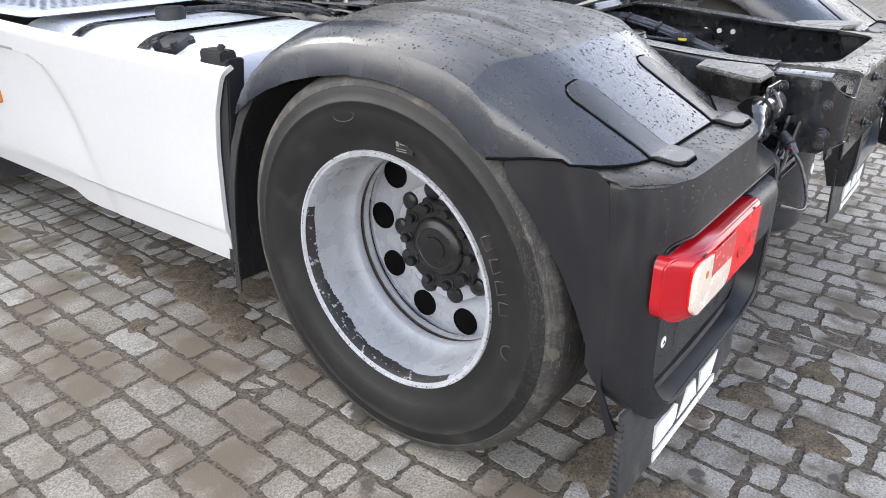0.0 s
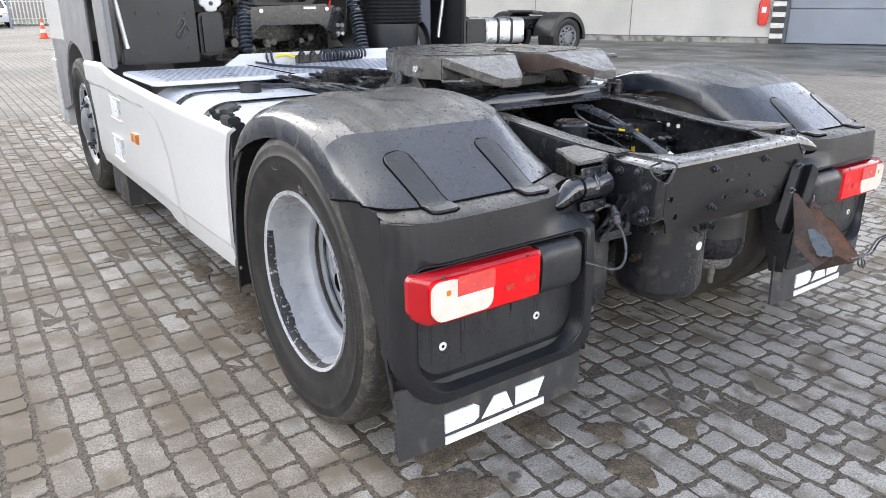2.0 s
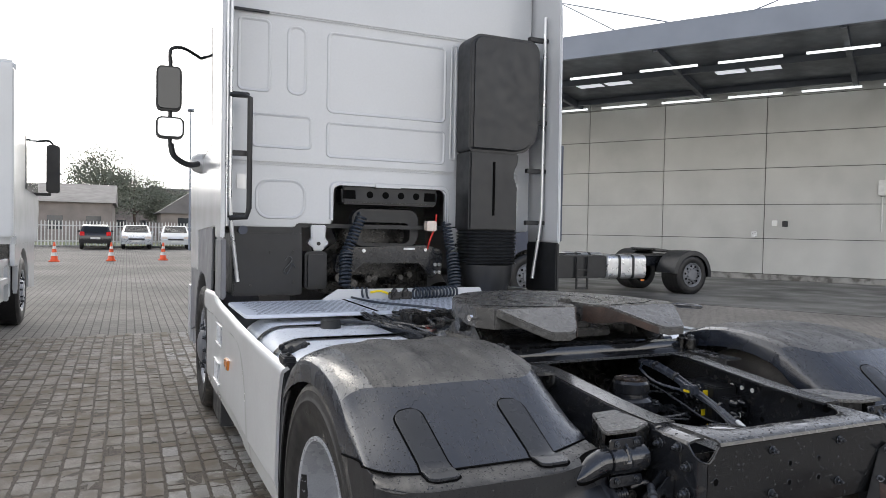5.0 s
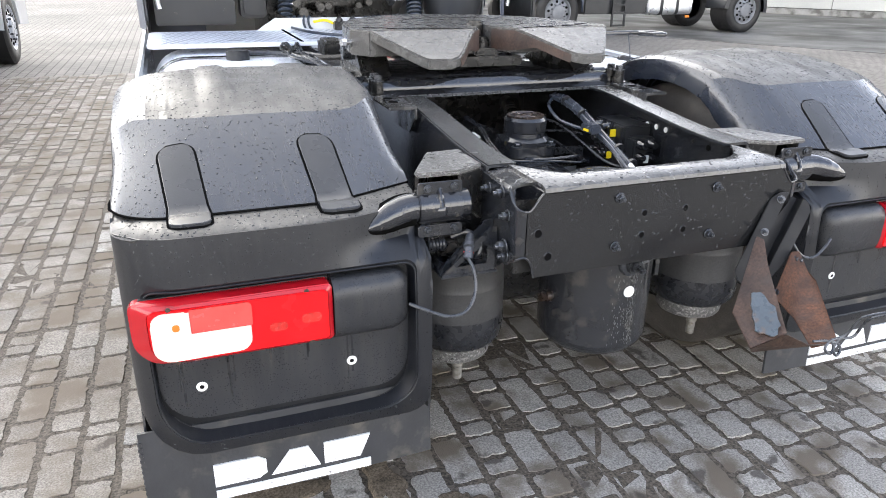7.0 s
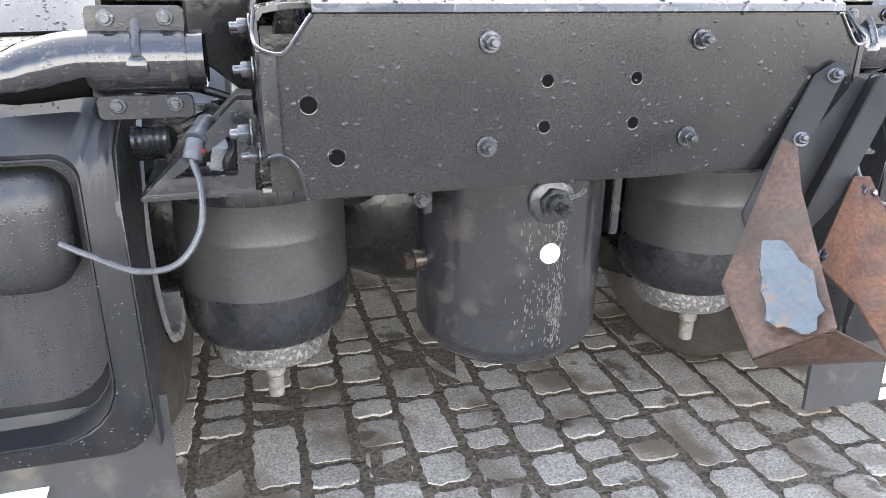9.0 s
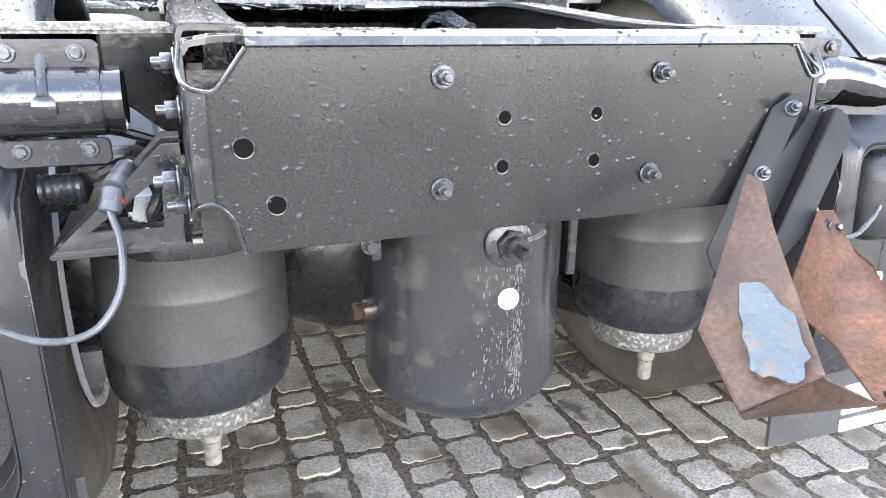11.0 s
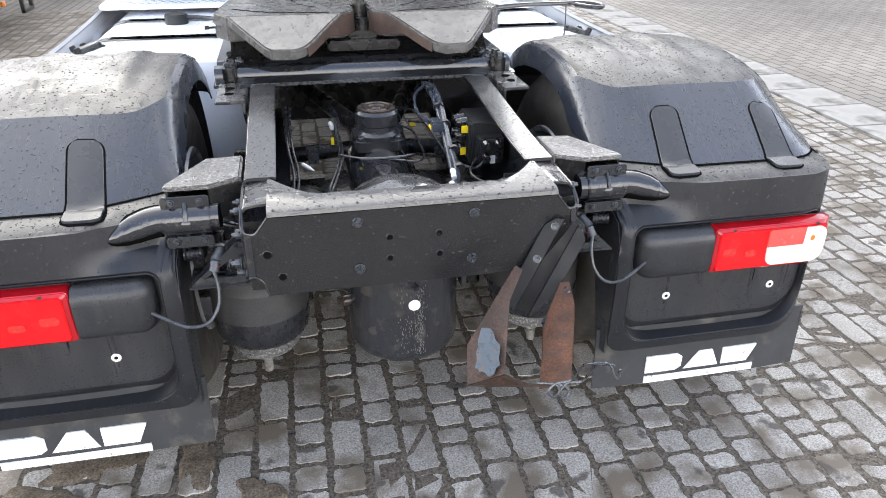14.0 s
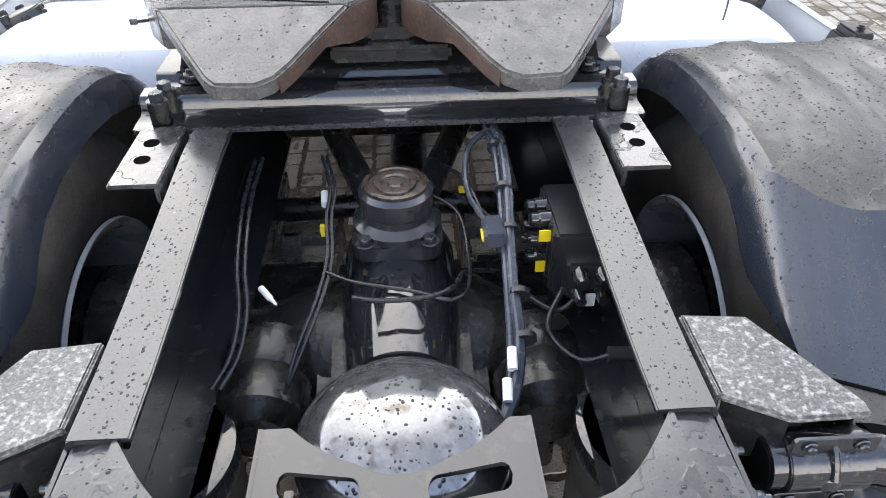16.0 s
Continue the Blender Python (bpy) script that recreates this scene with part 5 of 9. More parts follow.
        if front:
            cyl(b, c, c - d * 0.014, 0.0225, seg=18)
            cyl(b, c - d * 0.014, c - d * 0.038, 0.0185, 0.016, seg=6)
        else:
            lathe(b, [(0.0265, 0.004), (0.0265, -0.004), (0.0245, -0.008), (0.018, -0.011), (0, -0.0115)], c, d, 20)
        part("wheel_nut", b, "hub" if not front else "steel", tyre, bev=0.002 if front else 0.0, segs=1)
    b = bm()
    if front:
        lathe(b, [(0.135, 0.012), (0.13, -0.02), (0.10, -0.035), (0.06, -0.045), (0, -0.045)], o, d, 40)
        part("hub_cap", b, "grey_paint", tyre)
    else:
        # scalloped flange with a boss for each bolt and a domed middle
        ring = []
        for k in range(120):
            q = 2 * math.pi * k / 120
            r = 0.126 + 0.011 * max(0.0, math.cos(q * 10)) ** 0.6
            ring.append((q, r))
        for h0, h1, shrink0, shrink1 in ((disc - 0.024, disc - 0.040, 1.0, 1.0), (disc - 0.040, disc - 0.044, 1.0, 0.965)):
            lo = [b.verts.new(o + d * h0 + (uu * math.cos(q) + ww * math.sin(q)) * r * shrink0) for q, r in ring]
            hi = [b.verts.new(o + d * h1 + (uu * math.cos(q) + ww * math.sin(q)) * r * shrink1) for q, r in ring]
            for k in range(120):
                b.faces.new((lo[k], lo[(k + 1) % 120], hi[(k + 1) % 120], hi[k]))
        b.faces.new(hi)
        bmesh.ops.recalc_face_normals(b, faces=b.faces)
        lathe(b, [(0.104, disc + 0.02), (0.104, disc - 0.030), (0.084, disc - 0.042), (0.082, disc - 0.050), (0.074, disc - 0.057), (0.058, disc - 0.061), (0.056, disc - 0.059), (0.034, disc - 0.060), (0.032, disc - 0.064), (0, disc - 0.065)], o, d, 48)
        hub = part("hub", b, "hub", tyre, "greasy black axle hub")
        for k in range(10):
            a = 2 * math.pi * k / 10
            rad = uu * math.cos(a) + ww * math.sin(a)
            c = o + rad * 0.109 + d * (disc - 0.043)
            b = bm()
            cyl(b, c, c - d * 0.005, 0.0180, seg=16)
            cyl(b, c - d * 0.004, c - d * 0.020, 0.0140, seg=6)
            part("hub_bolt", b, "hub", tyre, bev=0.0015, segs=1)
    return tyre


for s in (-1, 1):
    outer = wheel(s, 1.243, AXLE_Y, 0.30, 0.250)
    # inner twin
    b = bm()
    o, d = Vector((s * 0.905, AXLE_Y, AXLE_Z)), Vector((-s, 0, 0))
    lathe(b, [(0.30, 0.02), (0.33, 0.008), (0.40, -0.004), (0.455, 0.006), (0.49, 0.03), (0.503, 0.045), (0.503, 0.255), (0.49, 0.27), (0.455, 0.294), (0.40, 0.304), (0.33, 0.292), (0.30, 0.28)], o, d, 64)
    twin = part("inner_tyre", b, "tyre_dusty", truck, "inner twin tyre, dusty", angle=50)
    b = bm()
    lathe(b, [(0.314, 0.290), (0.311, 0.299), (0.296, 0.292), (0.285, 0.25), (0.27, 0.20), (0.26, 0.05)], o, d, 64)
    part("inner_rim", b, "rim", twin)
    b = bm()
    lathe(b, [(0, 0.262), (0.10, 0.262), (0.205, 0.265), (0.205, 0.13), (0.25, 0.06)], o, d, 40)
    part("brake_drum", b, "grime", twin)
    wheel(s, 1.225, FRONT_Y, 0.31, 0.05, front=True)
# label on the outer rear tyre
b = bm()
prism(b, [(0.681, 0.829), (0.732, 0.829), (0.732, 0.868), (0.681, 0.868)], "x", -1.2440, -1.2500)
sticker = part("tyre_label", b, "tyre", truck, "small black tyre label with white print")
for y0, y1, z0, z1 in ((0.722, 0.730, 0.842, 0.866), (0.702, 0.719, 0.861, 0.865), (0.702, 0.719, 0.854, 0.858), (0.702, 0.719, 0.847, 0.850), (0.684, 0.699, 0.846, 0.866), (0.700, 0.729, 0.831, 0.833), (0.700, 0.729, 0.836, 0.838)):
    b = bm()
    prism(b, [(y0, z0), (y1, z0), (y1, z1), (y0, z1)], "x", -1.2500, -1.2506)
    part("print_bar", b, "crust", sticker)
# raised outlines where the tyre's lettering stands
for r, a, tall in ((0.366, 151, 0.021), (0.365, 159.5, 0.021), (0.365, 167.5, 0.021), (0.366, 175.5, 0.021), (0.378, 191, 0.018), (0.399, 77, 0.013)):
    aa = radians(a)
    c = Vector((along(SIDEWALL, r) - 1.2432, AXLE_Y + math.cos(aa) * r, AXLE_Z + math.sin(aa) * r))
    rad, tan = Vector((0, math.cos(aa), math.sin(aa))), Vector((0, -math.sin(aa), math.cos(aa)))
    b = bm()
    wide = 0.019 if tall != 0.013 else 0.034
    loop = [c + rad * (tall * math.sin(q)) + tan * (wide * math.cos(q)) for q in (2 * math.pi * k / 24 for k in range(25))] if tall in (0.013, 0.018) else [c + rad * p + tan * q for p, q in ((-tall, -wide), (tall, -wide), (tall, wide * 0.2), (-tall, wide * 0.7), (-tall, -wide))]
    tube(b, loop, 0.0013, 6)
    part("raised_letter_bar", b, "tyre_dusty", sticker)
# grit stuck to the worn shoulder
rng = random.Random(8)
b = bm()
for k in range(2600):
    aa = radians(rng.gauss(172, 17))
    r = 0.425 + 0.072 * rng.random() ** 0.7
    e = rng.uniform(0.0006, 0.0016)
    h = along(SIDEWALL, r) if r < 0.464 else -0.0150 + 0.022 * ((r - 0.464) / 0.033) ** 2
    c = Vector((h - 1.2428, AXLE_Y + math.cos(aa) * r, AXLE_Z + math.sin(aa) * r))
    vs = [b.verts.new(c + Vector(p) * e) for p in ((-1.0, 0, 0), (0.4, 1, 0.2), (0.4, -0.5, 0.9), (0.4, -0.4, -1))]
    for f in ((0, 1, 2), (0, 2, 3), (0, 3, 1)):
        b.faces.new([vs[i] for i in f])
tagged(part("shoulder_grit", b, "crust", truck), "pale grit on the tyre's shoulder", kind="stuff")

# -- air tank hung upright behind the axle --
b = bm()
TANK_Y, TANK_R = 0.285, 0.160
dome = [(TANK_R * math.sin(radians(a)), 0.778 + 0.092 * math.cos(radians(a))) for a in range(86, -1, -6)]
lathe(b, [(0, 0.334), (0.05, 0.336), (0.10, 0.345), (0.135, 0.360), (0.152, 0.378), (0.1565, 0.392), (0.1565, 0.395), (0.1600, 0.397), (TANK_R, 0.770)] + dome[:2], (0.0, TANK_Y, 0), (0, 0, 1), 64)
tank = part("air_tank", b, "tank_black", truck, "glossy black upright air tank streaked with white residue")
rain(tank, 520, 97, 0.0007, 0.0022, (-0.1, -1, 0), 0.5)
b = bm()
lathe(b, [(TANK_R - 0.001, 0.770)] + dome[:-1] + [(0, 0.870)], (0.0, TANK_Y, 0), (0, 0, 1), 64)
cap = part("tank_dome", b, "dome_sheen", tank, "wet glossy black dome, cloud reflection painted as grey metal")
rain(cap, 420, 98, 0.0010, 0.0038, (0, 0.3, 1), 0.6, tank)
b = bm()
cyl(b, (0.009, 0.1262, 0.566), (0.009, 0.1232, 0.566), 0.0165, seg=28)
part("round_sticker", b, "tag", tank, "round white sticker")
b = bm()
lathe(b, [(0.036, 0.0), (0.036, 0.010), (0.030, 0.014), (0.0, 0.014)], (0.004, 0.128, 0.652), (0, -1, 0), 24)
cyl(b, (0.004, 0.116, 0.652), (0.004, 0.102, 0.652), 0.024, seg=6)
cyl(b, (0.004, 0.104, 0.652), (0.005, 0.092, 0.651), 0.017, seg=16)
cyl(b, (0.005, 0.094, 0.651), (0.008, 0.070, 0.647), 0.0095, seg=14)
tube(b, [(0.020, 0.100, 0.660), (0.036, 0.092, 0.668), (0.042, 0.088, 0.676)], 0.004, 8)
part("drain_valve", b, "steel", tank, "dull steel drain valve", bev=0.002)
b = bm()
ring = [(0.006 + 0.014 * math.cos(a), 0.268, 0.330 + 0.014 * math.sin(a)) for a in (2 * math.pi * k / 20 for k in range(21))]
tube(b, ring, 0.0022, 6)
part("pull_ring", b, "steel", tank, "small wire pull ring")
b = bm()
cyl(b, (-0.154, 0.262, 0.52), (-0.176, 0.260, 0.52), 0.018, seg=16)
cyl(b, (-0.176, 0.260, 0.52), (-0.192, 0.258, 0.52), 0.0145, seg=6)
part("tank_plug", b, "rusty_flange", tank, "dull rusty plug", bev=0.001)
random.seed(4)
b = bm()
for k in range(400):
    z = random.uniform(0.40, 0.64)
    a = random.gauss(0.15, 0.055) if random.random() < 0.8 else random.gauss(-0.10, 0.10)
    r = TANK_R + 0.0003
    h = random.uniform(0.0008, 0.0042)
    w = random.uniform(0.0004, 0.0013)
    p = [Vector((r * math.sin(a + da / r), TANK_Y - r * math.cos(a + da / r), z + dz)) for da, dz in ((-w, -h), (w, -h), (w * 0.7, h), (-w * 0.7, h))]
    b.faces.new([b.verts.new(q) for q in p])
part("white_residue", b, "residue", tank, "flecks of white residue")
for x0, x1, y0, y1, z0, z1 in ((-0.176, -0.162, 0.185, 0.255, 0.625, 0.73), (0.162, 0.178, 0.22, 0.32, 0.55, 0.73)):
    b = bm()
    box(b, x0, x1, y0, y1, z0, z1)
    part("tank_strap", b, "frame", tank, bev=0.002)
bolt(tank, (-0.178, 0.184, 0.65), (0, -1, 0), 0.010, 0.012, False)

# -- bent, rusty bracket that hangs from the plate's corner --
def wavy(*pts):
    """Points of a closed outline with points between, each with a share to draw it inwards."""
    rnd = random.Random(5)
    out = []
    for a, c in zip(pts, pts[1:] + pts[:1]):
        for k in range(3):
            out.append((Vector(a).lerp(c, k / 3), rnd.uniform(-0.06, 0.13)))
    return out


b = bm()
# hat-shaped channel running down and inwards: lip, wall, sunk web, wall, lip
top_, low_ = Vector((0.378, -0.026, 0.852)), Vector((0.254, -0.052, 0.618))
run_ = (low_ - top_).normalized()
side_ = Vector((0.074, -0.050, -0.040))
side_ = (side_ - run_ * side_.dot(run_)).normalized()
out_way = run_.cross(side_).normalized()
if out_way.y > 0:
    out_way = -out_way
length = (low_ - top_).length
hat = [(-0.056, 0.0, 0.034, 0.90), (-0.040, 0.0, 0.008, 0.97), (-0.024, 0.0, 0.0, 1.0), (-0.022, -0.042, 0.0, 1.0), (0.020, -0.042, 0.0, 1.0), (0.022, 0.0, 0.0, 1.0), (0.036, 0.0, 0.006, 0.80), (0.050, 0.0, 0.022, 0.62)]
sheet(b, [[top_ + side_ * u + out_way * v + run_ * (a + (length * c - a) * k / 4) for u, v, a, c in hat] for k in range(5)], 0.004)
hanger = part("bent_bracket", b, "dull_black", truck, "bent black channel with rusty plates", bev=0.0015)
web = bm()
sheet(web, [[top_ + side_ * u + out_way * -0.033 + run_ * (0.002 + (length - 0.004) * k / 4) for u in (-0.020, 0.0, 0.018)] for k in range(5)], 0.002)
part("channel_web", web, "dull_black", hanger, "dull black web of the channel")
for k in (0.05, 0.40):
    bolt(hanger, top_ + side_ * -0.032 + out_way * 0.004 + run_ * (length * k + 0.012), out_way, 0.0075, 0.009)
b = bm()
slab(b, [(0.226, -0.070, 0.776), (0.240, -0.082, 0.768), (0.186, -0.160, 0.735), (0.141, -0.290, 0.630), (0.062, -0.270, 0.596), (0.082, -0.180, 0.640)], 0.004)
slab(b, [(0.062, -0.270, 0.592), (0.141, -0.290, 0.626), (0.205, -0.300, 0.592), (0.262, -0.307, 0.586), (0.20, -0.25, 0.560), (0.10, -0.24, 0.560)], 0.004)
part("rusty_plate", b, "rust", hanger, "rusted steel plate", bev=0.001)
b = bm()
slab(b, [(0.340, -0.082, 0.722), (0.362, -0.086, 0.722), (0.366, -0.12, 0.68), (0.351, -0.162, 0.674), (0.298, -0.300, 0.582), (0.222, -0.296, 0.578), (0.262, -0.20, 0.60), (0.300, -0.090, 0.606)], 0.004)
part("rusty_plate", b, "rust_bright", hanger, "rusted steel plate, orange at the fold", bev=0.001)
b = bm()
slab(b, [Vector(p).lerp((0.113, -0.235, 0.652), q) for p, q in wavy((0.118, -0.1905, 0.6905), (0.136, -0.196, 0.694), (0.145, -0.235, 0.666), (0.139, -0.272, 0.636), (0.112, -0.282, 0.618), (0.098, -0.262, 0.618), (0.086, -0.248, 0.622), (0.094, -0.225, 0.645), (0.106, -0.20, 0.675))], 0.0045)
for v in b.verts:
    v.co += Vector((-0.003, -0.0045, 0.004))
part("worn_patch", b, "worn_paint", hanger, "patch of worn pale grey paint")
for p in ((0.352, -0.088, 0.700), (0.305, -0.094, 0.616)):
    bolt(hanger, p, (0.1, -1, 0.3), 0.008, 0.008)
b = bm()
tube(b, spline([(0.215, -0.300, 0.600), (0.252, -0.312, 0.600), (0.262, -0.318, 0.585), (0.250, -0.322, 0.572), (0.236, -0.318, 0.585), (0.252, -0.314, 0.602), (0.29, -0.318, 0.612), (0.305, -0.33, 0.655), (0.315, -0.345, 0.672), (0.345, -0.37, 0.685), (0.356, -0.38, 0.66), (0.366, -0.382, 0.655), (0.368, -0.38, 0.675)], 6), 0.0032, 8)
tube(b, spline([(0.25, -0.306, 0.598), (0.278, -0.312, 0.59), (0.286, -0.318, 0.575), (0.272, -0.322, 0.563), (0.262, -0.318, 0.58), (0.285, -0.31, 0.598), (0.315, -0.32, 0.605), (0.328, -0.33, 0.645), (0.338, -0.345, 0.665), (0.36, -0.37, 0.68)], 6), 0.0032, 8)
part("wire_clip", b, "steel", hanger, "bent steel wire clip")

# -- axle, differential and what lies between the rails --
b = bm()
lathe(b, [(0.0, -0.9), (0.085, -0.9), (0.10, -0.5), (0.15, -0.28), (0.20, -0.15), (0.21, 0), (0.20, 0.15), (0.15, 0.28), (0.10, 0.5), (0.085, 0.9), (0, 0.9)], (0, AXLE_Y - 0.10, 0.52), (1, 0, 0), 32)
axle = part("axle_housing", b, "grime", truck, "greasy black drive axle")
b = bm()
lathe(b, [(0, 0.0), (0.085, 0.0), (0.100, 0.010), (0.104, 0.05), (0.112, 0.12), (0.118, 0.24), (0.118, 0.40), (0.10, 0.46), (0, 0.46)], (0.0, 0.46, 0.690), (0, 1, 0), 48)
part("diff_carrier", b, "gloss_black", axle, "black oily differential neck")
b = bm()
prism(b, [(0.46, 0.56), (0.46, 0.66), (0.58, 0.70), (0.86, 0.70), (0.90, 0.56)], "x", -0.16, 0.16)
part("diff_housing", b, "grime", axle, "black greasy differential housing", bev=0.03, segs=4)
b = bm()
lathe(b, [(0.088, 0.835), (0.088, 0.850), (0.080, 0.856), (0.070, 0.862), (0.068, 0.875), (0.072, 0.880), (0.073, 0.915), (0.066, 0.925), (0, 0.925)], (0.0, 0.785, 0), (0, 0, 1), 40)
yoke = part("drive_flange", b, "tank_black", axle, "wet black ribbed drive flange")
b = bm()
lathe(b, [(0.063, 0.9252), (0.063, 0.930), (0.054, 0.931), (0.052, 0.926), (0.042, 0.926), (0.040, 0.931), (0.030, 0.931), (0.028, 0.927), (0.016, 0.927), (0.014, 0.931), (0, 0.931)], (0.0, 0.785, 0), (0, 0, 1), 36)
part("flange_face", b, "rusty_flange", yoke, "rusty ringed flange face")
b = bm()
prism(b, rounded(-0.088, 0.088, 0.700, 0.86, 0.03), "z", 0.800, 0.838)
part("flange_base", b, "tank_black", axle, bev=0.005)
for x, y in ((-0.062, 0.712), (0.062, 0.712), (-0.06, 0.84), (0.06, 0.84)):
    bolt(axle, (x, y, 0.838), (0, 0, 1), 0.013, 0.012, False)
b = bm()
def slotted_plate():
    """A cross plate scooped out round the cover, with two slanting slots right through it."""
    def top(x):
        return 0.196 + 0.074 * min(1.0, abs(x) / 0.152) ** 2.2

    def slot(x):
        mid = 0.160 + 0.018 * (abs(x) - 0.045) / 0.11
        x0, x1 = (-0.160, -0.052) if x < 0 else (0.034, 0.145)
        k = min(1.0, abs(2 * (x - x0) / (x1 - x0) - 1))
        half = 0.021 * math.sqrt(max(0.0, 1 - (max(0.0, k - 0.75) / 0.25) ** 2))
        return mid - half, mid + half

    m = bm()
    xs = sorted({round(-0.190 + 0.368 * k / 80, 4) for k in range(81)} | {-0.160, -0.157, -0.055, -0.052, 0.034, 0.037, 0.142, 0.145})
    cols = [[(x, y, 0.850) for y in (0.012, *slot(x), top(x))] for x in xs]
    for p, q in zip(cols, cols[1:]):
        for j in (0, 2):
            m.faces.new([m.verts.new(v) for v in (p[j], q[j], q[j + 1], p[j + 1])])
    bmesh.ops.remove_doubles(m, verts=m.verts, dist=0.0001)
    bmesh.ops.recalc_face_normals(m, faces=m.faces)
    bmesh.ops.solidify(m, geom=m.faces, thickness=0.008)
    for s, x in ((-1, -0.190), (1, 0.178)):
        box(m, x, x + s * 0.006, 0.012, 0.270, 0.760, 0.851)
    return m


cross = part("slotted_plate", slotted_plate(), "tank_black", truck, "wet black cross plate with two slots", angle=40)
# stays and propeller shaft ahead of the axle
for s in (-1, 1):
    b = bm()
    cyl(b, (s * 0.06, 0.90, 0.83), (s * 0.33, 1.75, 0.86), 0.030, seg=16)
    part("v_stay", b, "grime", truck, bev=0.003)
b = bm()
cyl(b, (0.03, 0.95, 0.58), (0.03, 2.9, 0.66), 0.055, seg=24)
part("propeller_shaft", b, "grime", truck)
for s in (-1, 1):
    b = bm()
    tube(b, [(s * 0.285, 0.56, 0.36), (s * 0.285, 0.58, 0.74)], 0.026, 16)
    tube(b, [(s * 0.285, 0.565, 0.50), (s * 0.285, 0.575, 0.70)], 0.034, 16)
    part("shock_absorber", b, "grime", truck)
for s in (-1, 1):
    b = bm()
    lathe(b, [(0, 0.40), (0.055, 0.40), (0.085, 0.43), (0.09, 0.50), (0.085, 0.51), (0.09, 0.52), (0.085, 0.60), (0.06, 0.62), (0, 0.62)], (s * 0.255, 0.02, 0.62), (0, 1, 0.06), 32)
    part("brake_chamber", b, "grime", truck, "black brake chamber")
# valve block with yellow tags and the cable loom
b = bm()
box(b, 0.285, 0.392, 0.62, 0.80, 0.765, 0.905)
box(b, 0.30, 0.385, 0.58, 0.63, 0.79, 0.87)
valve = part("valve_block", b, "black_plastic", truck, "black brake valve block with yellow tags", bev=0.006)
for k in range(5):
    b = bm()
    box(b, 0.280, 0.300, 0.63 + k * 0.033, 0.645 + k * 0.033, 0.77, 0.90)
    part("solenoid", b, "black_plastic", valve, bev=0.004)
for p in ((0.262, 0.665, 0.872), (0.262, 0.672, 0.795)):
    b = bm()
    box(b, p[0], p[0] + 0.036, p[1], p[1] + 0.004, p[2] - 0.011, p[2] + 0.013)
    part("yellow_tag", b, "yellow", valve, "bright yellow tag")
for p, r in (((0.268, 0.70, 0.888), 0.017), ((0.268, 0.745, 0.888), 0.017), ((0.268, 0.70, 0.842), 0.019), ((0.268, 0.75, 0.842), 0.016), ((0.268, 0.71, 0.795), 0.017), ((0.268, 0.765, 0.80), 0.015)):
    b = bm()
    lathe(b, [(r, 0.02), (r, 0.0), (r * 0.82, -0.004), (r * 0.80, -0.016), (r * 0.6, -0.020), (0, -0.020)], p, (1, 0, 0), 18)
    part("port", b, "gloss_black", valve)
for p, r in (((0.322, 0.565, 0.85), 0.015), ((0.362, 0.565, 0.85), 0.015), ((0.322, 0.565, 0.81), 0.013), ((0.362, 0.565, 0.81), 0.013)):
    b = bm()
    lathe(b, [(r, 0.03), (r, 0.0), (r * 0.8, -0.006), (r * 0.75, -0.018), (0, -0.018)], p, (0, 1, 0), 18)
    part("port", b, "gloss_black", valve)
b = bm()
box(b, 0.334, 0.350, 0.560, 0.566, 0.79, 0.815)
part("label", b, "tag", valve)
random.seed(7)
loom = None
for k in range(9):
    dx, dz = (random.uniform(-0.017, 0.017), random.uniform(-0.014, 0.014)) if k else (0.0, 0.0)
    b = bm()
    tube(b, spline([(0.205 + dx, 0.965, 0.955 + dz * 0.5), (0.215 + dx, 0.88, 0.950 + dz), (0.213 + dx, 0.76, 0.925 + dz), (0.203 + dx * 0.8, 0.64, 0.890 + dz), (0.196 + dx * 0.7, 0.54, 0.862 + dz * 0.7), (0.196 + dx, 0.45, 0.825 + dz), (0.18 + dx * 0.7, 0.37, 0.80 + dz), (0.155 + dx * 0.3, 0.32, 0.78)], 5), 0.0055 if k else 0.011, 8)
    if loom is None:
        loom = part("cable_loom", b, "loom", truck, "bundle of black cables tied together")
    else:
        part("cable", b, "loom", loom)
b = bm()
tube(b, spline([(0.195, 0.95, 0.95), (0.150, 0.90, 0.93), (0.140, 0.80, 0.90), (0.165, 0.70, 0.89), (0.195, 0.65, 0.885)], 6), 0.006, 8)
part("cable", b, "loom", loom)
for y, z in ((0.88, 0.950), (0.76, 0.925), (0.665, 0.897), (0.53, 0.858), (0.455, 0.827)):
    b = bm()
    cyl(b, (0.206, y, z), (0.205, y - 0.010, z - 0.003), 0.019, seg=18)
    part("cable_tie", b, "hose", loom)
b = bm()
box(b, 0.155, 0.195, 0.615, 0.685, 0.885, 0.915)
part("plug", b, "loom", loom, "grey cable plug", bev=0.006)
b = bm()
box(b, 0.152, 0.158, 0.630, 0.660, 0.892, 0.900)
part("plug_tag", b, "yellow", loom)
for p in ((0.176, 0.385, 0.822), (0.163, 0.338, 0.802)):
    b = bm()
    cyl(b, p, (p[0] + 0.003, p[1] + 0.035, p[2] + 0.012), 0.008, seg=10)
    part("cable_label", b, "tag", loom)
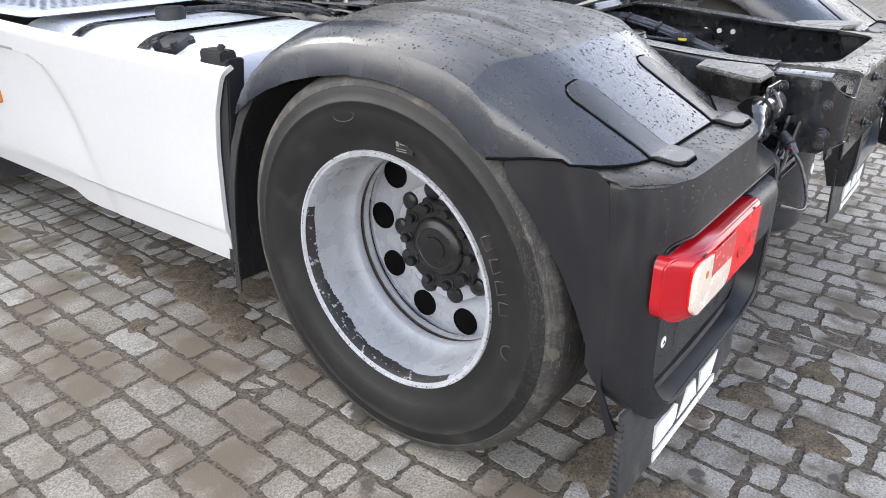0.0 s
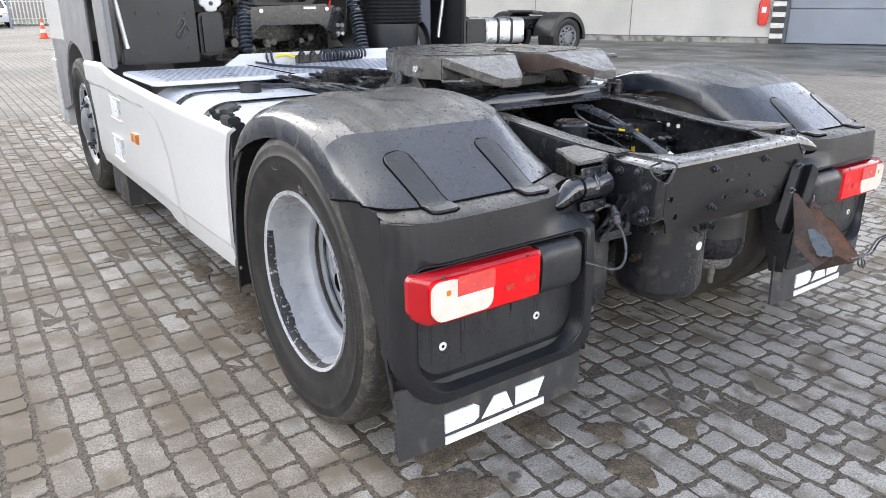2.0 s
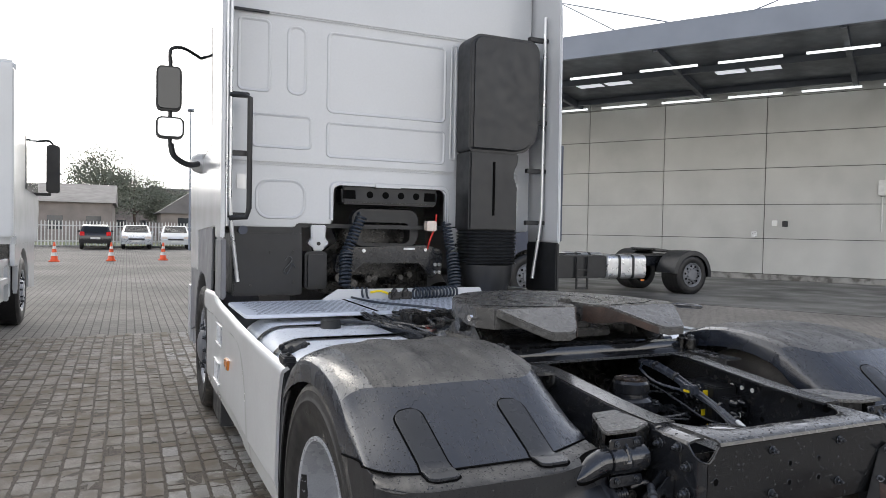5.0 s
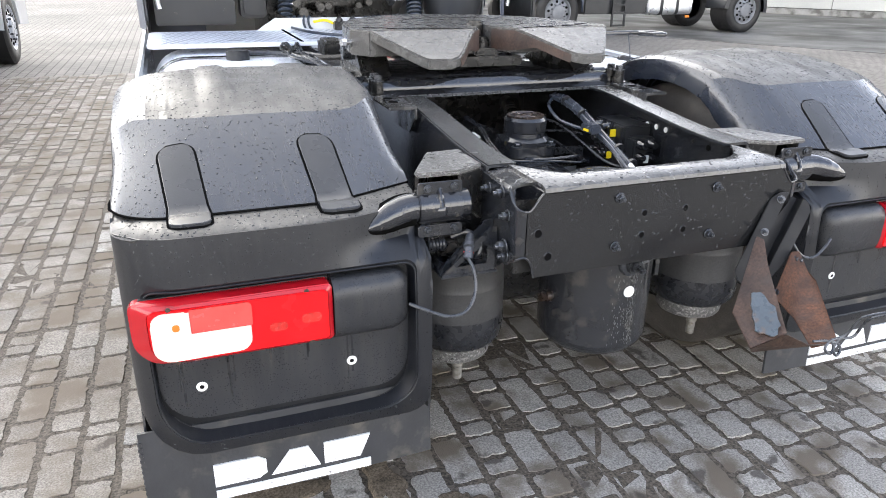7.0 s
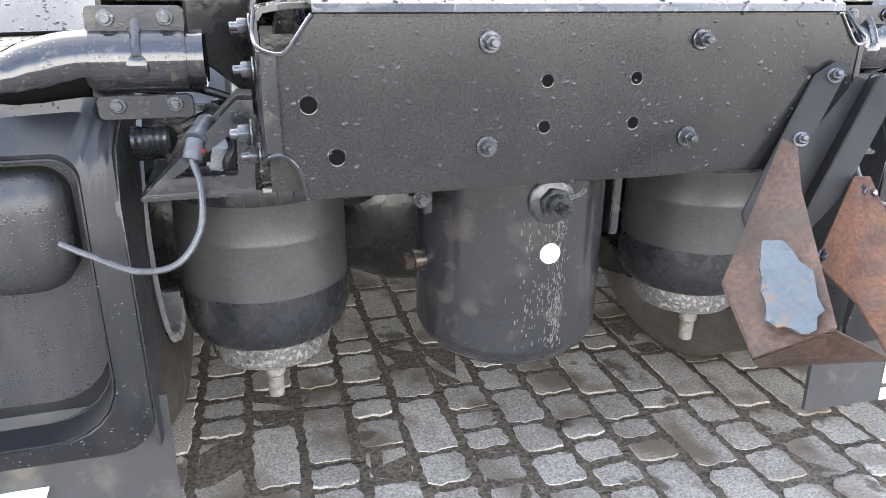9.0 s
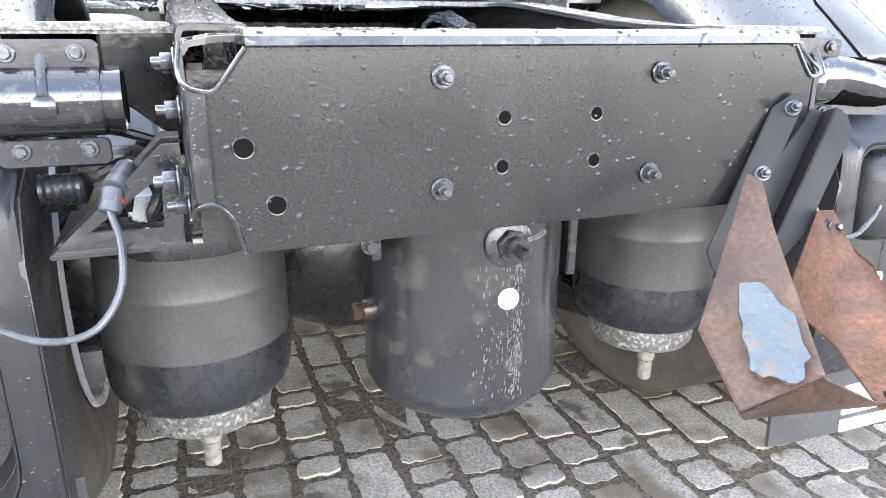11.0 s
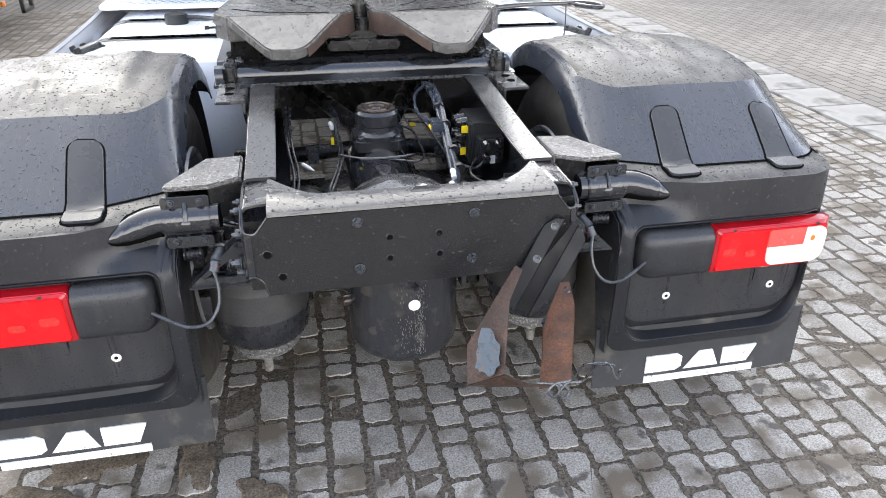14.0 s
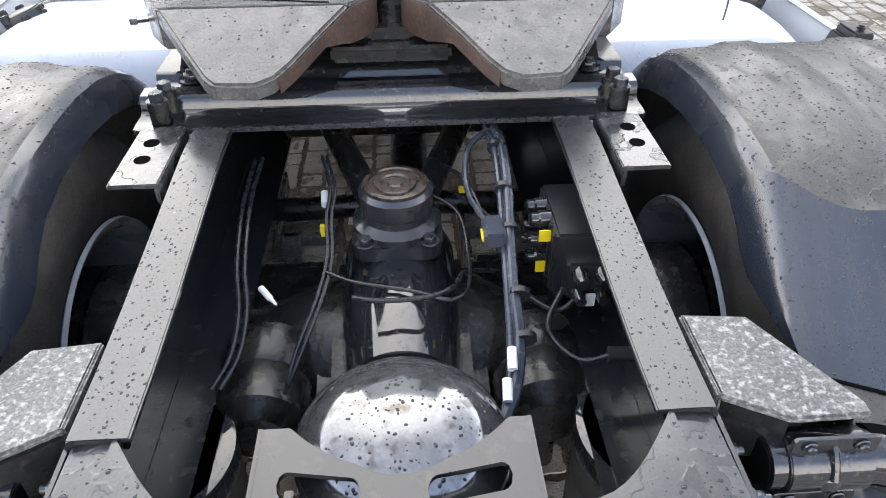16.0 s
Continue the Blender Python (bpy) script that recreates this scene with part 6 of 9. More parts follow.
# left-hand sensor leads, hoses and the loose plug
leads = None
runs = [[(-0.155 + dx, 0.95, 0.90), (-0.135 + dx, 0.86, 0.875), (-0.140 + dx, 0.79, 0.85), (-0.135 + dx, 0.70, 0.82), (-0.15 + dx, 0.60, 0.80), (-0.18 + dx, 0.50, 0.77), (-0.20, 0.45, 0.72)] for dx in (0, 0.010)]
runs.append([(-0.135, 0.66, 0.815), (-0.08, 0.63, 0.812), (0.02, 0.60, 0.812), (0.09, 0.57, 0.812), (0.125, 0.60, 0.812), (0.135, 0.70, 0.81), (0.12, 0.83, 0.83), (0.02, 0.92, 0.84)])
runs.append([(0.12, 0.86, 0.85), (0.16, 0.80, 0.86), (0.19, 0.72, 0.865)])
for run in runs:
    b = bm()
    tube(b, spline(run, 6), 0.0038, 8)
    one = part("sensor_lead", b, "hose", truck, "thin black sensor lead")
    leads = leads or one
b = bm()
box(b, -0.155, -0.145, 0.788, 0.797, 0.806, 0.830)
part("yellow_tag", b, "yellow", leads)
b = bm()
box(b, 0.135, 0.155, 0.925, 0.94, 0.81, 0.82)
part("yellow_tag", b, "yellow", leads)
b = bm()
cyl(b, (-0.150, 0.88, 0.852), (-0.146, 0.84, 0.848), 0.008, seg=12)
part("white_connector", b, "tag", leads)
b = bm()
cyl(b, (-0.255, 0.640, 0.80), (-0.235, 0.615, 0.795), 0.0065, seg=12)
cyl(b, (-0.235, 0.615, 0.795), (-0.222, 0.600, 0.792), 0.005, 0.002, seg=10)
part("loose_plug", b, "tag", leads, "small white loose plug")
runs = [[(-0.295 + dx, 0.95, 0.90), (-0.30 + dx, 0.80, 0.88), (-0.295 + dx, 0.66, 0.84), (-0.285 + dx, 0.58, 0.80), (-0.29 + dx, 0.50, 0.77), (-0.315 + dx, 0.44, 0.75)] for dx in (0, 0.014)]
runs.append([(0.30, 0.60, 0.80), (0.26, 0.52, 0.78), (0.30, 0.45, 0.77), (0.36, 0.44, 0.79)])
runs.append([(0.10, 0.93, 0.88), (0.14, 0.86, 0.885), (0.165, 0.78, 0.865), (0.19, 0.70, 0.83), (0.225, 0.62, 0.79), (0.285, 0.57, 0.775), (0.33, 0.585, 0.80)])
runs.append([(-0.08, 0.56, 0.835), (-0.03, 0.545, 0.838), (0.05, 0.55, 0.838), (0.10, 0.585, 0.83), (0.125, 0.66, 0.80), (0.21, 0.70, 0.77)])
for run in runs:
    b = bm()
    tube(b, spline(run, 6), 0.0048, 8)
    part("air_hose", b, "hose", truck, "thin black air hose along the rail")
b = bm()
cyl(b, (0.345, 0.44, 0.79), (0.395, 0.435, 0.79), 0.013, seg=14)
part("hose_fitting", b, "black_plastic", truck)
for s in (-1, 1):
    b = bm()
    box(b, s * 0.13, s * 0.24, 0.80, 0.815, 0.775, 0.80)
    box(b, s * 0.20, s * 0.235, 0.78, 0.815, 0.745, 0.80)
    part("sensor_bracket", b, "steel", truck, bev=0.002)

# dark gear round the axle, crossmember
b = bm()
prism(b, [(1.42, 0.70), (1.62, 0.70), (1.62, 0.93), (1.55, 0.97), (1.49, 0.97), (1.42, 0.93)], "x", -0.32, 0.32)
part("chassis_crossmember", b, "grime", truck, "greasy black crossmember", bev=0.01)
b = bm()
tube(b, spline([(-0.50, 1.25, 0.62), (-0.30, 1.12, 0.66), (0.0, 1.10, 0.68), (0.30, 1.12, 0.66), (0.50, 1.25, 0.62)], 6), 0.03, 12)
part("anti_roll_bar", b, "grime", truck, "black anti-roll bar")
for s in (-1, 1):
    b = bm()
    prism(b, [(0.58, 0.48), (0.70, 0.62), (0.92, 0.64), (1.05, 0.56), (1.35, 0.50), (1.35, 0.42), (0.90, 0.38), (0.62, 0.38)], "x", s * 0.165, s * 0.335)
    part("axle_clamp", b, "grime", truck, "greasy black axle clamp", bev=0.015)
    # axle end and filler block: unseen, added to darken the gap by the tyre
    b = bm()
    lathe(b, [(0.0, 0.0), (0.10, 0.0), (0.12, 0.02), (0.19, 0.05), (0.205, 0.08), (0.205, 0.22), (0, 0.22)], (s * 0.41, AXLE_Y, AXLE_Z), (s, 0, 0), 32)
    part("axle_end", b, "grime", truck, "greasy black axle end with brake")
    b = bm()
    prism(b, [(0.62, 0.32), (1.30, 0.30), (1.30, 0.36), (0.95, 0.40), (0.66, 0.40)], "x", s * 0.47, s * 0.59)
    part("spring_seat", b, "grime", truck, bev=0.01)

# -- fifth wheel on its mounting plate --
b = bm()
prof = [(0.925, 0.988), (0.945, 0.990), (0.985, 0.990), (0.994, 0.996), (0.998, 1.016), (1.006, 1.024), (1.045, 1.026), (1.053, 1.020), (1.060, 1.004), (1.07, 1.000), (1.11, 1.000), (1.12, 1.004), (1.13, 1.020), (1.14, 1.024), (1.80, 1.024)]
rows = [[(x, y, z) for x in (-0.52, -0.44, -0.2, 0, 0.2, 0.44, 0.52)] for y, z in prof]
sheet(b, rows, 0.008)
mount = part("mounting_plate", b, "gloss_black", truck, "wet black corrugated mounting plate", bev=0.001)
b = bm()
prism(b, [(-0.52, 0.978), (0.52, 0.978), (0.515, 0.988), (-0.515, 0.988)], "y", 0.920, 0.932)
part("plate_lip", b, "steel", mount, "bright steel-coloured plate edge", bev=0.001)
for s in (-1, 1):
    b = bm()
    prism(b, [(0.700, 0.985), (0.925, 0.985), (0.925, 0.90), (0.76, 0.90), (0.700, 0.955)], "x", s * 0.412, s * 0.420)
    prism(b, [(s * 0.412, 0.700), (s * 0.412, 0.925), (s * 0.500, 0.925), (s * 0.500, 0.700)], "z", 0.985, 0.994)
    angle_ = part("frame_angle", b, "frame_wet", mount, "wet black angle bracket with holes", bev=0.002)
    for y in (0.790, 0.855):
        b = bm()
        cyl(b, (s * 0.462, y, 0.9938), (s * 0.462, y, 0.9950), 0.0150, seg=20)
        part("hole", b, "gap", angle_)
    for x, y in ((0.468, 0.955), (0.465, 1.005)):
        b = bm()
        cyl(b, (s * x, y, 0.992), (s * x, y, 1.034), 0.021, seg=20)
        spacer = part("bolt_spacer", b, "grime", mount, "dull steel spacer sleeve")
        b = bm()
        cyl(b, (s * x, y, 1.034), (s * x, y, 1.038), 0.022, seg=20)
        cyl(b, (s * x, y, 1.038), (s * x, y, 1.054), 0.0155, seg=6)
        part("bolt_head", b, "steel", spacer, bev=0.0015)
    # pedestal
    b = bm()
    prism(b, [(1.08, 1.00), (1.62, 1.00), (1.50, 1.045), (1.42, 1.12), (1.24, 1.12), (1.16, 1.045)], "x", s * 0.36, s * 0.47)
    ped = part("pedestal", b, "grime", mount, "greasy cast pedestal", bev=0.01)
    for y in (1.11, 1.16, 1.56):
        bolt(ped, (s * 0.44, y, 1.012), (0, 0, 1), 0.016, 0.014, True)
    b = bm()
    cyl(b, (s * 0.46, 1.33, 1.09), (s * 0.50, 1.33, 1.09), 0.030, seg=20)
    part("pivot_pin", b, "steel", ped, bev=0.003)


def fw_z(x, y):
    """Top of the coupling plate: level, falling away along the rear ramps."""
    return 1.185 - 0.068 * max(0.0, (1.06 - y) / 0.20)


def plate_piece(b, pts, low):
    """One piece of the plate: its top follows fw_z, its underside lies low beneath."""
    up = [b.verts.new((x, y, fw_z(x, y))) for x, y in pts]
    dn = [b.verts.new((x, y, fw_z(x, y) - low)) for x, y in pts]
    b.faces.new(up)
    b.faces.new(dn[::-1])
    for i in range(len(pts)):
        j = (i + 1) % len(pts)
        b.faces.new((up[i], dn[i], dn[j], up[j]))


throat = [(0.026, 1.29), (0.030, 1.15), (0.047, 1.10), (0.080, 1.06)]
flank = [(0.462, 1.06), (0.510, 1.14), (0.500, 1.26), (0.480, 1.40), (0.435, 1.53), (0.375, 1.64), (0.27, 1.755), (0.14, 1.825)]
half = throat + flank
b = bm()
plate_piece(b, half + [(0.0, 1.845)] + [(-x, y) for x, y in half[::-1]], 0.085)
for s in (-1, 1):
    plate_piece(b, [(s * x, y) for x, y in ((0.080, 1.06), (0.130, 0.985), (0.185, 0.895), (0.212, 0.860), (0.246, 0.842), (0.322, 0.846), (0.342, 0.866), (0.398, 0.955), (0.462, 1.06))], 0.034)
fw = part("coupling_plate", b, "fifth", truck, "worn wet grey fifth-wheel coupling plate", bev=0.005)
rain(fw, 1400, 95, 0.0010, 0.0040, (0, -0.3, 1), 0.7)
rim_pts = [(0.026, 1.29), (0.030, 1.15), (0.047, 1.10), (0.080, 1.06), (0.130, 0.985), (0.185, 0.895), (0.208, 0.865)]
b = bm()
inner = rim_pts[1:7]
for s in (-1, 1):
    rows = [[(s * (x - 0.0015), y + 0.0, fw_z(x, y) - 0.008) for x, y in inner], [(s * (x - 0.003), y, fw_z(x, y) - (0.078 if y > 1.0 else 0.036)) for x, y in inner]]
    sheet(b, rows, 0.002)
part("rusty_throat", b, "rust", fw, "rust-orange throat of the coupling")
b = bm()
box(b, -0.13, 0.13, 1.08, 1.38, 1.05, 1.085)
cyl(b, (0, 1.25, 1.08), (0, 1.25, 1.20), 0.036, 0.032, seg=24)
cyl(b, (0.005, 1.19, 1.10), (0.005, 1.19, 1.145), 0.030, seg=20)
box(b, -0.05, 0.05, 1.12, 1.17, 1.08, 1.11)
part("locking_jaw", b, "grime", fw, "greasy black locking jaw", bev=0.008)
b = bm()
for s in (-1, 1):
    tube(b, spline([(s * 0.12, 1.03 + 0.04, 1.1845), (s * 0.22, 1.09, 1.1845), (s * 0.34, 1.12, 1.1845), (s * 0.45, 1.20, 1.1845)], 6), 0.0026, 6)
tube(b, [(0.24 * math.cos(radians(a)), 1.38 + 0.24 * math.sin(radians(a)), 1.1845) for a in range(-50, 231, 8)], 0.0018, 6)
part("grease_groove", b, "gap", fw)
b = bm()
cyl(b, (-0.500, 1.145, 1.142), (-0.530, 1.135, 1.142), 0.010, seg=12)
cyl(b, (-0.530, 1.135, 1.142), (-0.545, 1.131, 1.142), 0.014, seg=6)
cyl(b, (-0.480, 1.15, 1.142), (-0.500, 1.145, 1.142), 0.013, seg=6)
part("grease_nipple", b, "chrome", fw)
b = bm()
tube(b, [(0.30, 1.62, 1.07), (0.78, 1.66, 1.10), (1.03, 1.665, 1.10)] + spline([(1.06, 1.665, 1.10), (1.10, 1.63, 1.10), (1.115, 1.57, 1.10), (1.09, 1.53, 1.10), (1.05, 1.55, 1.10), (1.01, 1.62, 1.10)], 5), 0.010, 10)
part("release_handle", b, "frame", fw, "black steel release handle with a loop")
b = bm()
tube(b, spline([(0.98, 1.66, 1.09), (0.96, 1.60, 1.0), (0.93, 1.55, 0.93), (0.90, 1.50, 0.90)], 5), 0.003, 6)
part("handle_chain", b, "cable", fw)

# clutter on the chassis ahead of the coupling
random.seed(11)
for k in range(16):
    x = random.uniform(-0.55, 0.2)
    b = bm()
    tube(b, spline([(x, 2.55, 1.00), (x + random.uniform(-0.06, 0.08), 2.25, 0.97 + random.uniform(0, 0.05)), (x + random.uniform(-0.08, 0.12), 1.95, 0.98 + random.uniform(-0.02, 0.05)), (x + random.uniform(-0.05, 0.15), 1.75, 0.97)], 5), random.choice((0.007, 0.009, 0.013)), 7)
    part("frame_hose", b, "hose", truck, "black hose on the frame")
b = bm()
box(b, -0.40, 0.40, 1.86, 1.94, 0.80, 0.985)
vb = part("valve_bracket", b, "grime", truck, bev=0.008)
for x0, y0, w, l, h in ((-0.42, 2.05, 0.10, 0.20, 0.07), (-0.22, 2.15, 0.16, 0.16, 0.05), (0.05, 2.0, 0.20, 0.14, 0.06), (0.24, 2.2, 0.12, 0.22, 0.05), (-0.36, 1.80, 0.12, 0.10, 0.05)):
    b = bm()
    box(b, x0, x0 + w, y0, y0 + l, 0.95, 0.985 + h)
    part("air_valve", b, "grime", vb, bev=0.012)

# -- fuel tank, straps, filler; battery box on the other side --
for s in (-1, 1):
    b = bm()
    rows = []
    yl = (1.50, 1.515, 1.55, 1.6, 2.2, 2.82, 2.86) if s < 0 else (1.46, 1.475, 1.51, 1.6, 2.2, 2.82, 2.86)
    for k, y in enumerate(yl):
        g = (0.06, 0.02, 0.005, 0, 0, 0, 0.06)[k]
        ring = rounded(0.46 + g, 1.205 - g, 0.36 + g, 0.955 - g, [0.10, 0.12, 0.17, 0.10], 8, 4)
        rows.append([(s * x, y, z) for x, z in ring])
    vs = grid(b, rows, closed=True)
    b.faces.new(vs[0])
    b.faces.new(vs[-1][::-1])
    ft = part("fuel_tank", b, "white_tank", truck, "white painted fuel tank with black straps", angle=40)
    for y in (1.93, 2.38):
        b = bm()
        ring = rounded(0.452, 1.212, 0.352, 0.963, [0.10, 0.12, 0.175, 0.10], 8, 4)
        grid(b, [[(s * x, y + dy, z) for x, z in ring] for dy in (-0.03, 0.03)], closed=True)
        bmesh.ops.solidify(b, geom=b.faces[:], thickness=0.006)
        part("tank_strap", b, "hose", ft, "black rubber-lined strap")
    b = bm()
    c = Vector((s * 1.10, 1.80, 0.925))
    lathe(b, [(0.062, -0.01), (0.062, 0.02), (0.058, 0.034), (0.05, 0.038), (0, 0.038)], c, (s * 0.35, 0, 1), 28)
    for k in range(6):
        a = 2 * math.pi * k / 6
        cc = c + Vector((math.cos(a) * 0.060, math.sin(a) * 0.060, 0.012))
        cyl(b, cc, cc + Vector((s * 0.008, 0, 0.024)), 0.014, seg=10)
    part("filler_cap", b, "black_plastic", ft, "black fluted filler cap", bev=0.003)
    b = bm()
    cyl(b, (s * 0.80, 2.30, 0.950), (s * 0.80, 2.30, 1.0), 0.055, seg=28)
    part("sender_cap", b, "black_plastic", ft, bev=0.004)
    b = bm()
    tube(b, spline([(s * 0.80, 2.30, 0.985), (s * 0.68, 2.27, 0.985), (s * 0.58, 2.18, 0.985), (s * 0.50, 2.05, 0.98)], 6), 0.010, 8)
    part("sender_hose", b, "hose", ft)

# -- catwalk --
b = bm()
prism(b, rounded(-1.215, 0.72, 2.55, 3.30, 0.05), "z", 0.985, 1.005)
deck = part("catwalk", b, "tread_plate", truck, "pale painted perforated catwalk", bev=0.004)
b = bm()
prism(b, [(-0.60, 1.0), (0.72, 1.0), (0.72, 1.075), (-0.48, 1.075)], "y", 3.30, 3.312)
part("catwalk_kickplate", b, "white", deck, bev=0.003)
# flat dark shapes drawn for the deck's perforations
b = bm()
for i in range(44):
    for j in range(14):
        x, y = -1.13 + i * 0.041 + (j % 2) * 0.0205, 2.62 + j * 0.046
        if x > 0.62 or y > 3.24 or (-0.46 < x < -0.40):
            continue
        a = (1, -1)[j % 2] * 0.5
        p = [Vector((x + u * math.cos(a) - v * math.sin(a), y + u * math.sin(a) + v * math.cos(a), 1.0062)) for u, v in ((-0.017, 0), (-0.009, -0.0075), (0.009, -0.0075), (0.017, 0), (0.009, 0.0075), (-0.009, 0.0075))]
        b.faces.new([b.verts.new(q) for q in p])
tagged(part("cleat", b, "tread_hole", deck, "rows of small dark holes"), kind="stuff")
b = bm()
for s, x in ((1, -0.44),):
    box(b, x - 0.008, x + 0.008, 2.56, 3.29, 1.003, 1.008)
part("deck_seam", b, "gap", deck)

# -- side panels --
PANEL_TOP = [(1.31, 0.953), (1.92, 0.953), (2.45, 0.960), (3.42, 0.992), (3.56, 1.010), (3.63, 1.034), (4.28, 1.014)]
PANEL_LOW = [(1.40, 0.340), (1.98, 0.328), (2.30, 0.316), (2.40, 0.322), (2.46, 0.350), (2.6, 0.354), (3.9, 0.345), (4.3, 0.335)]
PANEL_REAR = [(0.33, 1.436), (0.40, 1.432), (0.55, 1.425), (0.70, 1.412), (0.818, 1.388), (0.90, 1.352), (0.955, 1.318)]
PANEL_FRONT = [(0.327, 4.072), (0.53, 4.132), (0.75, 4.251), (1.015, 4.264)]
FOLD = [(1.40, 0.455), (2.07, 0.437), (2.79, 0.424), (3.33, 0.409), (4.10, 0.388)]
SWEEP = [(0.40, 2.15), (0.66, 2.279), (0.72, 2.323), (0.77, 2.371), (0.827, 2.434), (0.855, 2.52), (0.872, 2.72), (0.876, 4.4)]


def panel_depth(y, z):
    """Distance of the skin from the truck's middle: a recess behind a swept line, a fold near the foot, a rolled top."""
    x = 1.262
    inside = ease((y - along(SWEEP, z)) / 0.05 + 0.5) * ease((0.874 - z) / 0.022 + 0.5)
    x -= 0.018 * inside * (0.25 + 0.75 * ease((z - 0.45) / 0.3))
    under = along(FOLD, y) - z
    if under > 0:
        x -= 0.006 * ease(under / 0.012) + 0.16 * under
    over = z - (along(PANEL_TOP, y) - 0.03)
    if over > 0:
        x -= 0.024 * (over / 0.03) ** 2
    return x


for s in (-1, 1):
    b = bm()
    vs_ = [0.0, 0.05, 0.10, 0.135, 0.15, 0.165, 0.18, 0.20, 0.24, 0.30, 0.36, 0.42, 0.48, 0.54, 0.60, 0.66, 0.72, 0.76, 0.79, 0.81, 0.825, 0.84, 0.855, 0.87, 0.885, 0.90, 0.92, 0.94, 0.955, 0.97, 0.985, 1.0]
    us_ = [0.0, 0.01, 0.06, 0.12, 0.18, 0.22, 0.25] + [0.265 + 0.012 * k for k in range(16)] + [0.47, 0.50, 0.55, 0.60, 0.65, 0.70, 0.75, 0.77, 0.785, 0.80, 0.815, 0.83, 0.86, 0.90, 0.95, 1.0]
    rows = []
    for v in vs_:
        row = []
        for u in us_:
            z = 0.34 + 0.62 * v
            for _ in range(3):
                y = along(PANEL_REAR, z) + (along(PANEL_FRONT, z) - along(PANEL_REAR, z)) * u
                z = along(PANEL_LOW, y) + (along(PANEL_TOP, y) - along(PANEL_LOW, y)) * v
            row.append((s * panel_depth(y, z), y, z))
        rows.append(row)
    sheet(b, rows, 0.014)
    side = part("side_panel", b, "white", truck, "white painted side skirt panel with a swept relief", angle=25)
    for y0, y1, z0, z1 in ((3.33, 3.60, 0.710, 0.832), (3.35, 3.615, 0.458, 0.590)):
        xs_ = s * panel_depth(y0 + 0.1, (z0 + z1) / 2)
        # flat sheets: a grey strip beside white paints the recess's shading
        b = bm()
        prism(b, [(y0, z0), (y1, z0), (y1, z1), (y0, z1)], "x", xs_ - s * 0.002, xs_ + s * 0.0015)
        part("step_recess", b, "rim", side)
        b = bm()
        prism(b, [(y0 + 0.075, z0 + 0.012), (y1 - 0.008, z0 + 0.008), (y1 - 0.008, z1 - 0.006), (y0 + 0.075, z1 - 0.006)], "x", xs_ + s * 0.0016, xs_ + s * 0.0026)
        part("step_back", b, "white_tank", side)
        b = bm()
        box(b, xs_ - s * 0.004, xs_ + s * 0.010, y0 - 0.01, y1 + 0.01, z0 - 0.010, z0)
        part("step_edge", b, "white", side, bev=0.002)
        b = bm()
        box(b, xs_ - s * 0.004, xs_ + s * 0.007, y0 - 0.01, y1 + 0.01, z1, z1 + 0.007)
        part("step_edge", b, "white", side, bev=0.002)
    b = bm()
    prism(b, rounded(2.925, 3.065, 0.630, 0.688, 0.008), "x", s * 1.240, s * 1.262)
    part("side_marker", b, "amber", side, "amber side marker lamp", bev=0.004)
    b = bm()
    prism(b, [(1.322, 0.965), (1.445, 0.965), (1.46, 0.93), (1.40, 0.90), (1.42, 0.74), (1.465, 0.30), (1.445, 0.30)], "x", s * 1.19, s * 1.245)
    part("panel_bracket", b, "black_plastic", truck, "black plastic panel end", bev=0.004)
    b = bm()
    box(b, s * 1.20, s * 1.25, 1.34, 1.44, 0.955, 0.985)
    cyl(b, (s * 1.225, 1.37, 0.985), (s * 1.225, 1.37, 1.0), 0.012, seg=12)
    part("panel_latch", b, "black_plastic", side, bev=0.005)

# -- cab --
CAB_Y = 3.60
ROOF = 3.75
b = bm()
wall = [(-1.22, 1.50), (-0.72, 1.50), (-0.70, 1.53), (-0.45, 1.53), (-0.44, 1.78), (-0.40, 1.815), (0.42, 1.815), (0.465, 1.78), (0.475, 1.53), (0.70, 1.53), (0.72, 1.50), (1.22, 1.50), (1.225, 2.95), (1.20, ROOF), (-1.20, ROOF), (-1.225, 2.95)]
prism(b, wall, "y", CAB_Y, CAB_Y + 0.03)
cab = part("cab", b, "white", truck, "white painted sleeper cab with pressed rear panels", bev=0.006)
b = bm()
for s in (-1, 1):
    prism(b, [(CAB_Y + 0.03, 1.50), (5.0, 1.45), (5.05, 1.10), (5.75, 1.10), (5.85, 1.9), (5.45, 3.0), (4.9, ROOF), (CAB_Y + 0.03, ROOF)], "x", s * 1.215, s * 1.245)
prism(b, [(CAB_Y, ROOF), (4.9, ROOF), (5.45, 3.0), (5.5, 3.0), (4.95, ROOF + 0.04), (CAB_Y, ROOF + 0.04)], "x", -1.24, 1.24)
prism(b, [(5.75, 0.5), (5.85, 1.9), (5.45, 3.0), (5.42, 3.0), (5.80, 1.9), (5.70, 0.5)], "x", -1.22, 1.22)
part("cab_shell", b, "white", cab, bev=0.01)
b = bm()
box(b, -1.2, 1.2, CAB_Y + 0.03, 5.7, 1.50, 1.53)
part("cab_floor", b, "black_plastic", cab)
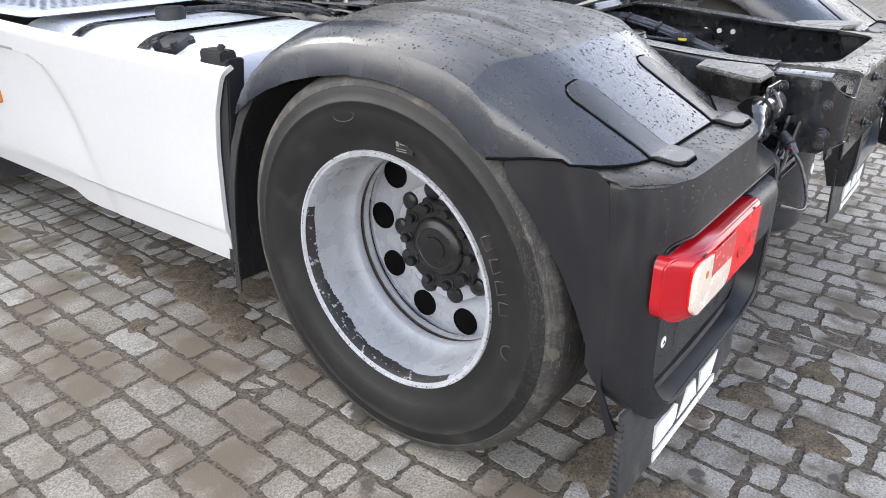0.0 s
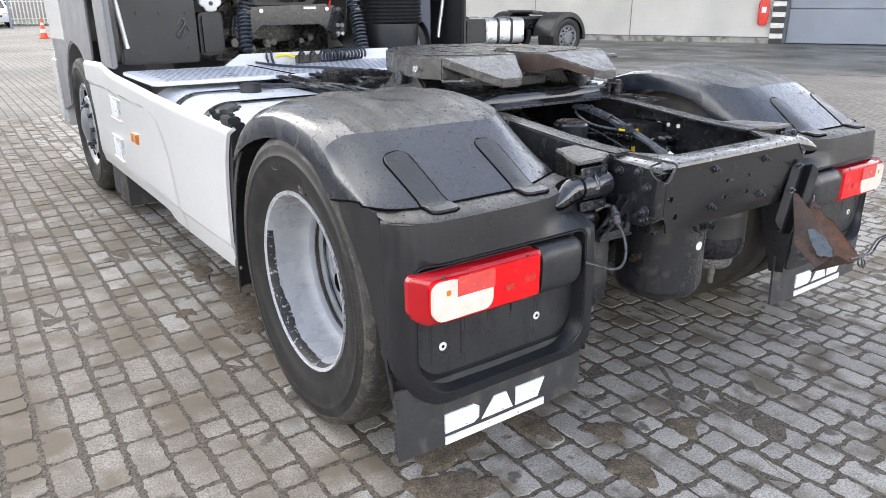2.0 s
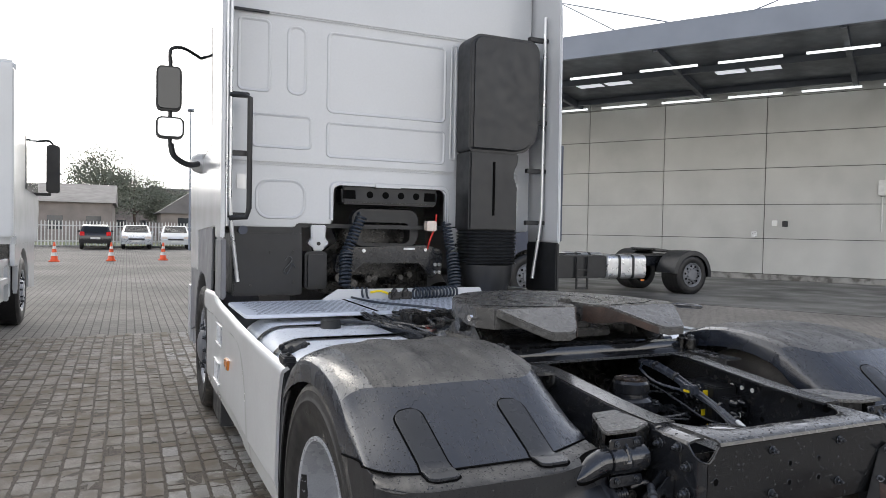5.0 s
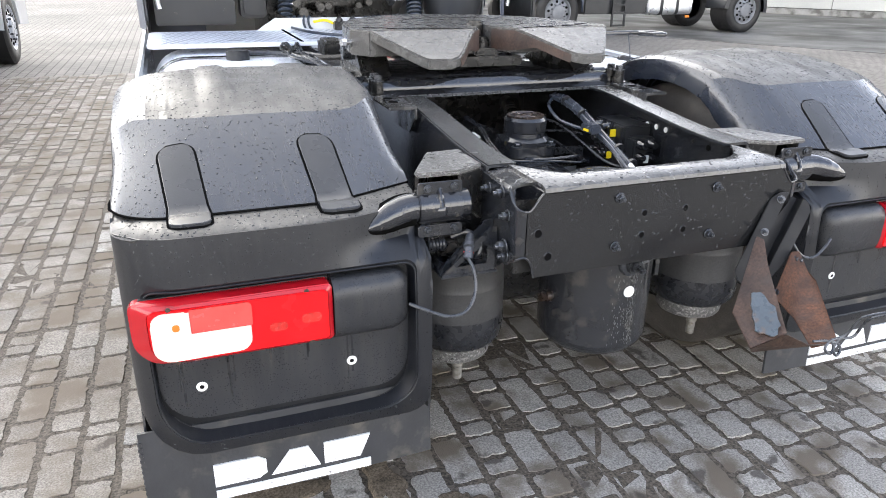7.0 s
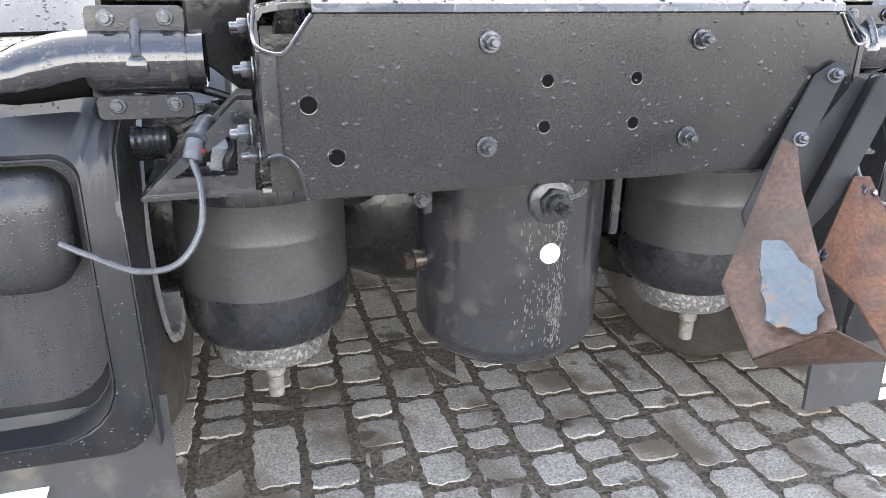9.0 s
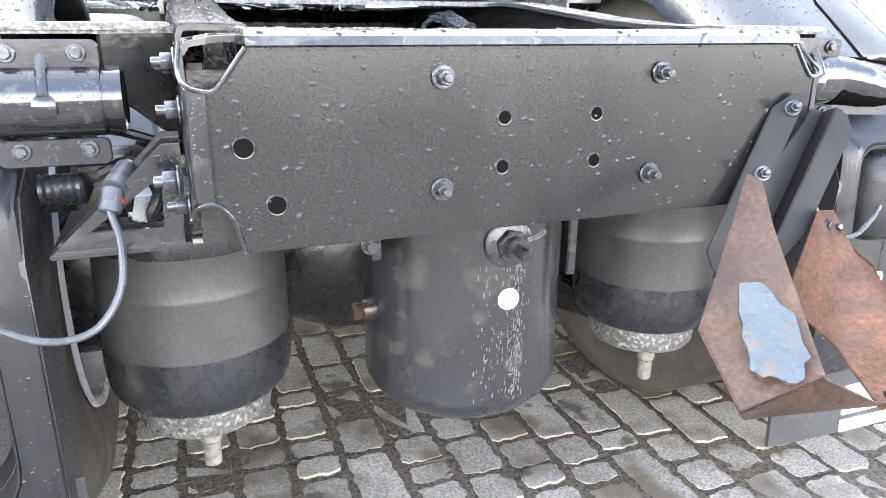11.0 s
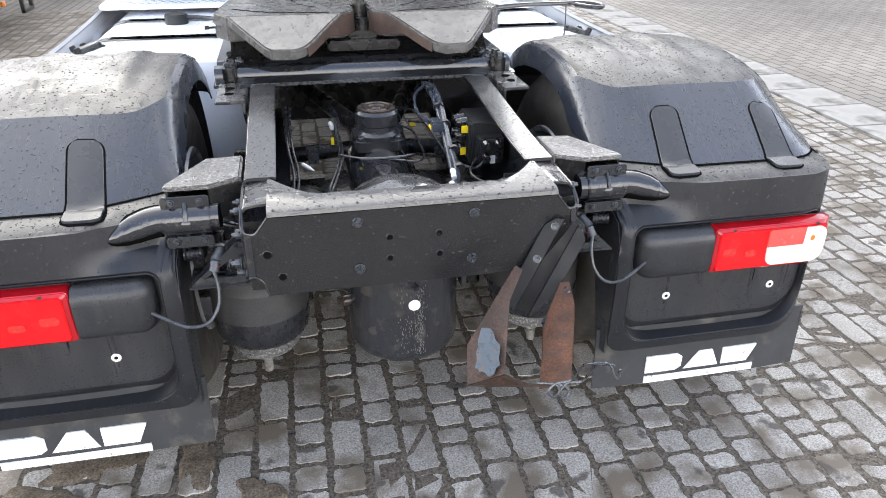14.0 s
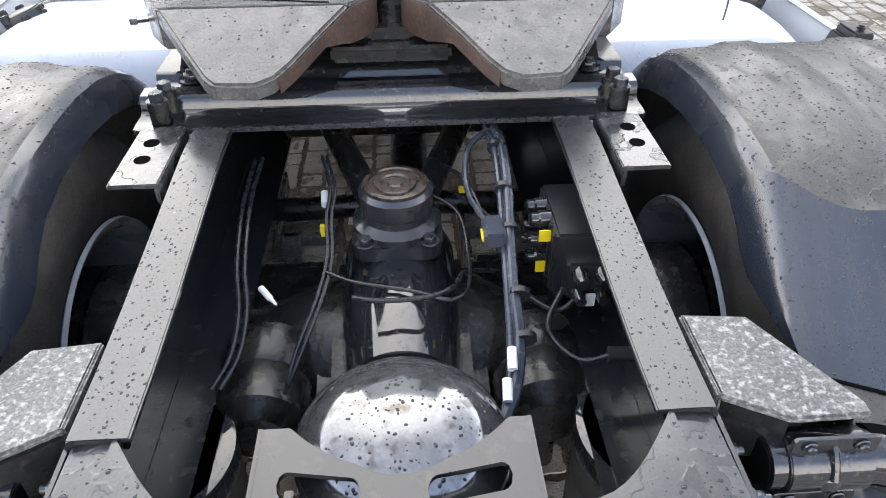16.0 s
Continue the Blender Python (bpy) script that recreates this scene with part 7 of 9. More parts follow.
# pressed panels
for x0, x1, z0, z1, r in ((-0.50, 0.455, 2.335, 2.925, 0.05), (-0.50, 0.455, 2.01, 2.275, 0.04), (-0.79, -0.645, 2.44, 2.93, 0.06), (-1.13, -0.90, 2.44, 2.95, 0.04), (-1.03, -0.60, 2.055, 2.30, 0.04), (0.49, 0.55, 2.05, 2.95, 0.02), (-1.0, -0.64, 1.555, 1.84, 0.10), (0.95, 1.12, 1.60, 1.98, 0.03)):
    outer = rounded(x0, x1, z0, z1, r, 6, 2)
    inner = rounded(x0 + 0.022, x1 - 0.022, z0 + 0.022, z1 - 0.022, max(r - 0.018, 0.008), 6, 2)
    b = bm()
    rows = [[(x, CAB_Y + 0.0005, z) for x, z in outer], [(x, CAB_Y - 0.006, z) for x, z in rounded(x0 + 0.006, x1 - 0.006, z0 + 0.006, z1 - 0.006, max(r - 0.004, 0.008), 6, 2)], [(x, CAB_Y - 0.006, z) for x, z in rounded(x0 + 0.014, x1 - 0.014, z0 + 0.014, z1 - 0.014, max(r - 0.010, 0.008), 6, 2)], [(x, CAB_Y - 0.0005, z) for x, z in inner]]
    grid(b, rows, closed=True)
    part("pressed_edge", b, "white", cab)
for z, d_ in ((1.955, 0.010), (1.935, 0.005), (2.985, 0.010), (3.0, 0.012)):
    b = bm()
    box(b, -1.22, 0.55 if z < 2.5 else 1.22, CAB_Y - d_, CAB_Y, z, z + 0.012)
    part("swage_line", b, "white", cab, bev=0.004)
b = bm()
out_ = rounded(-0.47, 0.50, 1.40, 1.845, 0.06, 6, 3)
in_ = rounded(-0.44, 0.475, 1.40, 1.815, 0.05, 6, 3)
rows = [[(x, CAB_Y, z) for x, z in out_], [(x, CAB_Y - 0.012, z) for x, z in rounded(-0.46, 0.49, 1.40, 1.835, 0.055, 6, 3)], [(x, CAB_Y - 0.012, z) for x, z in in_], [(x, CAB_Y + 0.06, z) for x, z in in_]]
rows = [[p for p in r if p[2] > 1.52] for r in rows]
grid(b, rows)
part("opening_edge", b, "white", cab)
for s in (-1, 1):
    b = bm()
    x = s * 0.55
    prism(b, [(x - 0.055, 1.52), (x + 0.055, 1.52), (x + 0.050, 1.42), (x + 0.075, 1.40), (x + 0.072, 1.375), (x + 0.045, 1.365), (x + 0.035, 1.335), (x - 0.035, 1.335), (x - 0.045, 1.365), (x - 0.072, 1.375), (x - 0.075, 1.40), (x - 0.050, 1.42)], "y", CAB_Y - 0.03, CAB_Y + 0.03)
    br_ = part("cab_bracket", b, "white", cab, "white cab mounting bracket", bev=0.006)
    b = bm()
    cyl(b, (x, CAB_Y - 0.036, 1.385), (x, CAB_Y - 0.029, 1.385), 0.014, seg=14)
    part("bracket_hole", b, "hub", br_)
    # side deflector
    b = bm()
    e_ = 3.30 if s < 0 else 3.17
    prism(b, [(e_, 1.42), (3.62, 1.42), (3.66, 3.6), (e_ + 0.1, 3.6), (e_ + 0.03, 3.2)], "x", s * 1.236, s * 1.262)
    defl = part("side_deflector", b, "white", cab, "white side air deflector", bev=0.008)
    b = bm()
    prism(b, [(e_, 1.02), (3.62, 1.02), (3.62, 1.42), (e_, 1.42)], "x", s * 1.225, s * 1.258)
    part("deflector_skirt", b, "black_plastic" if s > 0 else "grey_paint", defl, bev=0.01)
    b = bm()
    tube(b, spline([(s * 1.20, 3.36, 3.2), (s * 1.20, 3.36, 2.0), (s * 1.195, 3.36, 1.6), (s * 1.15, 3.38, 1.2), (s * 1.14, 3.38, 1.13)], 6), 0.014, 10)
    if s < 0:
        tube(b, [(s * 1.225, 3.34, 3.2), (s * 1.225, 3.34, 1.5)], 0.010, 10)
    part("deflector_stay", b, "alu", defl, "bright deflector stay")
    for z in (1.555, 1.965, 2.35, 3.0):
        b = bm()
        box(b, s * 1.06 if s > 0 else s * 1.08, s * 1.235, 3.36, 3.40, z, z + 0.035)
        part("stay_clip", b, "black_plastic", defl, bev=0.004)
# grab rail
b = bm()
tube(b, [(-1.20, 3.36, 2.36), (-1.13, 3.32, 2.36), (-1.085, 3.30, 2.34), (-1.085, 3.30, 1.62), (-1.10, 3.31, 1.56), (-1.20, 3.36, 1.555)], 0.018, 10)
part("grab_rail", b, "black_plastic", cab, "black vertical grab rail")
b = bm()
box(b, -1.125, -1.065, CAB_Y - 0.008, CAB_Y, 1.76, 1.86)
part("lock_plate", b, "alu", cab)
b = bm()
box(b, -1.17, -0.92, CAB_Y - 0.03, CAB_Y - 0.01, 2.985, 3.0)
part("top_strip", b, "black_plastic", cab)
# air intake stack
stack = part("air_intake", (lambda q: (prism(q, rounded(0.525, 1.135, 2.10, 2.99, [0.04, 0.22, 0.10, 0.10], 8, 2), "y", 3.30, 3.57), q)[1])(bm()), "black_plastic", cab, "black plastic air intake stack", bev=0.03, segs=3)
b = bm()
prism(b, [(0.535, 1.50), (0.955, 1.50), (0.955, 1.86), (0.925, 1.90), (0.925, 1.97), (0.955, 2.02), (0.965, 2.11), (0.535, 2.11)], "y", 3.32, 3.57)
part("stack_duct", b, "black_plastic", stack, bev=0.015)
b = bm()
box(b, 0.735, 0.750, 3.312, 3.325, 1.62, 2.03)
part("duct_slot", b, "gap", stack)
b = bm()
rows = []
for k in range(22):
    z = 1.24 + 0.27 * k / 21
    g = 0.016 * (k % 2)
    rows.append([(x, y, z) for x, y in rounded(0.545 - g, 0.955 + g, 3.32 - g, 3.56 + g, 0.06, 5, 2)])
rows = [[(x, y, 1.235) for x, y in rounded(0.56, 0.94, 3.33, 3.55, 0.06, 5, 2)]] + rows
grid(b, rows, closed=True)
part("bellows_duct", b, "black_plastic", stack, "ribbed black bellows duct")
b = bm()
lathe(b, [(0.205, 1.24), (0.20, 1.12), (0.17, 1.03), (0.10, 0.99), (0, 0.985)], (0.75, 3.44, 0), (0, 0, 1), 32)
part("duct_bowl", b, "black_plastic", stack)
# dark gear seen under the cab
b = bm()
prism(b, rounded(-1.17, -0.70, 1.03, 1.46, 0.02), "y", 3.42, 3.95)
boxp = part("tool_box", b, "black_plastic", truck, "black plastic box cover under the cab", bev=0.012)
b = bm()
prism(b, [(-1.17, 1.46), (-1.17, 1.50), (-0.70, 1.50), (-0.70, 1.46)], "y", 3.46, 3.6)
part("box_top", b, "black_plastic", boxp)
b = bm()
cyl(b, (-1.105, 3.41, 1.475), (-1.105, 3.43, 1.475), 0.030, seg=20)
part("blue_cap", b, "blue_truck", boxp, "blue filler cap")
for x, z in ((-1.05, 1.33), (-1.05, 1.10), (-0.76, 1.33), (-0.76, 1.12), (-0.92, 1.33)):
    b = bm()
    cyl(b, (x, 3.42, z), (x, 3.412, z), 0.010, seg=10)
    part("box_screw", b, "hub", boxp)
b = bm()
tube(b, spline([(-0.82, 3.414, 1.27), (-0.80, 3.41, 1.30), (-0.775, 3.41, 1.28), (-0.80, 3.41, 1.24), (-0.83, 3.41, 1.20), (-0.81, 3.41, 1.18), (-0.785, 3.41, 1.22), (-0.77, 3.41, 1.25), (-0.75, 3.414, 1.22)], 6), 0.004, 6)
part("clip_wire", b, "steel", boxp)
b = bm()
prism(b, rounded(-0.66, -0.50, 1.06, 1.33, 0.03), "y", 3.50, 3.70)
cyl(b, (-0.58, 3.6, 1.33), (-0.58, 3.6, 1.37), 0.03, seg=16)
part("small_reservoir", b, "black_plastic", truck, bev=0.02)
# engine bay behind the opening
b = bm()
prism(b, [(-0.44, 1.00), (0.47, 1.00), (0.47, 1.30), (0.33, 1.40), (0.40, 1.52), (-0.35, 1.52), (-0.30, 1.40), (-0.44, 1.30)], "y", 3.95, 4.0)
bay = part("engine_bulkhead", b, "grime", truck, "black engine gear behind the cab opening")
b = bm()
prism(b, [(-0.36, 1.68), (0.40, 1.68), (0.41, 1.80), (0.36, 1.84), (-0.33, 1.84), (-0.37, 1.80)], "y", 3.62, 3.80)
beam = part("lock_beam", b, "black_plastic", bay, "black cab lock beam", bev=0.015)
for k in range(4):
    x = -0.15 + k * 0.125
    b = bm()
    cyl(b, (x, 3.621, 1.755), (x, 3.617, 1.755), 0.026, seg=18)
    part("beam_hole", b, "gap", beam)
for x in (-0.31, 0.34):
    b = bm()
    prism(b, [(x - 0.05, 1.72), (x + 0.05, 1.72), (x + 0.045, 1.785), (x - 0.045, 1.785)], "y", 3.617, 3.621)
    part("beam_hole", b, "gap", beam)
b = bm()
box(b, -0.12, 0.08, 3.58, 3.62, 1.81, 1.835)
part("beam_lip", b, "white", beam)
b = bm()
rim_a, rim_b = rounded(-0.28, 0.28, 1.36, 1.66, 0.09, 6, 3), rounded(-0.20, 0.20, 1.39, 1.55, 0.05, 6, 3)
rows = [[(x, 3.72, z) for x, z in rim_a], [(x, 3.68, z) for x, z in rounded(-0.27, 0.27, 1.37, 1.65, 0.085, 6, 3)], [(x, 3.68, z) for x, z in rim_b], [(x, 3.80, z) for x, z in rim_b]]
grid(b, rows, closed=True)
part("bay_frame", b, "black_plastic", bay)
b = bm()
prism(b, [(-0.40, 1.30), (-0.30, 1.36), (0.32, 1.38), (0.45, 1.34), (0.45, 1.20), (0.36, 1.12), (0.26, 1.24), (-0.20, 1.24), (-0.32, 1.14), (-0.42, 1.18)], "y", 3.60, 3.66)
yoke2 = part("cross_beam", b, "frame", bay, "black cross beam with bolts", bev=0.008)
for x, z in ((-0.33, 1.20), (-0.33, 1.14), (0.385, 1.23), (0.42, 1.23), (0.385, 1.17), (0.42, 1.17), (-0.20, 1.335), (0.30, 1.345)):
    b = bm()
    cyl(b, (x, 3.60, z), (x, 3.588, z), 0.014, seg=12)
    part("beam_bolt", b, "alu", yoke2)
b = bm()
box(b, 0.12, 0.21, 3.585, 3.60, 1.345, 1.36)
part("beam_label", b, "tag", yoke2)
b = bm()
prism(b, rounded(0.295, 0.375, 1.49, 1.57, 0.015), "y", 3.55, 3.62)
part("work_lamp", b, "lens_clear", bay, "small clear work lamp", bev=0.006)
b = bm()
tube(b, spline([(0.40, 3.62, 1.62), (0.37, 3.58, 1.52), (0.33, 3.58, 1.42), (0.32, 3.6, 1.35)], 6), 0.008, 8)
part("red_hose", b, "red", bay)
random.seed(5)
for k in range(10):
    x, z = -0.36 + k * 0.07, 1.06 + random.uniform(0, 0.08)
    b = bm()
    cyl(b, (x, 3.92, z), (x + random.uniform(-0.03, 0.05), 3.80, z + 0.01), random.uniform(0.02, 0.035), seg=14)
    part("engine_fitting", b, "grime", bay, bev=0.004)


def coil(p0, p1, turns, r, wire, parent, sag=0.0):
    p0, p1 = Vector(p0), Vector(p1)
    u, w = frame_axes(p1 - p0)
    pts = []
    for k in range(turns * 12 + 1):
        f = k / (turns * 12)
        a = 2 * math.pi * f * turns
        pts.append(p0.lerp(p1, f) + (u * math.cos(a) + w * math.sin(a)) * r + Vector((0, 0, -sag * 4 * f * (1 - f))))
    b = bm()
    tube(b, pts, wire, 6)
    return part("coiled_hose", b, "coil", parent, "blue-black coiled air hose")


suzi = thing("air_lines", "blue-black coiled air lines with couplings", "air hose", pose(-0.1, 3.3, 1.01))
coil((-0.24, 3.52, 1.60), (-0.36, 3.50, 1.33), 11, 0.035, 0.0085, suzi)
coil((-0.36, 3.50, 1.33), (-0.40, 3.40, 1.08), 10, 0.040, 0.0085, suzi, -0.01)
coil((-0.38, 3.38, 1.045), (-0.24, 3.30, 1.045), 5, 0.036, 0.0085, suzi)
coil((0.44, 3.52, 1.56), (0.46, 3.48, 1.35), 8, 0.032, 0.0085, suzi)
coil((0.47, 3.46, 1.33), (0.44, 3.34, 1.07), 11, 0.045, 0.0085, suzi)
coil((0.42, 3.30, 1.05), (0.06, 3.22, 1.045), 12, 0.036, 0.0085, suzi)
b = bm()
tube(b, spline([(-0.24, 3.30, 1.05), (-0.17, 3.27, 1.06), (-0.10, 3.22, 1.03)], 6), 0.008, 8)
part("yellow_lead", b, "yellow", suzi)
for p0, p1 in (((-0.13, 3.18), (-0.05, 3.24)), ((-0.04, 3.20), (0.04, 3.26))):
    b = bm()
    box(b, p0[0], p1[0], p0[1], p1[1], 1.006, 1.058)
    cyl(b, (p0[0] + 0.02, p0[1] + 0.02, 1.05), (p0[0] + 0.045, p0[1] + 0.02, 1.078), 0.02, seg=14)
    part("coupling_head", b, "grime", suzi, "greasy metal coupling head", bev=0.006)
b = bm()
tube(b, spline([(-0.40, 3.40, 1.02), (-0.30, 3.0, 1.012), (-0.12, 2.70, 1.012), (-0.02, 2.50, 1.01)], 6), 0.008, 8)
part("loose_line", b, "coil", suzi)

# front wheel arch, mirrors, side glass, bumper end
for s in (-1, 1):
    b = bm()
    rows = []
    for k in range(13):
        a = radians(8 + 164 * k / 12)
        y, z = FRONT_Y - math.cos(a) * 0.60, 0.50 + math.sin(a) * 0.62
        rows.append([(s * x, y, z) for x in (0.85, 1.0, 1.15, 1.235)])
    sheet(b, rows, 0.012)
    part("front_arch", b, "grey_paint", cab, "grey front wheel arch")
for s in (-1, 1):
    b = bm()
    arch = [(FRONT_Y - math.cos(radians(a)) * 0.60, 0.50 + math.sin(radians(a)) * 0.62) for a in range(28, 181, 12)]
    prism(b, arch + [(5.72, 0.50), (5.78, 1.12), (5.02, 1.48), (3.98, 1.48), (4.02, 1.05)], "x", s * 1.225, s * 1.24)
    part("lower_side", b, "grey_paint", cab, "grey lower cab side", bev=0.004)
b = bm()
for s in (-1, 1):
    prism(b, [(5.70, 0.35), (6.0, 0.40), (6.0, 0.95), (5.72, 0.95)], "x", s * 1.0, s * 1.25)
box(b, -1.2, 1.2, 5.9, 6.0, 0.35, 1.0)
part("bumper", b, "white", cab, bev=0.03)
for s in (-1, 1):
    b = bm()
    prism(b, [(3.70, 0.08), (3.70, 0.32), (4.15, 0.42), (4.17, 0.10)], "x", s * 0.85, s * 1.20)
    part("splash_guard", b, "rubber_flap", cab, bev=0.004)
    b = bm()
    prism(b, [(4.02, 2.10), (5.30, 2.00), (5.62, 2.08), (5.28, 2.95), (4.06, 2.98)], "x", s * 1.2455, s * 1.2475)
    part("side_window", b, "glass_dark", cab, "dark side window")
    b = bm()
    tube(b, spline([(s * 1.25, 4.9, 2.92), (s * 1.40, 4.7, 2.94), (s * 1.50, 4.6, 2.90), (s * 1.51, 4.6, 2.80)], 6), 0.014, 8)
    tube(b, spline([(s * 1.25, 4.75, 2.02), (s * 1.36, 4.62, 1.99), (s * 1.47, 4.6, 2.05), (s * 1.50, 4.6, 2.15)], 6), 0.024, 8)
    tube(b, [(s * 1.505, 4.6, 2.15), (s * 1.505, 4.6, 2.82)], 0.016, 8)
    arm_ = part("mirror_arm", b, "black_plastic", cab)
    b = bm()
    prism(b, [(s * x, z) for x, z in rounded(1.42, 1.61, 2.41, 2.76, 0.045)], "y", 4.56, 4.68)
    mir = part("mirror_housing", b, "black_plastic", cab, "black main mirror", bev=0.015)
    b = bm()
    prism(b, [(s * x, z) for x, z in rounded(1.435, 1.597, 2.425, 2.745, 0.035)], "y", 4.556, 4.559)
    part("mirror_glass", b, "glass_dark", mir)
    b = bm()
    prism(b, [(s * x, z) for x, z in rounded(1.40, 1.61, 2.19, 2.36, 0.045)], "y", 4.56, 4.68)
    mir2 = part("mirror_housing", b, "black_plastic", cab, "black wide-angle mirror", bev=0.015)
    b = bm()
    prism(b, [(s * x, z) for x, z in rounded(1.415, 1.597, 2.205, 2.345, 0.035)], "y", 4.556, 4.559)
    part("mirror_glass", b, "mirror", mir2)
    b = bm()
    lathe(b, [(0.09, 0), (0.08, 0.05), (0.05, 0.09), (0, 0.10)], (s * 1.24, 4.78, 2.02), (s, 0, 0.1), 20)
    part("mirror_foot", b, "white", cab)


# ---- the hall with its canopy ----
HALL = Matrix.Translation((14.6, 22.8, 0)) @ Matrix.Rotation(math.atan2(12.2 - 22.8, 21.3 - 14.6), 4, "Z")   # x along the wall, +y behind it


def hall_part(name, b, mat, parent=None, label="", bev=0.0):
    """Parts of the hall are built along the wall and then turned to its line."""
    bmesh.ops.transform(b, matrix=HALL, verts=b.verts)
    return part(name, b, mat, parent, label, bev)


hall = tagged(thing("wall_hall", "pale concrete panel hall wall with joints", "wall", HALL.copy()), kind="structure")
xs = [-9.1, -5.8, -2.3, 1.05, 4.05, 7.6, 12.4]
zs = [0.20, 1.45, 2.65, 3.93, 5.15, 6.4, 7.6]
b = bm()
box(b, -9.1, 12.42, 0.05, 0.25, 0, 7.7)
hall_part("backing", b, "joint", hall)
for i in range(len(xs) - 1):
    for j in range(len(zs) - 1):
        b = bm()
        box(b, xs[i] + 0.012, xs[i + 1] - 0.012, 0.0, 0.06, zs[j] + 0.012, zs[j + 1] - 0.012)
        hall_part("panel", b, "concrete", hall, bev=0.006)
b = bm()
box(b, -9.1, 12.4, -0.10, 0.06, 0.0, 0.19)
hall_part("plinth", b, "kerb", hall, "low concrete plinth", bev=0.01)
b = bm()
for x in (12.45,):
    box(b, x, x + 0.28, -0.02, 0.2, 0, 7.7)
hall_part("door_frame", b, "canopy", hall, "dark steel door frame")
for j in range(6):
    b = bm()
    box(b, 12.75, 20.5, 0.1, 0.16, 0.03 + j * 1.1, 1.11 + j * 1.1)
    hall_part("door_panel", b, "fascia", hall, "grey sliding door panel", bev=0.01)
b = bm()
box(b, 12.7, 20.6, 0.05, 0.25, 6.6, 7.7)
box(b, 20.5, 30, 0.0, 0.25, 0, 7.7)
hall_part("door_surround", b, "concrete", hall)
b = bm()
box(b, -9.1, 30, 0.06, 14, 7.7, 7.9)
box(b, 29.9, 30, 0.06, 14, 0, 7.7)
box(b, -9.1, -9.0, 0.06, 14, 0, 7.7)
box(b, -9.1, 30, 13.9, 14, 0, 7.7)
hall_part("hall_body", b, "concrete", hall)
# fittings on the wall
box_ = thing("junction_box", "grey wall-mounted junction box with cables", "electric box", HALL @ pose(11.3, 0, 3.0))
b = bm()
box(b, 11.0, 11.62, -0.16, -0.002, 2.92, 3.42)
hall_part("case", b, "fence", box_, bev=0.02)
b = bm()
for x in (11.2, 11.33, 11.46):
    cyl(b, (x, -0.08, 3.42), (x, -0.08, 3.62), 0.02, seg=10)
for x in (11.12, 11.45):
    cyl(b, (x, -0.03, 2.92), (x, -0.03, 1.75), 0.025, seg=10)
hall_part("conduit", b, "fence", box_)
b = bm()
tube(b, spline([(11.45, -0.03, 1.75), (11.55, -0.04, 1.6), (11.8, -0.06, 1.62)], 5), 0.025, 8)
box(b, 11.75, 11.98, -0.12, -0.002, 1.6, 1.82)
box(b, 11.62, 11.78, -0.1, -0.002, 2.1, 2.3)
hall_part("socket", b, "fence", box_)
ext = thing("extinguisher_cover", "red covered fire extinguisher on the wall", "extinguisher", HALL @ pose(11.95, -0.1, 0.6))
b = bm()
rows = [[(x, y, z) for x, y in rounded(11.95 - w, 11.95 + w, -0.24 + 0.02, -0.02, 0.06, 5, 2)] for z, w in ((0.60, 0.10), (0.64, 0.15), (0.9, 0.17), (1.25, 0.17), (1.42, 0.13), (1.48, 0.06))]
vs = grid(b, rows, closed=True)
b.faces.new(vs[0][::-1])
b.faces.new(vs[-1])
hall_part("cover", b, "red", ext)
b = bm()
box(b, 11.88, 12.02, -0.245, -0.225, 1.0, 1.18)
hall_part("cover_mark", b, "tag", ext)
post = thing("striped_guard", "black and white striped corner guard", "corner guard", HALL @ pose(12.4, -0.1, 0))
for k in range(12):
    b = bm()
    box(b, 12.22, 12.62, -0.14, -0.02, 0.01 + k * 0.17, 0.16 + k * 0.17)
    hall_part("stripe", b, "fence" if k % 2 else "black_plastic", post, bev=0.004)
for nm, x, z, mat_, lab in (("door_handle_box", 7.30, 1.60, "alu", "grey lock box on the wall"), ("wall_notice", 7.95, 1.99, "tag", "small white notice on the wall"), ("wall_switch", 8.28, 1.97, "black_plastic", "small black wall switch")):
    t_ = thing(nm, lab, "wall fitting", HALL @ pose(x, 0, z))
    b = bm()
    box(b, x - 0.09, x + 0.09, -0.06, -0.001, z - 0.10, z + 0.10)
    hall_part("case", b, mat_, t_, bev=0.01)
lamp_r = thing("warning_lamp", "small red warning lamp on the wall", "lamp", HALL @ pose(12.5, -0.05, 2.4))
b = bm()
lathe(b, [(0.05, 0), (0.05, 0.08), (0.03, 0.12), (0, 0.125)], HALL.inverted() @ (HALL @ Vector((12.5, -0.1, 2.3))), (0, 0, 1), 16)
hall_part("lens", b, "red", lamp_r)
# canopy: soffit, fascia, beams, strip lights
canopy = thing("canopy", "dark steel canopy with strip lights over the wall", "canopy", HALL @ pose(0, -5, 6.5))
canopy["kind"] = "structure"
def soffit(y):
    return 6.75 + 0.045 * (-y)
b = bm()
prism(b, [(0.0, soffit(0)), (-6.2, soffit(-6.2)), (-6.2, soffit(-6.2) + 0.06), (0.0, soffit(0) + 0.06)], "x", -9.2, 14)
for k in range(5):
    prism(b, [(0.0, soffit(0)), (-6.2, soffit(-6.2)), (-6.2, soffit(-6.2) - 0.16), (0.0, soffit(0) - 0.28)], "x", -9 + k * 4.8, -8.85 + k * 4.8)
for y in (-0.6, -3.6):
    box(b, -9.2, 14, y, y + 0.10, soffit(y) - 0.20, soffit(y))
hall_part("soffit", b, "canopy", canopy, "dark corrugated soffit with beams")
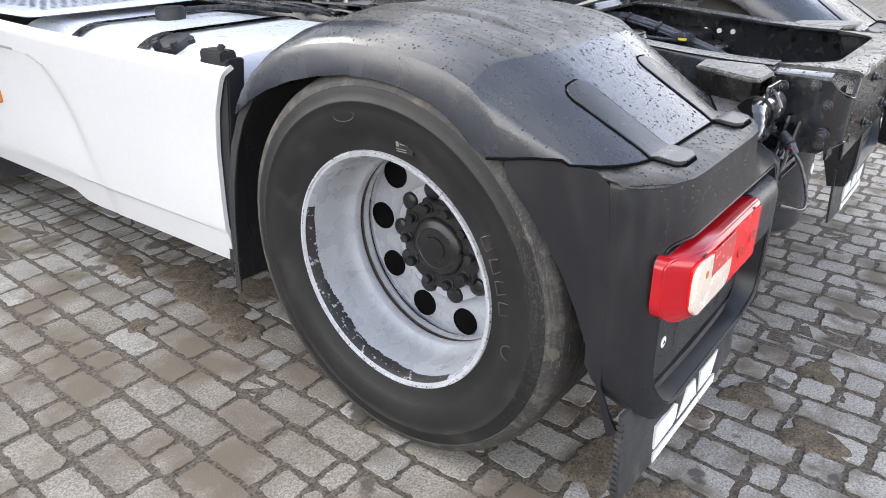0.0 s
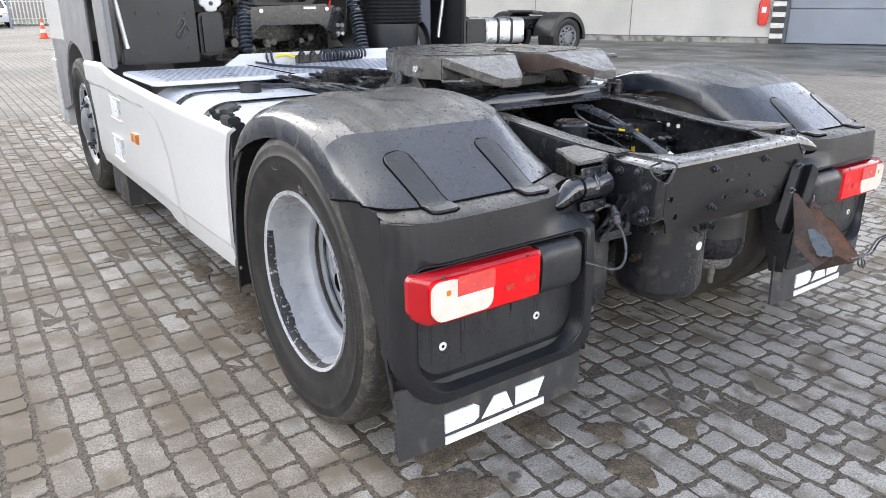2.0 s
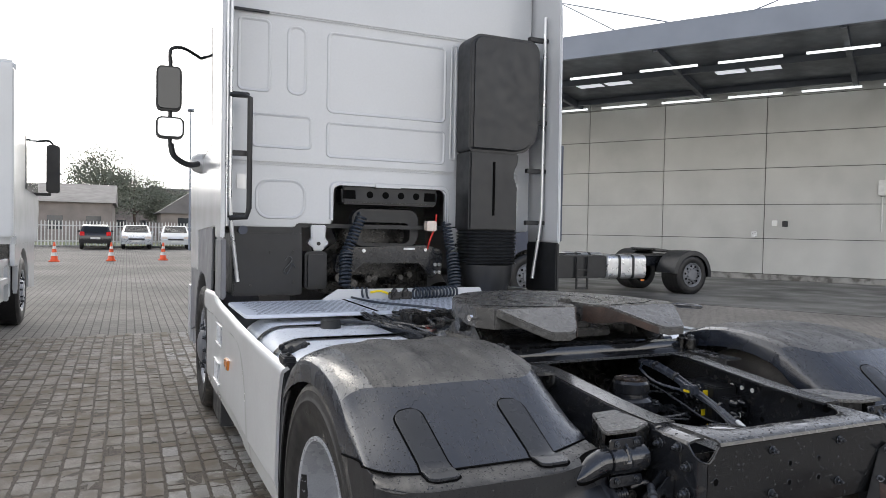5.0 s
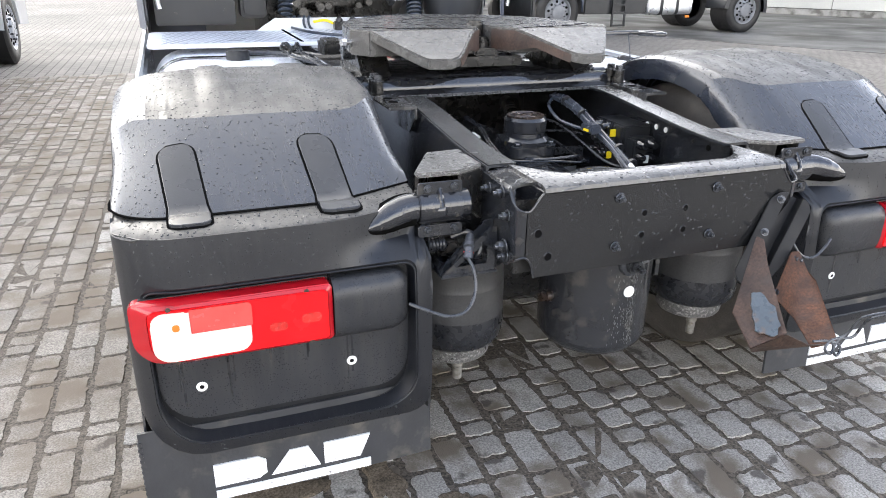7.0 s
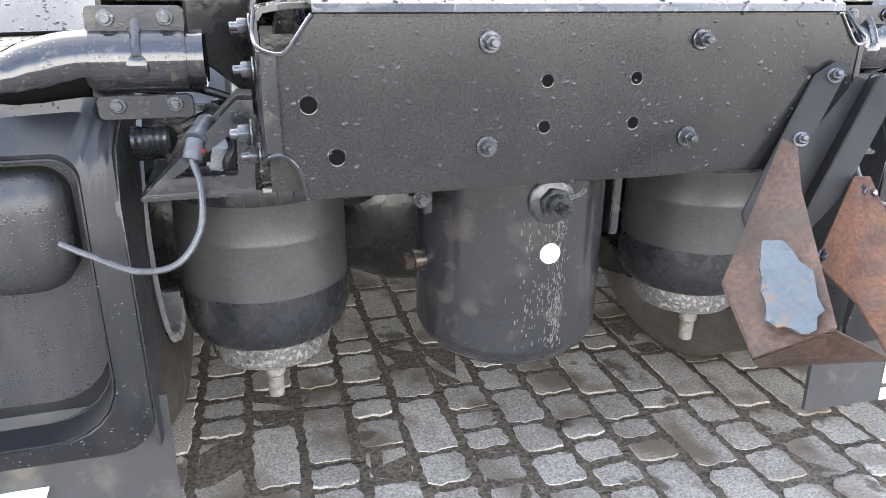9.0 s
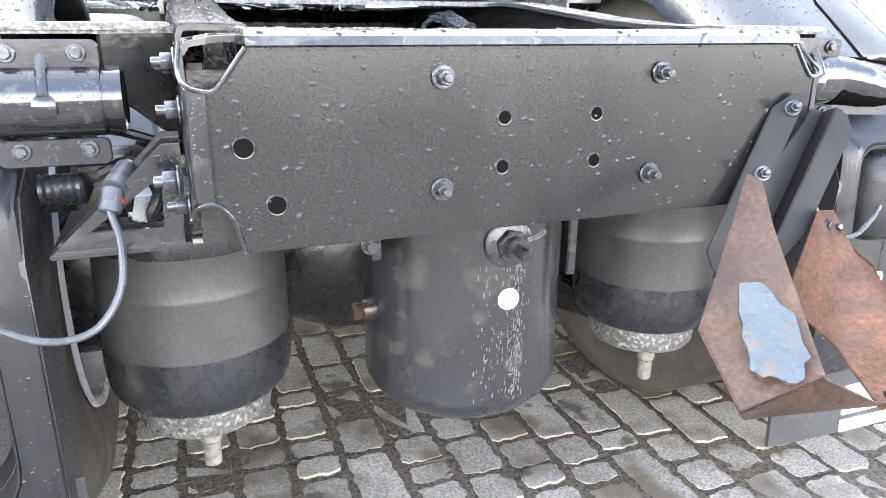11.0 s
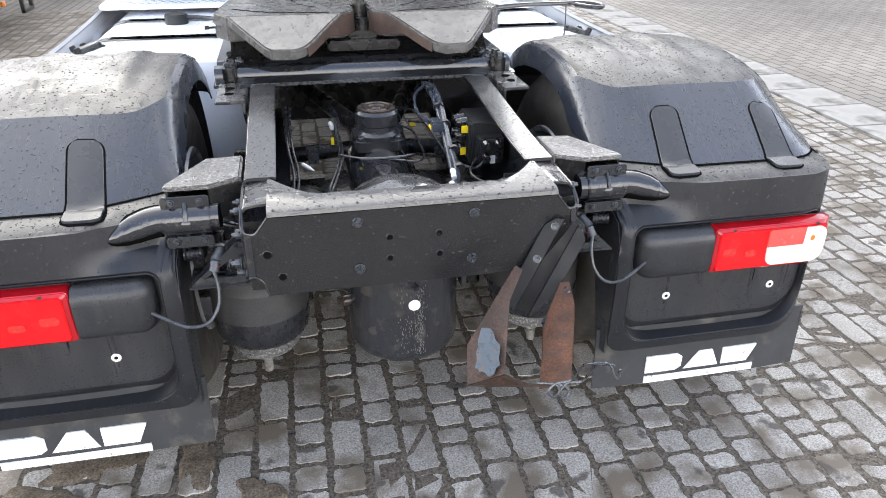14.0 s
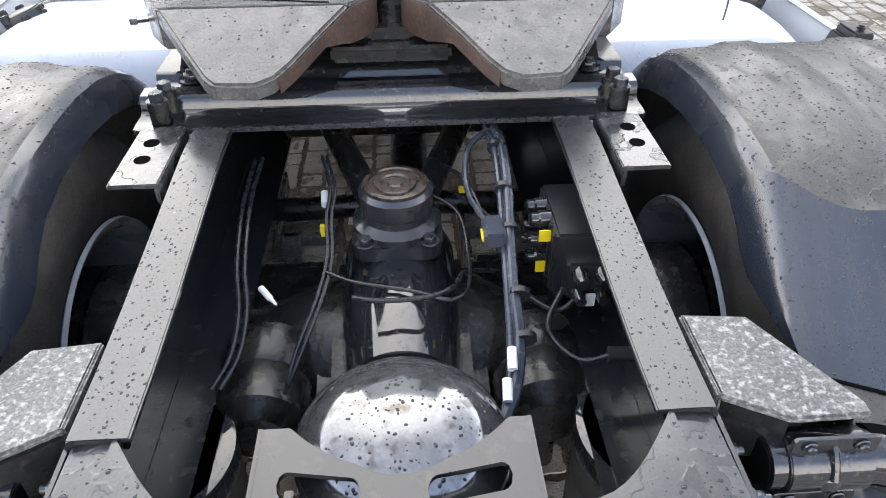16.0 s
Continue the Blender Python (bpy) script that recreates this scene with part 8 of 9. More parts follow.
b = bm()
box(b, -9.2, 14.1, -6.35, -6.2, soffit(-6.2) - 0.10, soffit(-6.2) + 0.62)
box(b, 14.0, 14.15, -6.35, 0.1, soffit(-6.2) - 0.10, soffit(-6.2) + 0.62)
hall_part("fascia", b, "fascia", canopy, "blue-grey metal fascia", bev=0.01)
for y, off in ((-0.35, 0.0), (-4.9, 0.6)):
    for k in range(9):
        x = -5.4 + k * 2.35 + off
        b = bm()
        box(b, x, x + 1.75, y, y + 0.09, soffit(y) - 0.34, soffit(y) - 0.28)
        hall_part("strip_light", b, "tube_light", canopy, "lit white strip light")
for k in range(5):
    x = -8 + k * 4.8
    for q in (0, 1.05):
        b = bm()
        box(b, x + q, x + q + 0.9, -3.0, -2.2, soffit(-2.6) - 0.012, soffit(-2.6) - 0.004)
        hall_part("skylight", b, "skylight", canopy, "pale roof light panel")
b = bm()
for x in (2, 12):
    cyl(b, (x, -5.4, soffit(-5.4) + 0.05), (x, -5.4, soffit(-5.4) + 2.2), 0.09, seg=14)
    for dx in (-4, 4):
        cyl(b, (x, -5.4, soffit(-5.4) + 2.1), (x + dx, -6.2, soffit(-6.2) + 0.6), 0.02, seg=8)
        cyl(b, (x, -5.4, soffit(-5.4) + 2.1), (x + dx, -1.0, soffit(-1) + 0.2), 0.02, seg=8)
hall_part("mast", b, "fascia", canopy, "masts with stay cables")


# ---- vehicles further off ----
def simple_wheel(parent, c, axis, R, width, rim_mat="rim"):
    c, d = Vector(c), Vector(axis).normalized()
    b = bm()
    lathe(b, [(R * 0.60, 0.02), (R * 0.66, 0.004), (R * 0.82, 0.0), (R * 0.93, 0.012), (R, 0.04), (R, width - 0.04), (R * 0.93, width - 0.012), (R * 0.66, width), (R * 0.60, width - 0.02)], c, d, 40)
    t = part("tyre", b, "tyre", parent)
    b = bm()
    lathe(b, [(R * 0.61, 0.03), (R * 0.615, 0.008), (R * 0.58, 0.012), (R * 0.52, 0.05), (R * 0.45, 0.03), (R * 0.30, 0.012), (R * 0.27, -0.01), (R * 0.18, -0.02), (0, -0.02)], c, d, 40)
    part("rim", b, rim_mat, t)
    u, w = frame_axes(d)
    for k in range(10):
        a = 2 * math.pi * k / 10
        p = c + (u * math.cos(a) + w * math.sin(a)) * R * 0.44
        b = bm()
        cyl(b, p + d * 0.028, p + d * 0.018, R * 0.055, seg=10)
        part("hand_hole", b, "gap", t)
        p = c + (u * math.cos(a + 0.3) + w * math.sin(a + 0.3)) * R * 0.34
        b = bm()
        cyl(b, p + d * 0.02, p - d * 0.02, R * 0.03, seg=6)
        part("wheel_nut", b, "steel", t)
    return t


def far_tractor(name, label, m, cab_mat, wb, chassis_mat, tank_mat, cab_len, cab_h, fender_mat, cab_back=0.85, rim_mat="rim", spread=0.0):
    """A tractor unit: rear axle at the origin, y ahead."""
    t = thing(name, label, "truck")
    hubs = [(0.0, 1.24), (wb, 1.22)]
    for y, x in hubs:
        for s in (-1, 1):
            simple_wheel(t, (s * x, y, 0.5), (-s, 0, 0), 0.5, 0.31 if y else 0.62, rim_mat)
    b = bm()
    for s in (-1, 1):
        box(b, s * 0.36, s * 0.42, -0.9, wb + 1.0, 0.70, 0.95)
    for y in (-0.9, 0.9, 1.8):
        box(b, -0.4, 0.4, y, y + 0.08, 0.72, 0.92)
    part("chassis", b, chassis_mat, t, bev=0.01)
    for s in (-1, 1):
        b = bm()
        rows = []
        for k in range(15):
            a = radians(-8 + 186 * k / 14)
            rows.append([(s * x, -math.cos(a) * 0.62, 0.52 + math.sin(a) * 0.60) for x in (0.60, 0.8, 1.1, 1.25, 1.262)])
            rows[-1][-1] = (s * 1.262, -math.cos(a) * 0.52, 0.52 + math.sin(a) * 0.48)
        sheet(b, rows, 0.012)
        part("fender", b, fender_mat, t, "black rear fender")
        b = bm()
        prism(b, [(s * x, z) for x, z in rounded(0.50, 1.20, 0.42, 1.0, 0.12)], "y", 1.05 + 1.3 * spread, 2.05 + 1.9 * spread)
        tk = part("fuel_tank", b, tank_mat, t, "silver fuel tank with straps", bev=0.02)
        for y in (1.40 + 1.4 * spread, 1.75 + 1.6 * spread):
            b = bm()
            prism(b, [(s * x, z) for x, z in rounded(0.49, 1.21, 0.41, 1.01, 0.125)], "y", y, y + 0.07)
            part("strap", b, "black_plastic", tk)
        b = bm()
        y1 = 2.15 + 3.3 * spread
        for z0, z1 in ((0.45, 0.50), (0.62, 0.66), (0.2, 0.24)):
            box(b, s * 1.18, s * 1.22, y1, y1 + 0.35, z0, z1)
        for q in (0.0, 0.31):
            box(b, s * 1.18, s * 1.22, y1 + q, y1 + q + 0.04, 0.2, 0.95)
        part("step", b, "black_plastic", t, bev=0.004)
        b = bm()
        box(b, s * 0.5, s * 1.15, 2.15, wb - 0.65, 0.45, 0.98)
        part("battery_box", b, fender_mat, t, bev=0.03)
        b = bm()
        box(b, s * 1.19, s * 1.21, 1.55, 1.65, 0.36, 0.41)
        part("marker", b, "amber", t)
    b = bm()
    prism(b, [(-0.45, 1.06), (0.55, 1.16), (0.6, 1.12), (0.5, 1.08), (-0.45, 1.02)], "x", -0.48, 0.48)
    box(b, -0.45, 0.45, -0.3, 0.9, 0.95, 1.0)
    part("fifth_wheel", b, "fifth", t, "dark fifth-wheel plate", bev=0.01)
    y0 = wb - cab_back
    b = bm()
    prism(b, [(y0, 1.15), (y0 + cab_len * 0.9, 1.15), (y0 + cab_len, 1.7), (y0 + cab_len * 0.88, cab_h - 0.6), (y0 + cab_len * 0.6, cab_h), (y0, cab_h - 0.05)], "x", -1.23, 1.23)
    c = part("cab", b, cab_mat, t, bev=0.05, segs=3)
    for s in (-1, 1):
        b = bm()
        prism(b, [(y0 + 1.0, 2.0), (y0 + cab_len * 0.92, 1.95), (y0 + cab_len * 0.86, 2.75), (y0 + 1.0, 2.8)], "x", s * 1.231, s * 1.236)
        part("side_window", b, "glass_dark", c)
        b = bm()
        arch = [(wb - math.cos(radians(a)) * 0.58, 0.5 + math.sin(radians(a)) * 0.62) for a in range(0, 181, 15)]
        prism(b, arch + [(wb + 1.3, 0.45), (wb + 1.35, 1.2), (y0, 1.2), (y0, 0.9), (wb - 0.6, 0.9)], "x", s * 1.16, s * 1.225)
        part("wheel_arch", b, cab_mat, c, bev=0.006)
        b = bm()
        tube(b, spline([(s * 1.22, y0 + cab_len * 0.85, 2.85), (s * 1.4, y0 + cab_len * 0.88, 2.88), (s * 1.48, y0 + cab_len * 0.86, 2.80)], 5), 0.02, 8)
        prism(b, [(s * x, z) for x, z in rounded(1.38, 1.58, 2.0, 2.80, 0.05)], "y", y0 + cab_len * 0.82, y0 + cab_len * 0.86)
        box(b, s * 1.22, s * 1.45, y0 + cab_len * 0.83, y0 + cab_len * 0.85, 1.95, 2.0)
        part("mirror", b, "black_plastic", c, "black door mirror", bev=0.01)
        b = bm()
        box(b, s * 1.02, s * 1.24, y0 - 0.25, y0, 1.3, cab_h - 0.2)
        part("deflector", b, cab_mat, c, bev=0.02)
    for k in range(4):
        b = bm()
        box(b, -0.95, 0.95, y0 - 0.012, y0 + 0.01, 1.7 + k * 0.34, 1.72 + k * 0.34)
        part("rib", b, cab_mat, c, bev=0.003)
    b = bm()
    box(b, -1.15, 1.15, y0 - 0.02, y0 + 0.5, 0.95, 1.20)
    part("under_cab", b, "grime", t)
    return settle(t, m)


left_truck = far_tractor("white_tractor", "white tractor unit parked alongside", pose(-4.42, 5.50, 0), "white", 5.0, "white", "white_tank", 2.8, 3.75, "white")
b = bm()
prism(b, [(-1.75, 0.50), (-0.72, 0.50), (-0.60, 0.85), (-0.45, 1.05), (-0.45, 1.30), (-1.75, 1.30)], "x", 0.6, 1.24)
rb = part("body_panel", b, "white", None, "white side body behind the wheel", bev=0.01)
rb.parent = left_truck
b = bm()
box(b, 0.6, 1.22, -1.75, -0.70, 0.30, 0.50)
rs = part("body_skirt", b, "black_plastic", None, bev=0.01)
rs.parent = left_truck
for s in (-1, 1):
    b = bm()
    for z in (0.72, 0.95):
        box(b, s * 1.20, s * 1.25, 0.75, 3.4, z, z + 0.09)
    for y in (0.75, 1.4, 2.05, 2.7, 3.35):
        box(b, s * 1.20, s * 1.25, y, y + 0.06, 0.5, 1.04)
    lt_rail = part("side_guard", b, "white", None, "white side guard rail", bev=0.01)
    lt_rail.parent = left_truck
b = bm()
box(b, -0.35, 0.35, 4.35, 4.8, 3.7, 3.88)
bl = part("roof_beacon", b, "glass_dark", None, bev=0.05)
bl.parent = left_truck
far_truck = far_tractor("dark_tractor", "dark blue tractor unit parked by the hall", pose(11.3, 13.38, 0, 0, 0, 91), "blue_truck", 4.9, "frame", "alu", 2.3, 3.7, "black_plastic", 0.62, "dull_rim", 0.33)


def car(name, label, m, paint, rear_view):
    """A small hatchback, nose along +y."""
    t = thing(name, label, "car", group="cars by the fence")
    b = bm()
    side = [(-1.95, 0.35), (-2.0, 0.62), (-1.95, 0.90), (-1.70, 1.38), (-1.0, 1.48), (0.1, 1.46), (0.85, 1.02), (1.75, 0.85), (1.98, 0.62), (1.95, 0.32)]
    rows = []
    for x, g in ((-0.86, 0.05), (-0.84, 0.0), (0.84, 0.0), (0.86, 0.05)):
        rows.append([(x * (0.80 if z > 1.1 else 1.0), y * (1 - g * 0.2), z - (g if z > 0.5 else -g)) for y, z in side])
    vs = grid(b, rows)
    b.faces.new(vs[0])
    b.faces.new(vs[-1][::-1])
    for r, s_ in zip(vs, vs[1:]):
        b.faces.new((r[0], s_[0], s_[-1], r[-1]))
    body = part("body", b, paint, t, bev=0.03, segs=2)
    b = bm()
    prism(b, [(-1.55, 1.0), (-1.38, 1.36), (-0.9, 1.42), (0.05, 1.40), (0.62, 1.02)], "x", -0.80, 0.80)
    for v in b.verts:
        if v.co.z > 1.1:
            v.co.x *= 0.88
    part("side_glass", b, "glass_dark", body)
    for quad, nm in ((((-0.70, 0.86, 1.04), (0.70, 0.86, 1.04), (0.60, 0.16, 1.44), (-0.60, 0.16, 1.44)), "windscreen"), (((-0.66, -1.955, 0.98), (0.66, -1.955, 0.98), (0.58, -1.715, 1.37), (-0.58, -1.715, 1.37)), "rear_window")):
        b = bm()
        b.faces.new([b.verts.new(p) for p in quad])
        bmesh.ops.solidify(b, geom=b.faces[:], thickness=0.01)
        part(nm, b, "glass_dark", body)
    for s in (-1, 1):
        b = bm()
        prism(b, [(s * x, z) for x, z in rounded(0.48, 0.80, 0.66, 0.80, 0.04)], "y", 1.86, 1.93)
        part("headlight", b, "lens_clear", body)
        b = bm()
        prism(b, [(s * x, z) for x, z in rounded(0.58, 0.82, 0.82, 1.05, 0.04)], "y", -1.99, -1.94)
        part("tail_light", b, "flap_red", body)
        b = bm()
        box(b, s * 0.84, s * 1.0, 0.55, 0.65, 1.0, 1.12)
        part("door_mirror", b, paint, body, bev=0.02)
        for y in (-1.25, 1.25):
            simple_wheel(t, (s * 0.84, y, 0.31), (-s, 0, 0), 0.31, 0.2)
    b = bm()
    box(b, -0.26, 0.26, 1.965, 1.99, 0.45, 0.56)
    part("number_plate", b, "fence", body)
    b = bm()
    box(b, -0.26, 0.26, -2.02, -1.99, 0.62, 0.73)
    part("number_plate", b, "fence", body)
    b = bm()
    box(b, -0.45, 0.45, 1.96, 1.985, 0.58, 0.68)
    part("grille", b, "black_plastic", body)
    return settle(t, m)


car("parked_car", "black hatchback seen from behind, parked by the fence", pose(-3.55, 46.5, 0, 0, 0, 2), "black_paint", True)
car("parked_car", "silver hatchback parked nose out by the fence", pose(-1.25, 47.0, 0, 0, 0, 180), "silver", False)
car("parked_car", "white hatchback parked nose out by the fence", pose(1.05, 47.0, 0, 0, 0, 178), "white", False)


def cone(m):
    t = thing("traffic_cone", "orange and white traffic cone on the paving", "traffic cone", group="row of traffic cones")
    b = bm()
    prism(b, rounded(-0.19, 0.19, -0.19, 0.19, 0.04), "z", 0.0, 0.04)
    part("base", b, "orange", t, bev=0.008)
    for z0, z1, mat_ in ((0.04, 0.22, "orange"), (0.22, 0.36, "fence"), (0.36, 0.50, "orange"), (0.50, 0.60, "fence"), (0.60, 0.76, "orange")):
        b = bm()
        r = lambda z: 0.15 - 0.12 * z / 0.76
        cyl(b, (0, 0, z0), (0, 0, z1), r(z0), r(z1), seg=20)
        part("band", b, mat_, t)
    return settle(t, m)


first = cone(pose(-4.39, 29.8, 0))
for p in ((-2.38, 30.3), (-0.37, 31.0), (1.7, 31.6)):
    copy_thing(first, pose(p[0], p[1], 0))

# ---- fence, lamp post, houses and trees beyond ----
fence = thing("palisade_fence", "white palisade fence along the yard", "fence", pose(0, 50, 0))
b = bm()
for z in (0.35, 1.35):
    box(b, -26, 14, 50.02, 50.06, z, z + 0.06)
part("rail", b, "fence", fence)
pale = None
for k in range(200):
    x = -26 + k * 0.2
    if pale is None:
        b = bm()
        prism(b, [(-0.035, 0.0), (0.035, 0.0), (0.035, 1.62), (0.0, 1.72), (-0.035, 1.62)], "y", 49.98, 50.02)
        pale = part("pale", b, "fence", fence)
        pale.location.x = x
    else:
        o_ = new("pale", pale.data)
        o_.parent = fence
        o_.matrix_parent_inverse = fence.matrix_basis.inverted()
        o_.location.x = x
b = bm()
prism(b, [(-40, 48.9), (30, 48.9), (30, 60), (-40, 60)], "z", -0.05, 0.06)
verge = part("verge", b, "grass", None)
tagged(verge, "strip of rough grass by the fence", "grass", kind="structure")
b = bm()
prism(b, [(-40, 48.7), (30, 48.7), (30, 48.9), (-40, 48.9)], "z", 0.0, 0.12)
tagged(part("kerb", b, "kerb", None, bev=0.02), "concrete kerb in front of the fence", "kerb", kind="structure")
lamp = thing("street_lamp", "slim grey lamp post", "street lamp", pose(1.7, 44.0, 0))
b = bm()
tube(b, [(1.7, 44, 0), (1.7, 44, 4), (1.7, 44, 8.5)], [0.07, 0.055, 0.035], 12)
part("pole", b, "fascia", lamp)
b = bm()
box(b, 1.5, 1.9, 43.4, 44.1, 8.45, 8.58)
part("head", b, "fascia", lamp, bev=0.03)


def house(name, label, x0, x1, y0, y1, h, ridge, along):
    t = thing(name, label, "house", pose((x0 + x1) / 2, (y0 + y1) / 2, 0))
    b = bm()
    box(b, x0, x1, y0, y1, 0, h)
    w = part("wall", b, "brick_wall", t)
    b = bm()
    if along == "x":
        m_ = (y0 + y1) / 2
        prism(b, [(y0 - 0.4, h), (y1 + 0.4, h), (m_, ridge)], "x", x0 - 0.3, x1 + 0.3)
    elif along == "y":
        m_ = (x0 + x1) / 2
        prism(b, [(x0 - 0.4, h), (x1 + 0.4, h), (m_, ridge)], "y", y0 - 0.3, y1 + 0.3)
    else:
        box(b, x0 - 0.3, x1 + 0.3, y0 - 0.3, y1 + 0.3, h, h + 0.4)
    part("roof", b, "roof_tile", t)
    n = max(1, int((x1 - x0) / 3))
    for k in range(n):
        xx = x0 + (k + 0.5) * (x1 - x0) / n
        b = bm()
        box(b, xx - 0.6, xx + 0.6, y0 - 0.06, y0, 1.0, 2.2)
        part("window", b, "glass_dark", t)
    return t


house("low_shed", "long low shed with a flat roof", -24, -3, 68, 84, 3.4, 5.4, "x")
house("house", "house with a pitched dark roof", 1.0, 9.0, 66, 76, 2.6, 5.6, "y")
house("warehouse", "pale flat-roofed warehouse far off", -40, 14, 110, 130, 6.6, 7.0, "")


def tree(m, h, seed, label):
    t = thing("tree", label, "tree")
    random.seed(seed)
    b = bm()
    tube(b, [(0, 0, 0), (0.1, 0, h * 0.25), (0.0, 0.1, h * 0.5), (0.1, 0, h * 0.8)], [0.22, 0.17, 0.11, 0.04], 10)
    tips = []
    for k in range(12):
        a, e = random.uniform(0, 6.28), random.uniform(0.2, 1.0)
        p0 = Vector((0.05, 0, h * random.uniform(0.25, 0.6)))
        p1 = p0 + Vector((math.cos(a) * math.cos(e), math.sin(a) * math.cos(e), math.sin(e))) * h * random.uniform(0.25, 0.42)
        tube(b, [p0, (p0 + p1) / 2 + Vector((0, 0, 0.1)), p1], [0.08, 0.05, 0.015], 6)
        tips.append(p1)
    part("trunk", b, "bark", t)
    b = bm()
    for k in range(8000):
        c = random.choice(tips) + Vector((random.gauss(0, h * 0.10), random.gauss(0, h * 0.10), random.gauss(0, h * 0.075)))
        u = Vector((random.uniform(-1, 1), random.uniform(-1, 1), random.uniform(-1, 1))).normalized() * random.uniform(0.08, 0.17)
        w = u.orthogonal().normalized() * random.uniform(0.06, 0.12)
        b.faces.new([b.verts.new(c + q) for q in (u, w, -u, -w)])
    part("crown", b, "leaf", t)
    return settle(t, m)


tree(pose(-4.2, 92, 0), 11.0, 3, "broad leafy tree behind the sheds")
tree(pose(-1.0, 95, 0), 9.0, 8, "leafy tree behind the sheds")
tree(pose(3.5, 96, 0), 7.0, 9, "small leafy tree behind the sheds")
tree(pose(-8.5, 98, 0), 7.5, 12, "leafy tree behind the sheds")

# ---- ground ----
b = bm()
n = 24
rows = [[(-300 + 600 * i / n, -60 + 460 * j / n, -0.0055) for i in range(n + 1)] for j in range(n + 1)]
grid(b, rows)
ground = part("ground", b, "ground", None)
tagged(ground, "yard of grey concrete paving stones with sandy joints", "paving", kind="structure")
b = bm()
corner = [HALL @ Vector(p) for p in ((-8.5, -11.0, 0), (20, -11.0, 0), (20, 0.0, 0), (-8.5, 0.0, 0))]
prism(b, [(p.x, p.y) for p in corner], "z", -0.01, 0.006)
tagged(part("apron", b, "apron", None), "stained smooth concrete apron before the hall", "concrete", kind="structure")
drain = tagged(thing("drain_channel", "row of pale concrete slabs along a drain", "drain", pose(3.95, 6.0, 0)), kind="structure")
slab_mesh = None
for k in range(26):
    y = 2.0 + k * 0.5
    if slab_mesh is None:
        b = bm()
        box(b, -0.26, 0.26, -0.243, 0.243, -0.02, 0.008)
        first_slab = part("slab", b, "kerb", None, bev=0.006)
        slab_mesh = first_slab.data
        o_ = first_slab
    else:
        o_ = new("slab", slab_mesh)
    o_.parent = drain
    o_.matrix_parent_inverse = drain.matrix_basis.inverted()
    o_.location = (3.97 - 0.01 * (y - 4.5) * (k % 2) * 0.1, y, 0.0)
grate = thing("drain_grate", "dark iron drain grate in the paving", "drain grate", pose(3.92, 5.08, 0))
b = bm()
box(b, 3.76, 4.08, 4.84, 5.34, -0.01, 0.0105)
part("grate_frame", b, "hub", grate)
for k in range(11):
    b = bm()
    box(b, 3.78, 4.06, 4.87 + k * 0.042, 4.892 + k * 0.042, 0.0105, 0.017)
    part("grate_bar", b, "kerb", grate)
b = bm()
pud = [(3.42 + 0.16 * math.cos(a) * (1 + 0.22 * math.sin(3 * a)), 5.42 + 0.40 * math.sin(a) * (1 + 0.15 * math.cos(5 * a))) for a in (2 * math.pi * k / 36 for k in range(36))]
prism(b, pud, "z", -0.004, 0.0035)
tagged(part("puddle", b, "puddle", None), "shallow puddle of rain water on the paving", "puddle", kind="structure")

# swept-up sand on the stones
random.seed(77)


def lump(name, x, y, rx, ry, h, mat_, label, category, rough=0.25):
    b = bm()
    rings, seg = 7, 40
    ph = [random.uniform(0, 6.28) for _ in range(4)]
    wob = [1 + rough * (0.5 * math.sin(2 * a + ph[0]) + 0.4 * math.sin(3 * a + ph[1]) + 0.3 * math.sin(5 * a + ph[2]) + 0.2 * math.sin(9 * a + ph[3])) for a in (2 * math.pi * k / seg for k in range(seg))]
    rows = []
    for j in range(1, rings + 1):
        f = j / rings
        rows.append([(x + rx * f * wob[k] * math.cos(2 * math.pi * k / seg), y + ry * f * wob[k] * math.sin(2 * math.pi * k / seg), h * (1 - f ** 2) * random.uniform(0.5, 1.0) + 0.0025 - (0.010 if j == rings else 0)) for k in range(seg)])
    vs = grid(b, rows, closed=True)
    b.faces.new(vs[0][::-1])
    return tagged(part(name, b, mat_, None, angle=80), label, category)


for x, y, rx, ry in ((-1.10, 1.85, 0.10, 0.20), (-1.02, 2.10, 0.08, 0.18), (-1.16, 1.58, 0.06, 0.10), (-1.14, 2.40, 0.06, 0.14), (-0.92, 1.75, 0.10, 0.15), (-1.36, 1.90, 0.04, 0.06), (-1.08, 0.12, 0.16, 0.10), (-0.98, 0.30, 0.12, 0.08), (-0.66, 0.27, 0.06, 0.13), (-0.55, -0.12, 0.09, 0.07), (-0.47, 0.08, 0.06, 0.08), (-0.22, -0.06, 0.07, 0.05)):
    lump("sand_patch", x, y, rx, ry, 0.002, "sand", "thin smear of damp brown sand on the paving", "sand", 0.45)

# paving stones with wavy edges, laid in columns along y
random.seed(21)


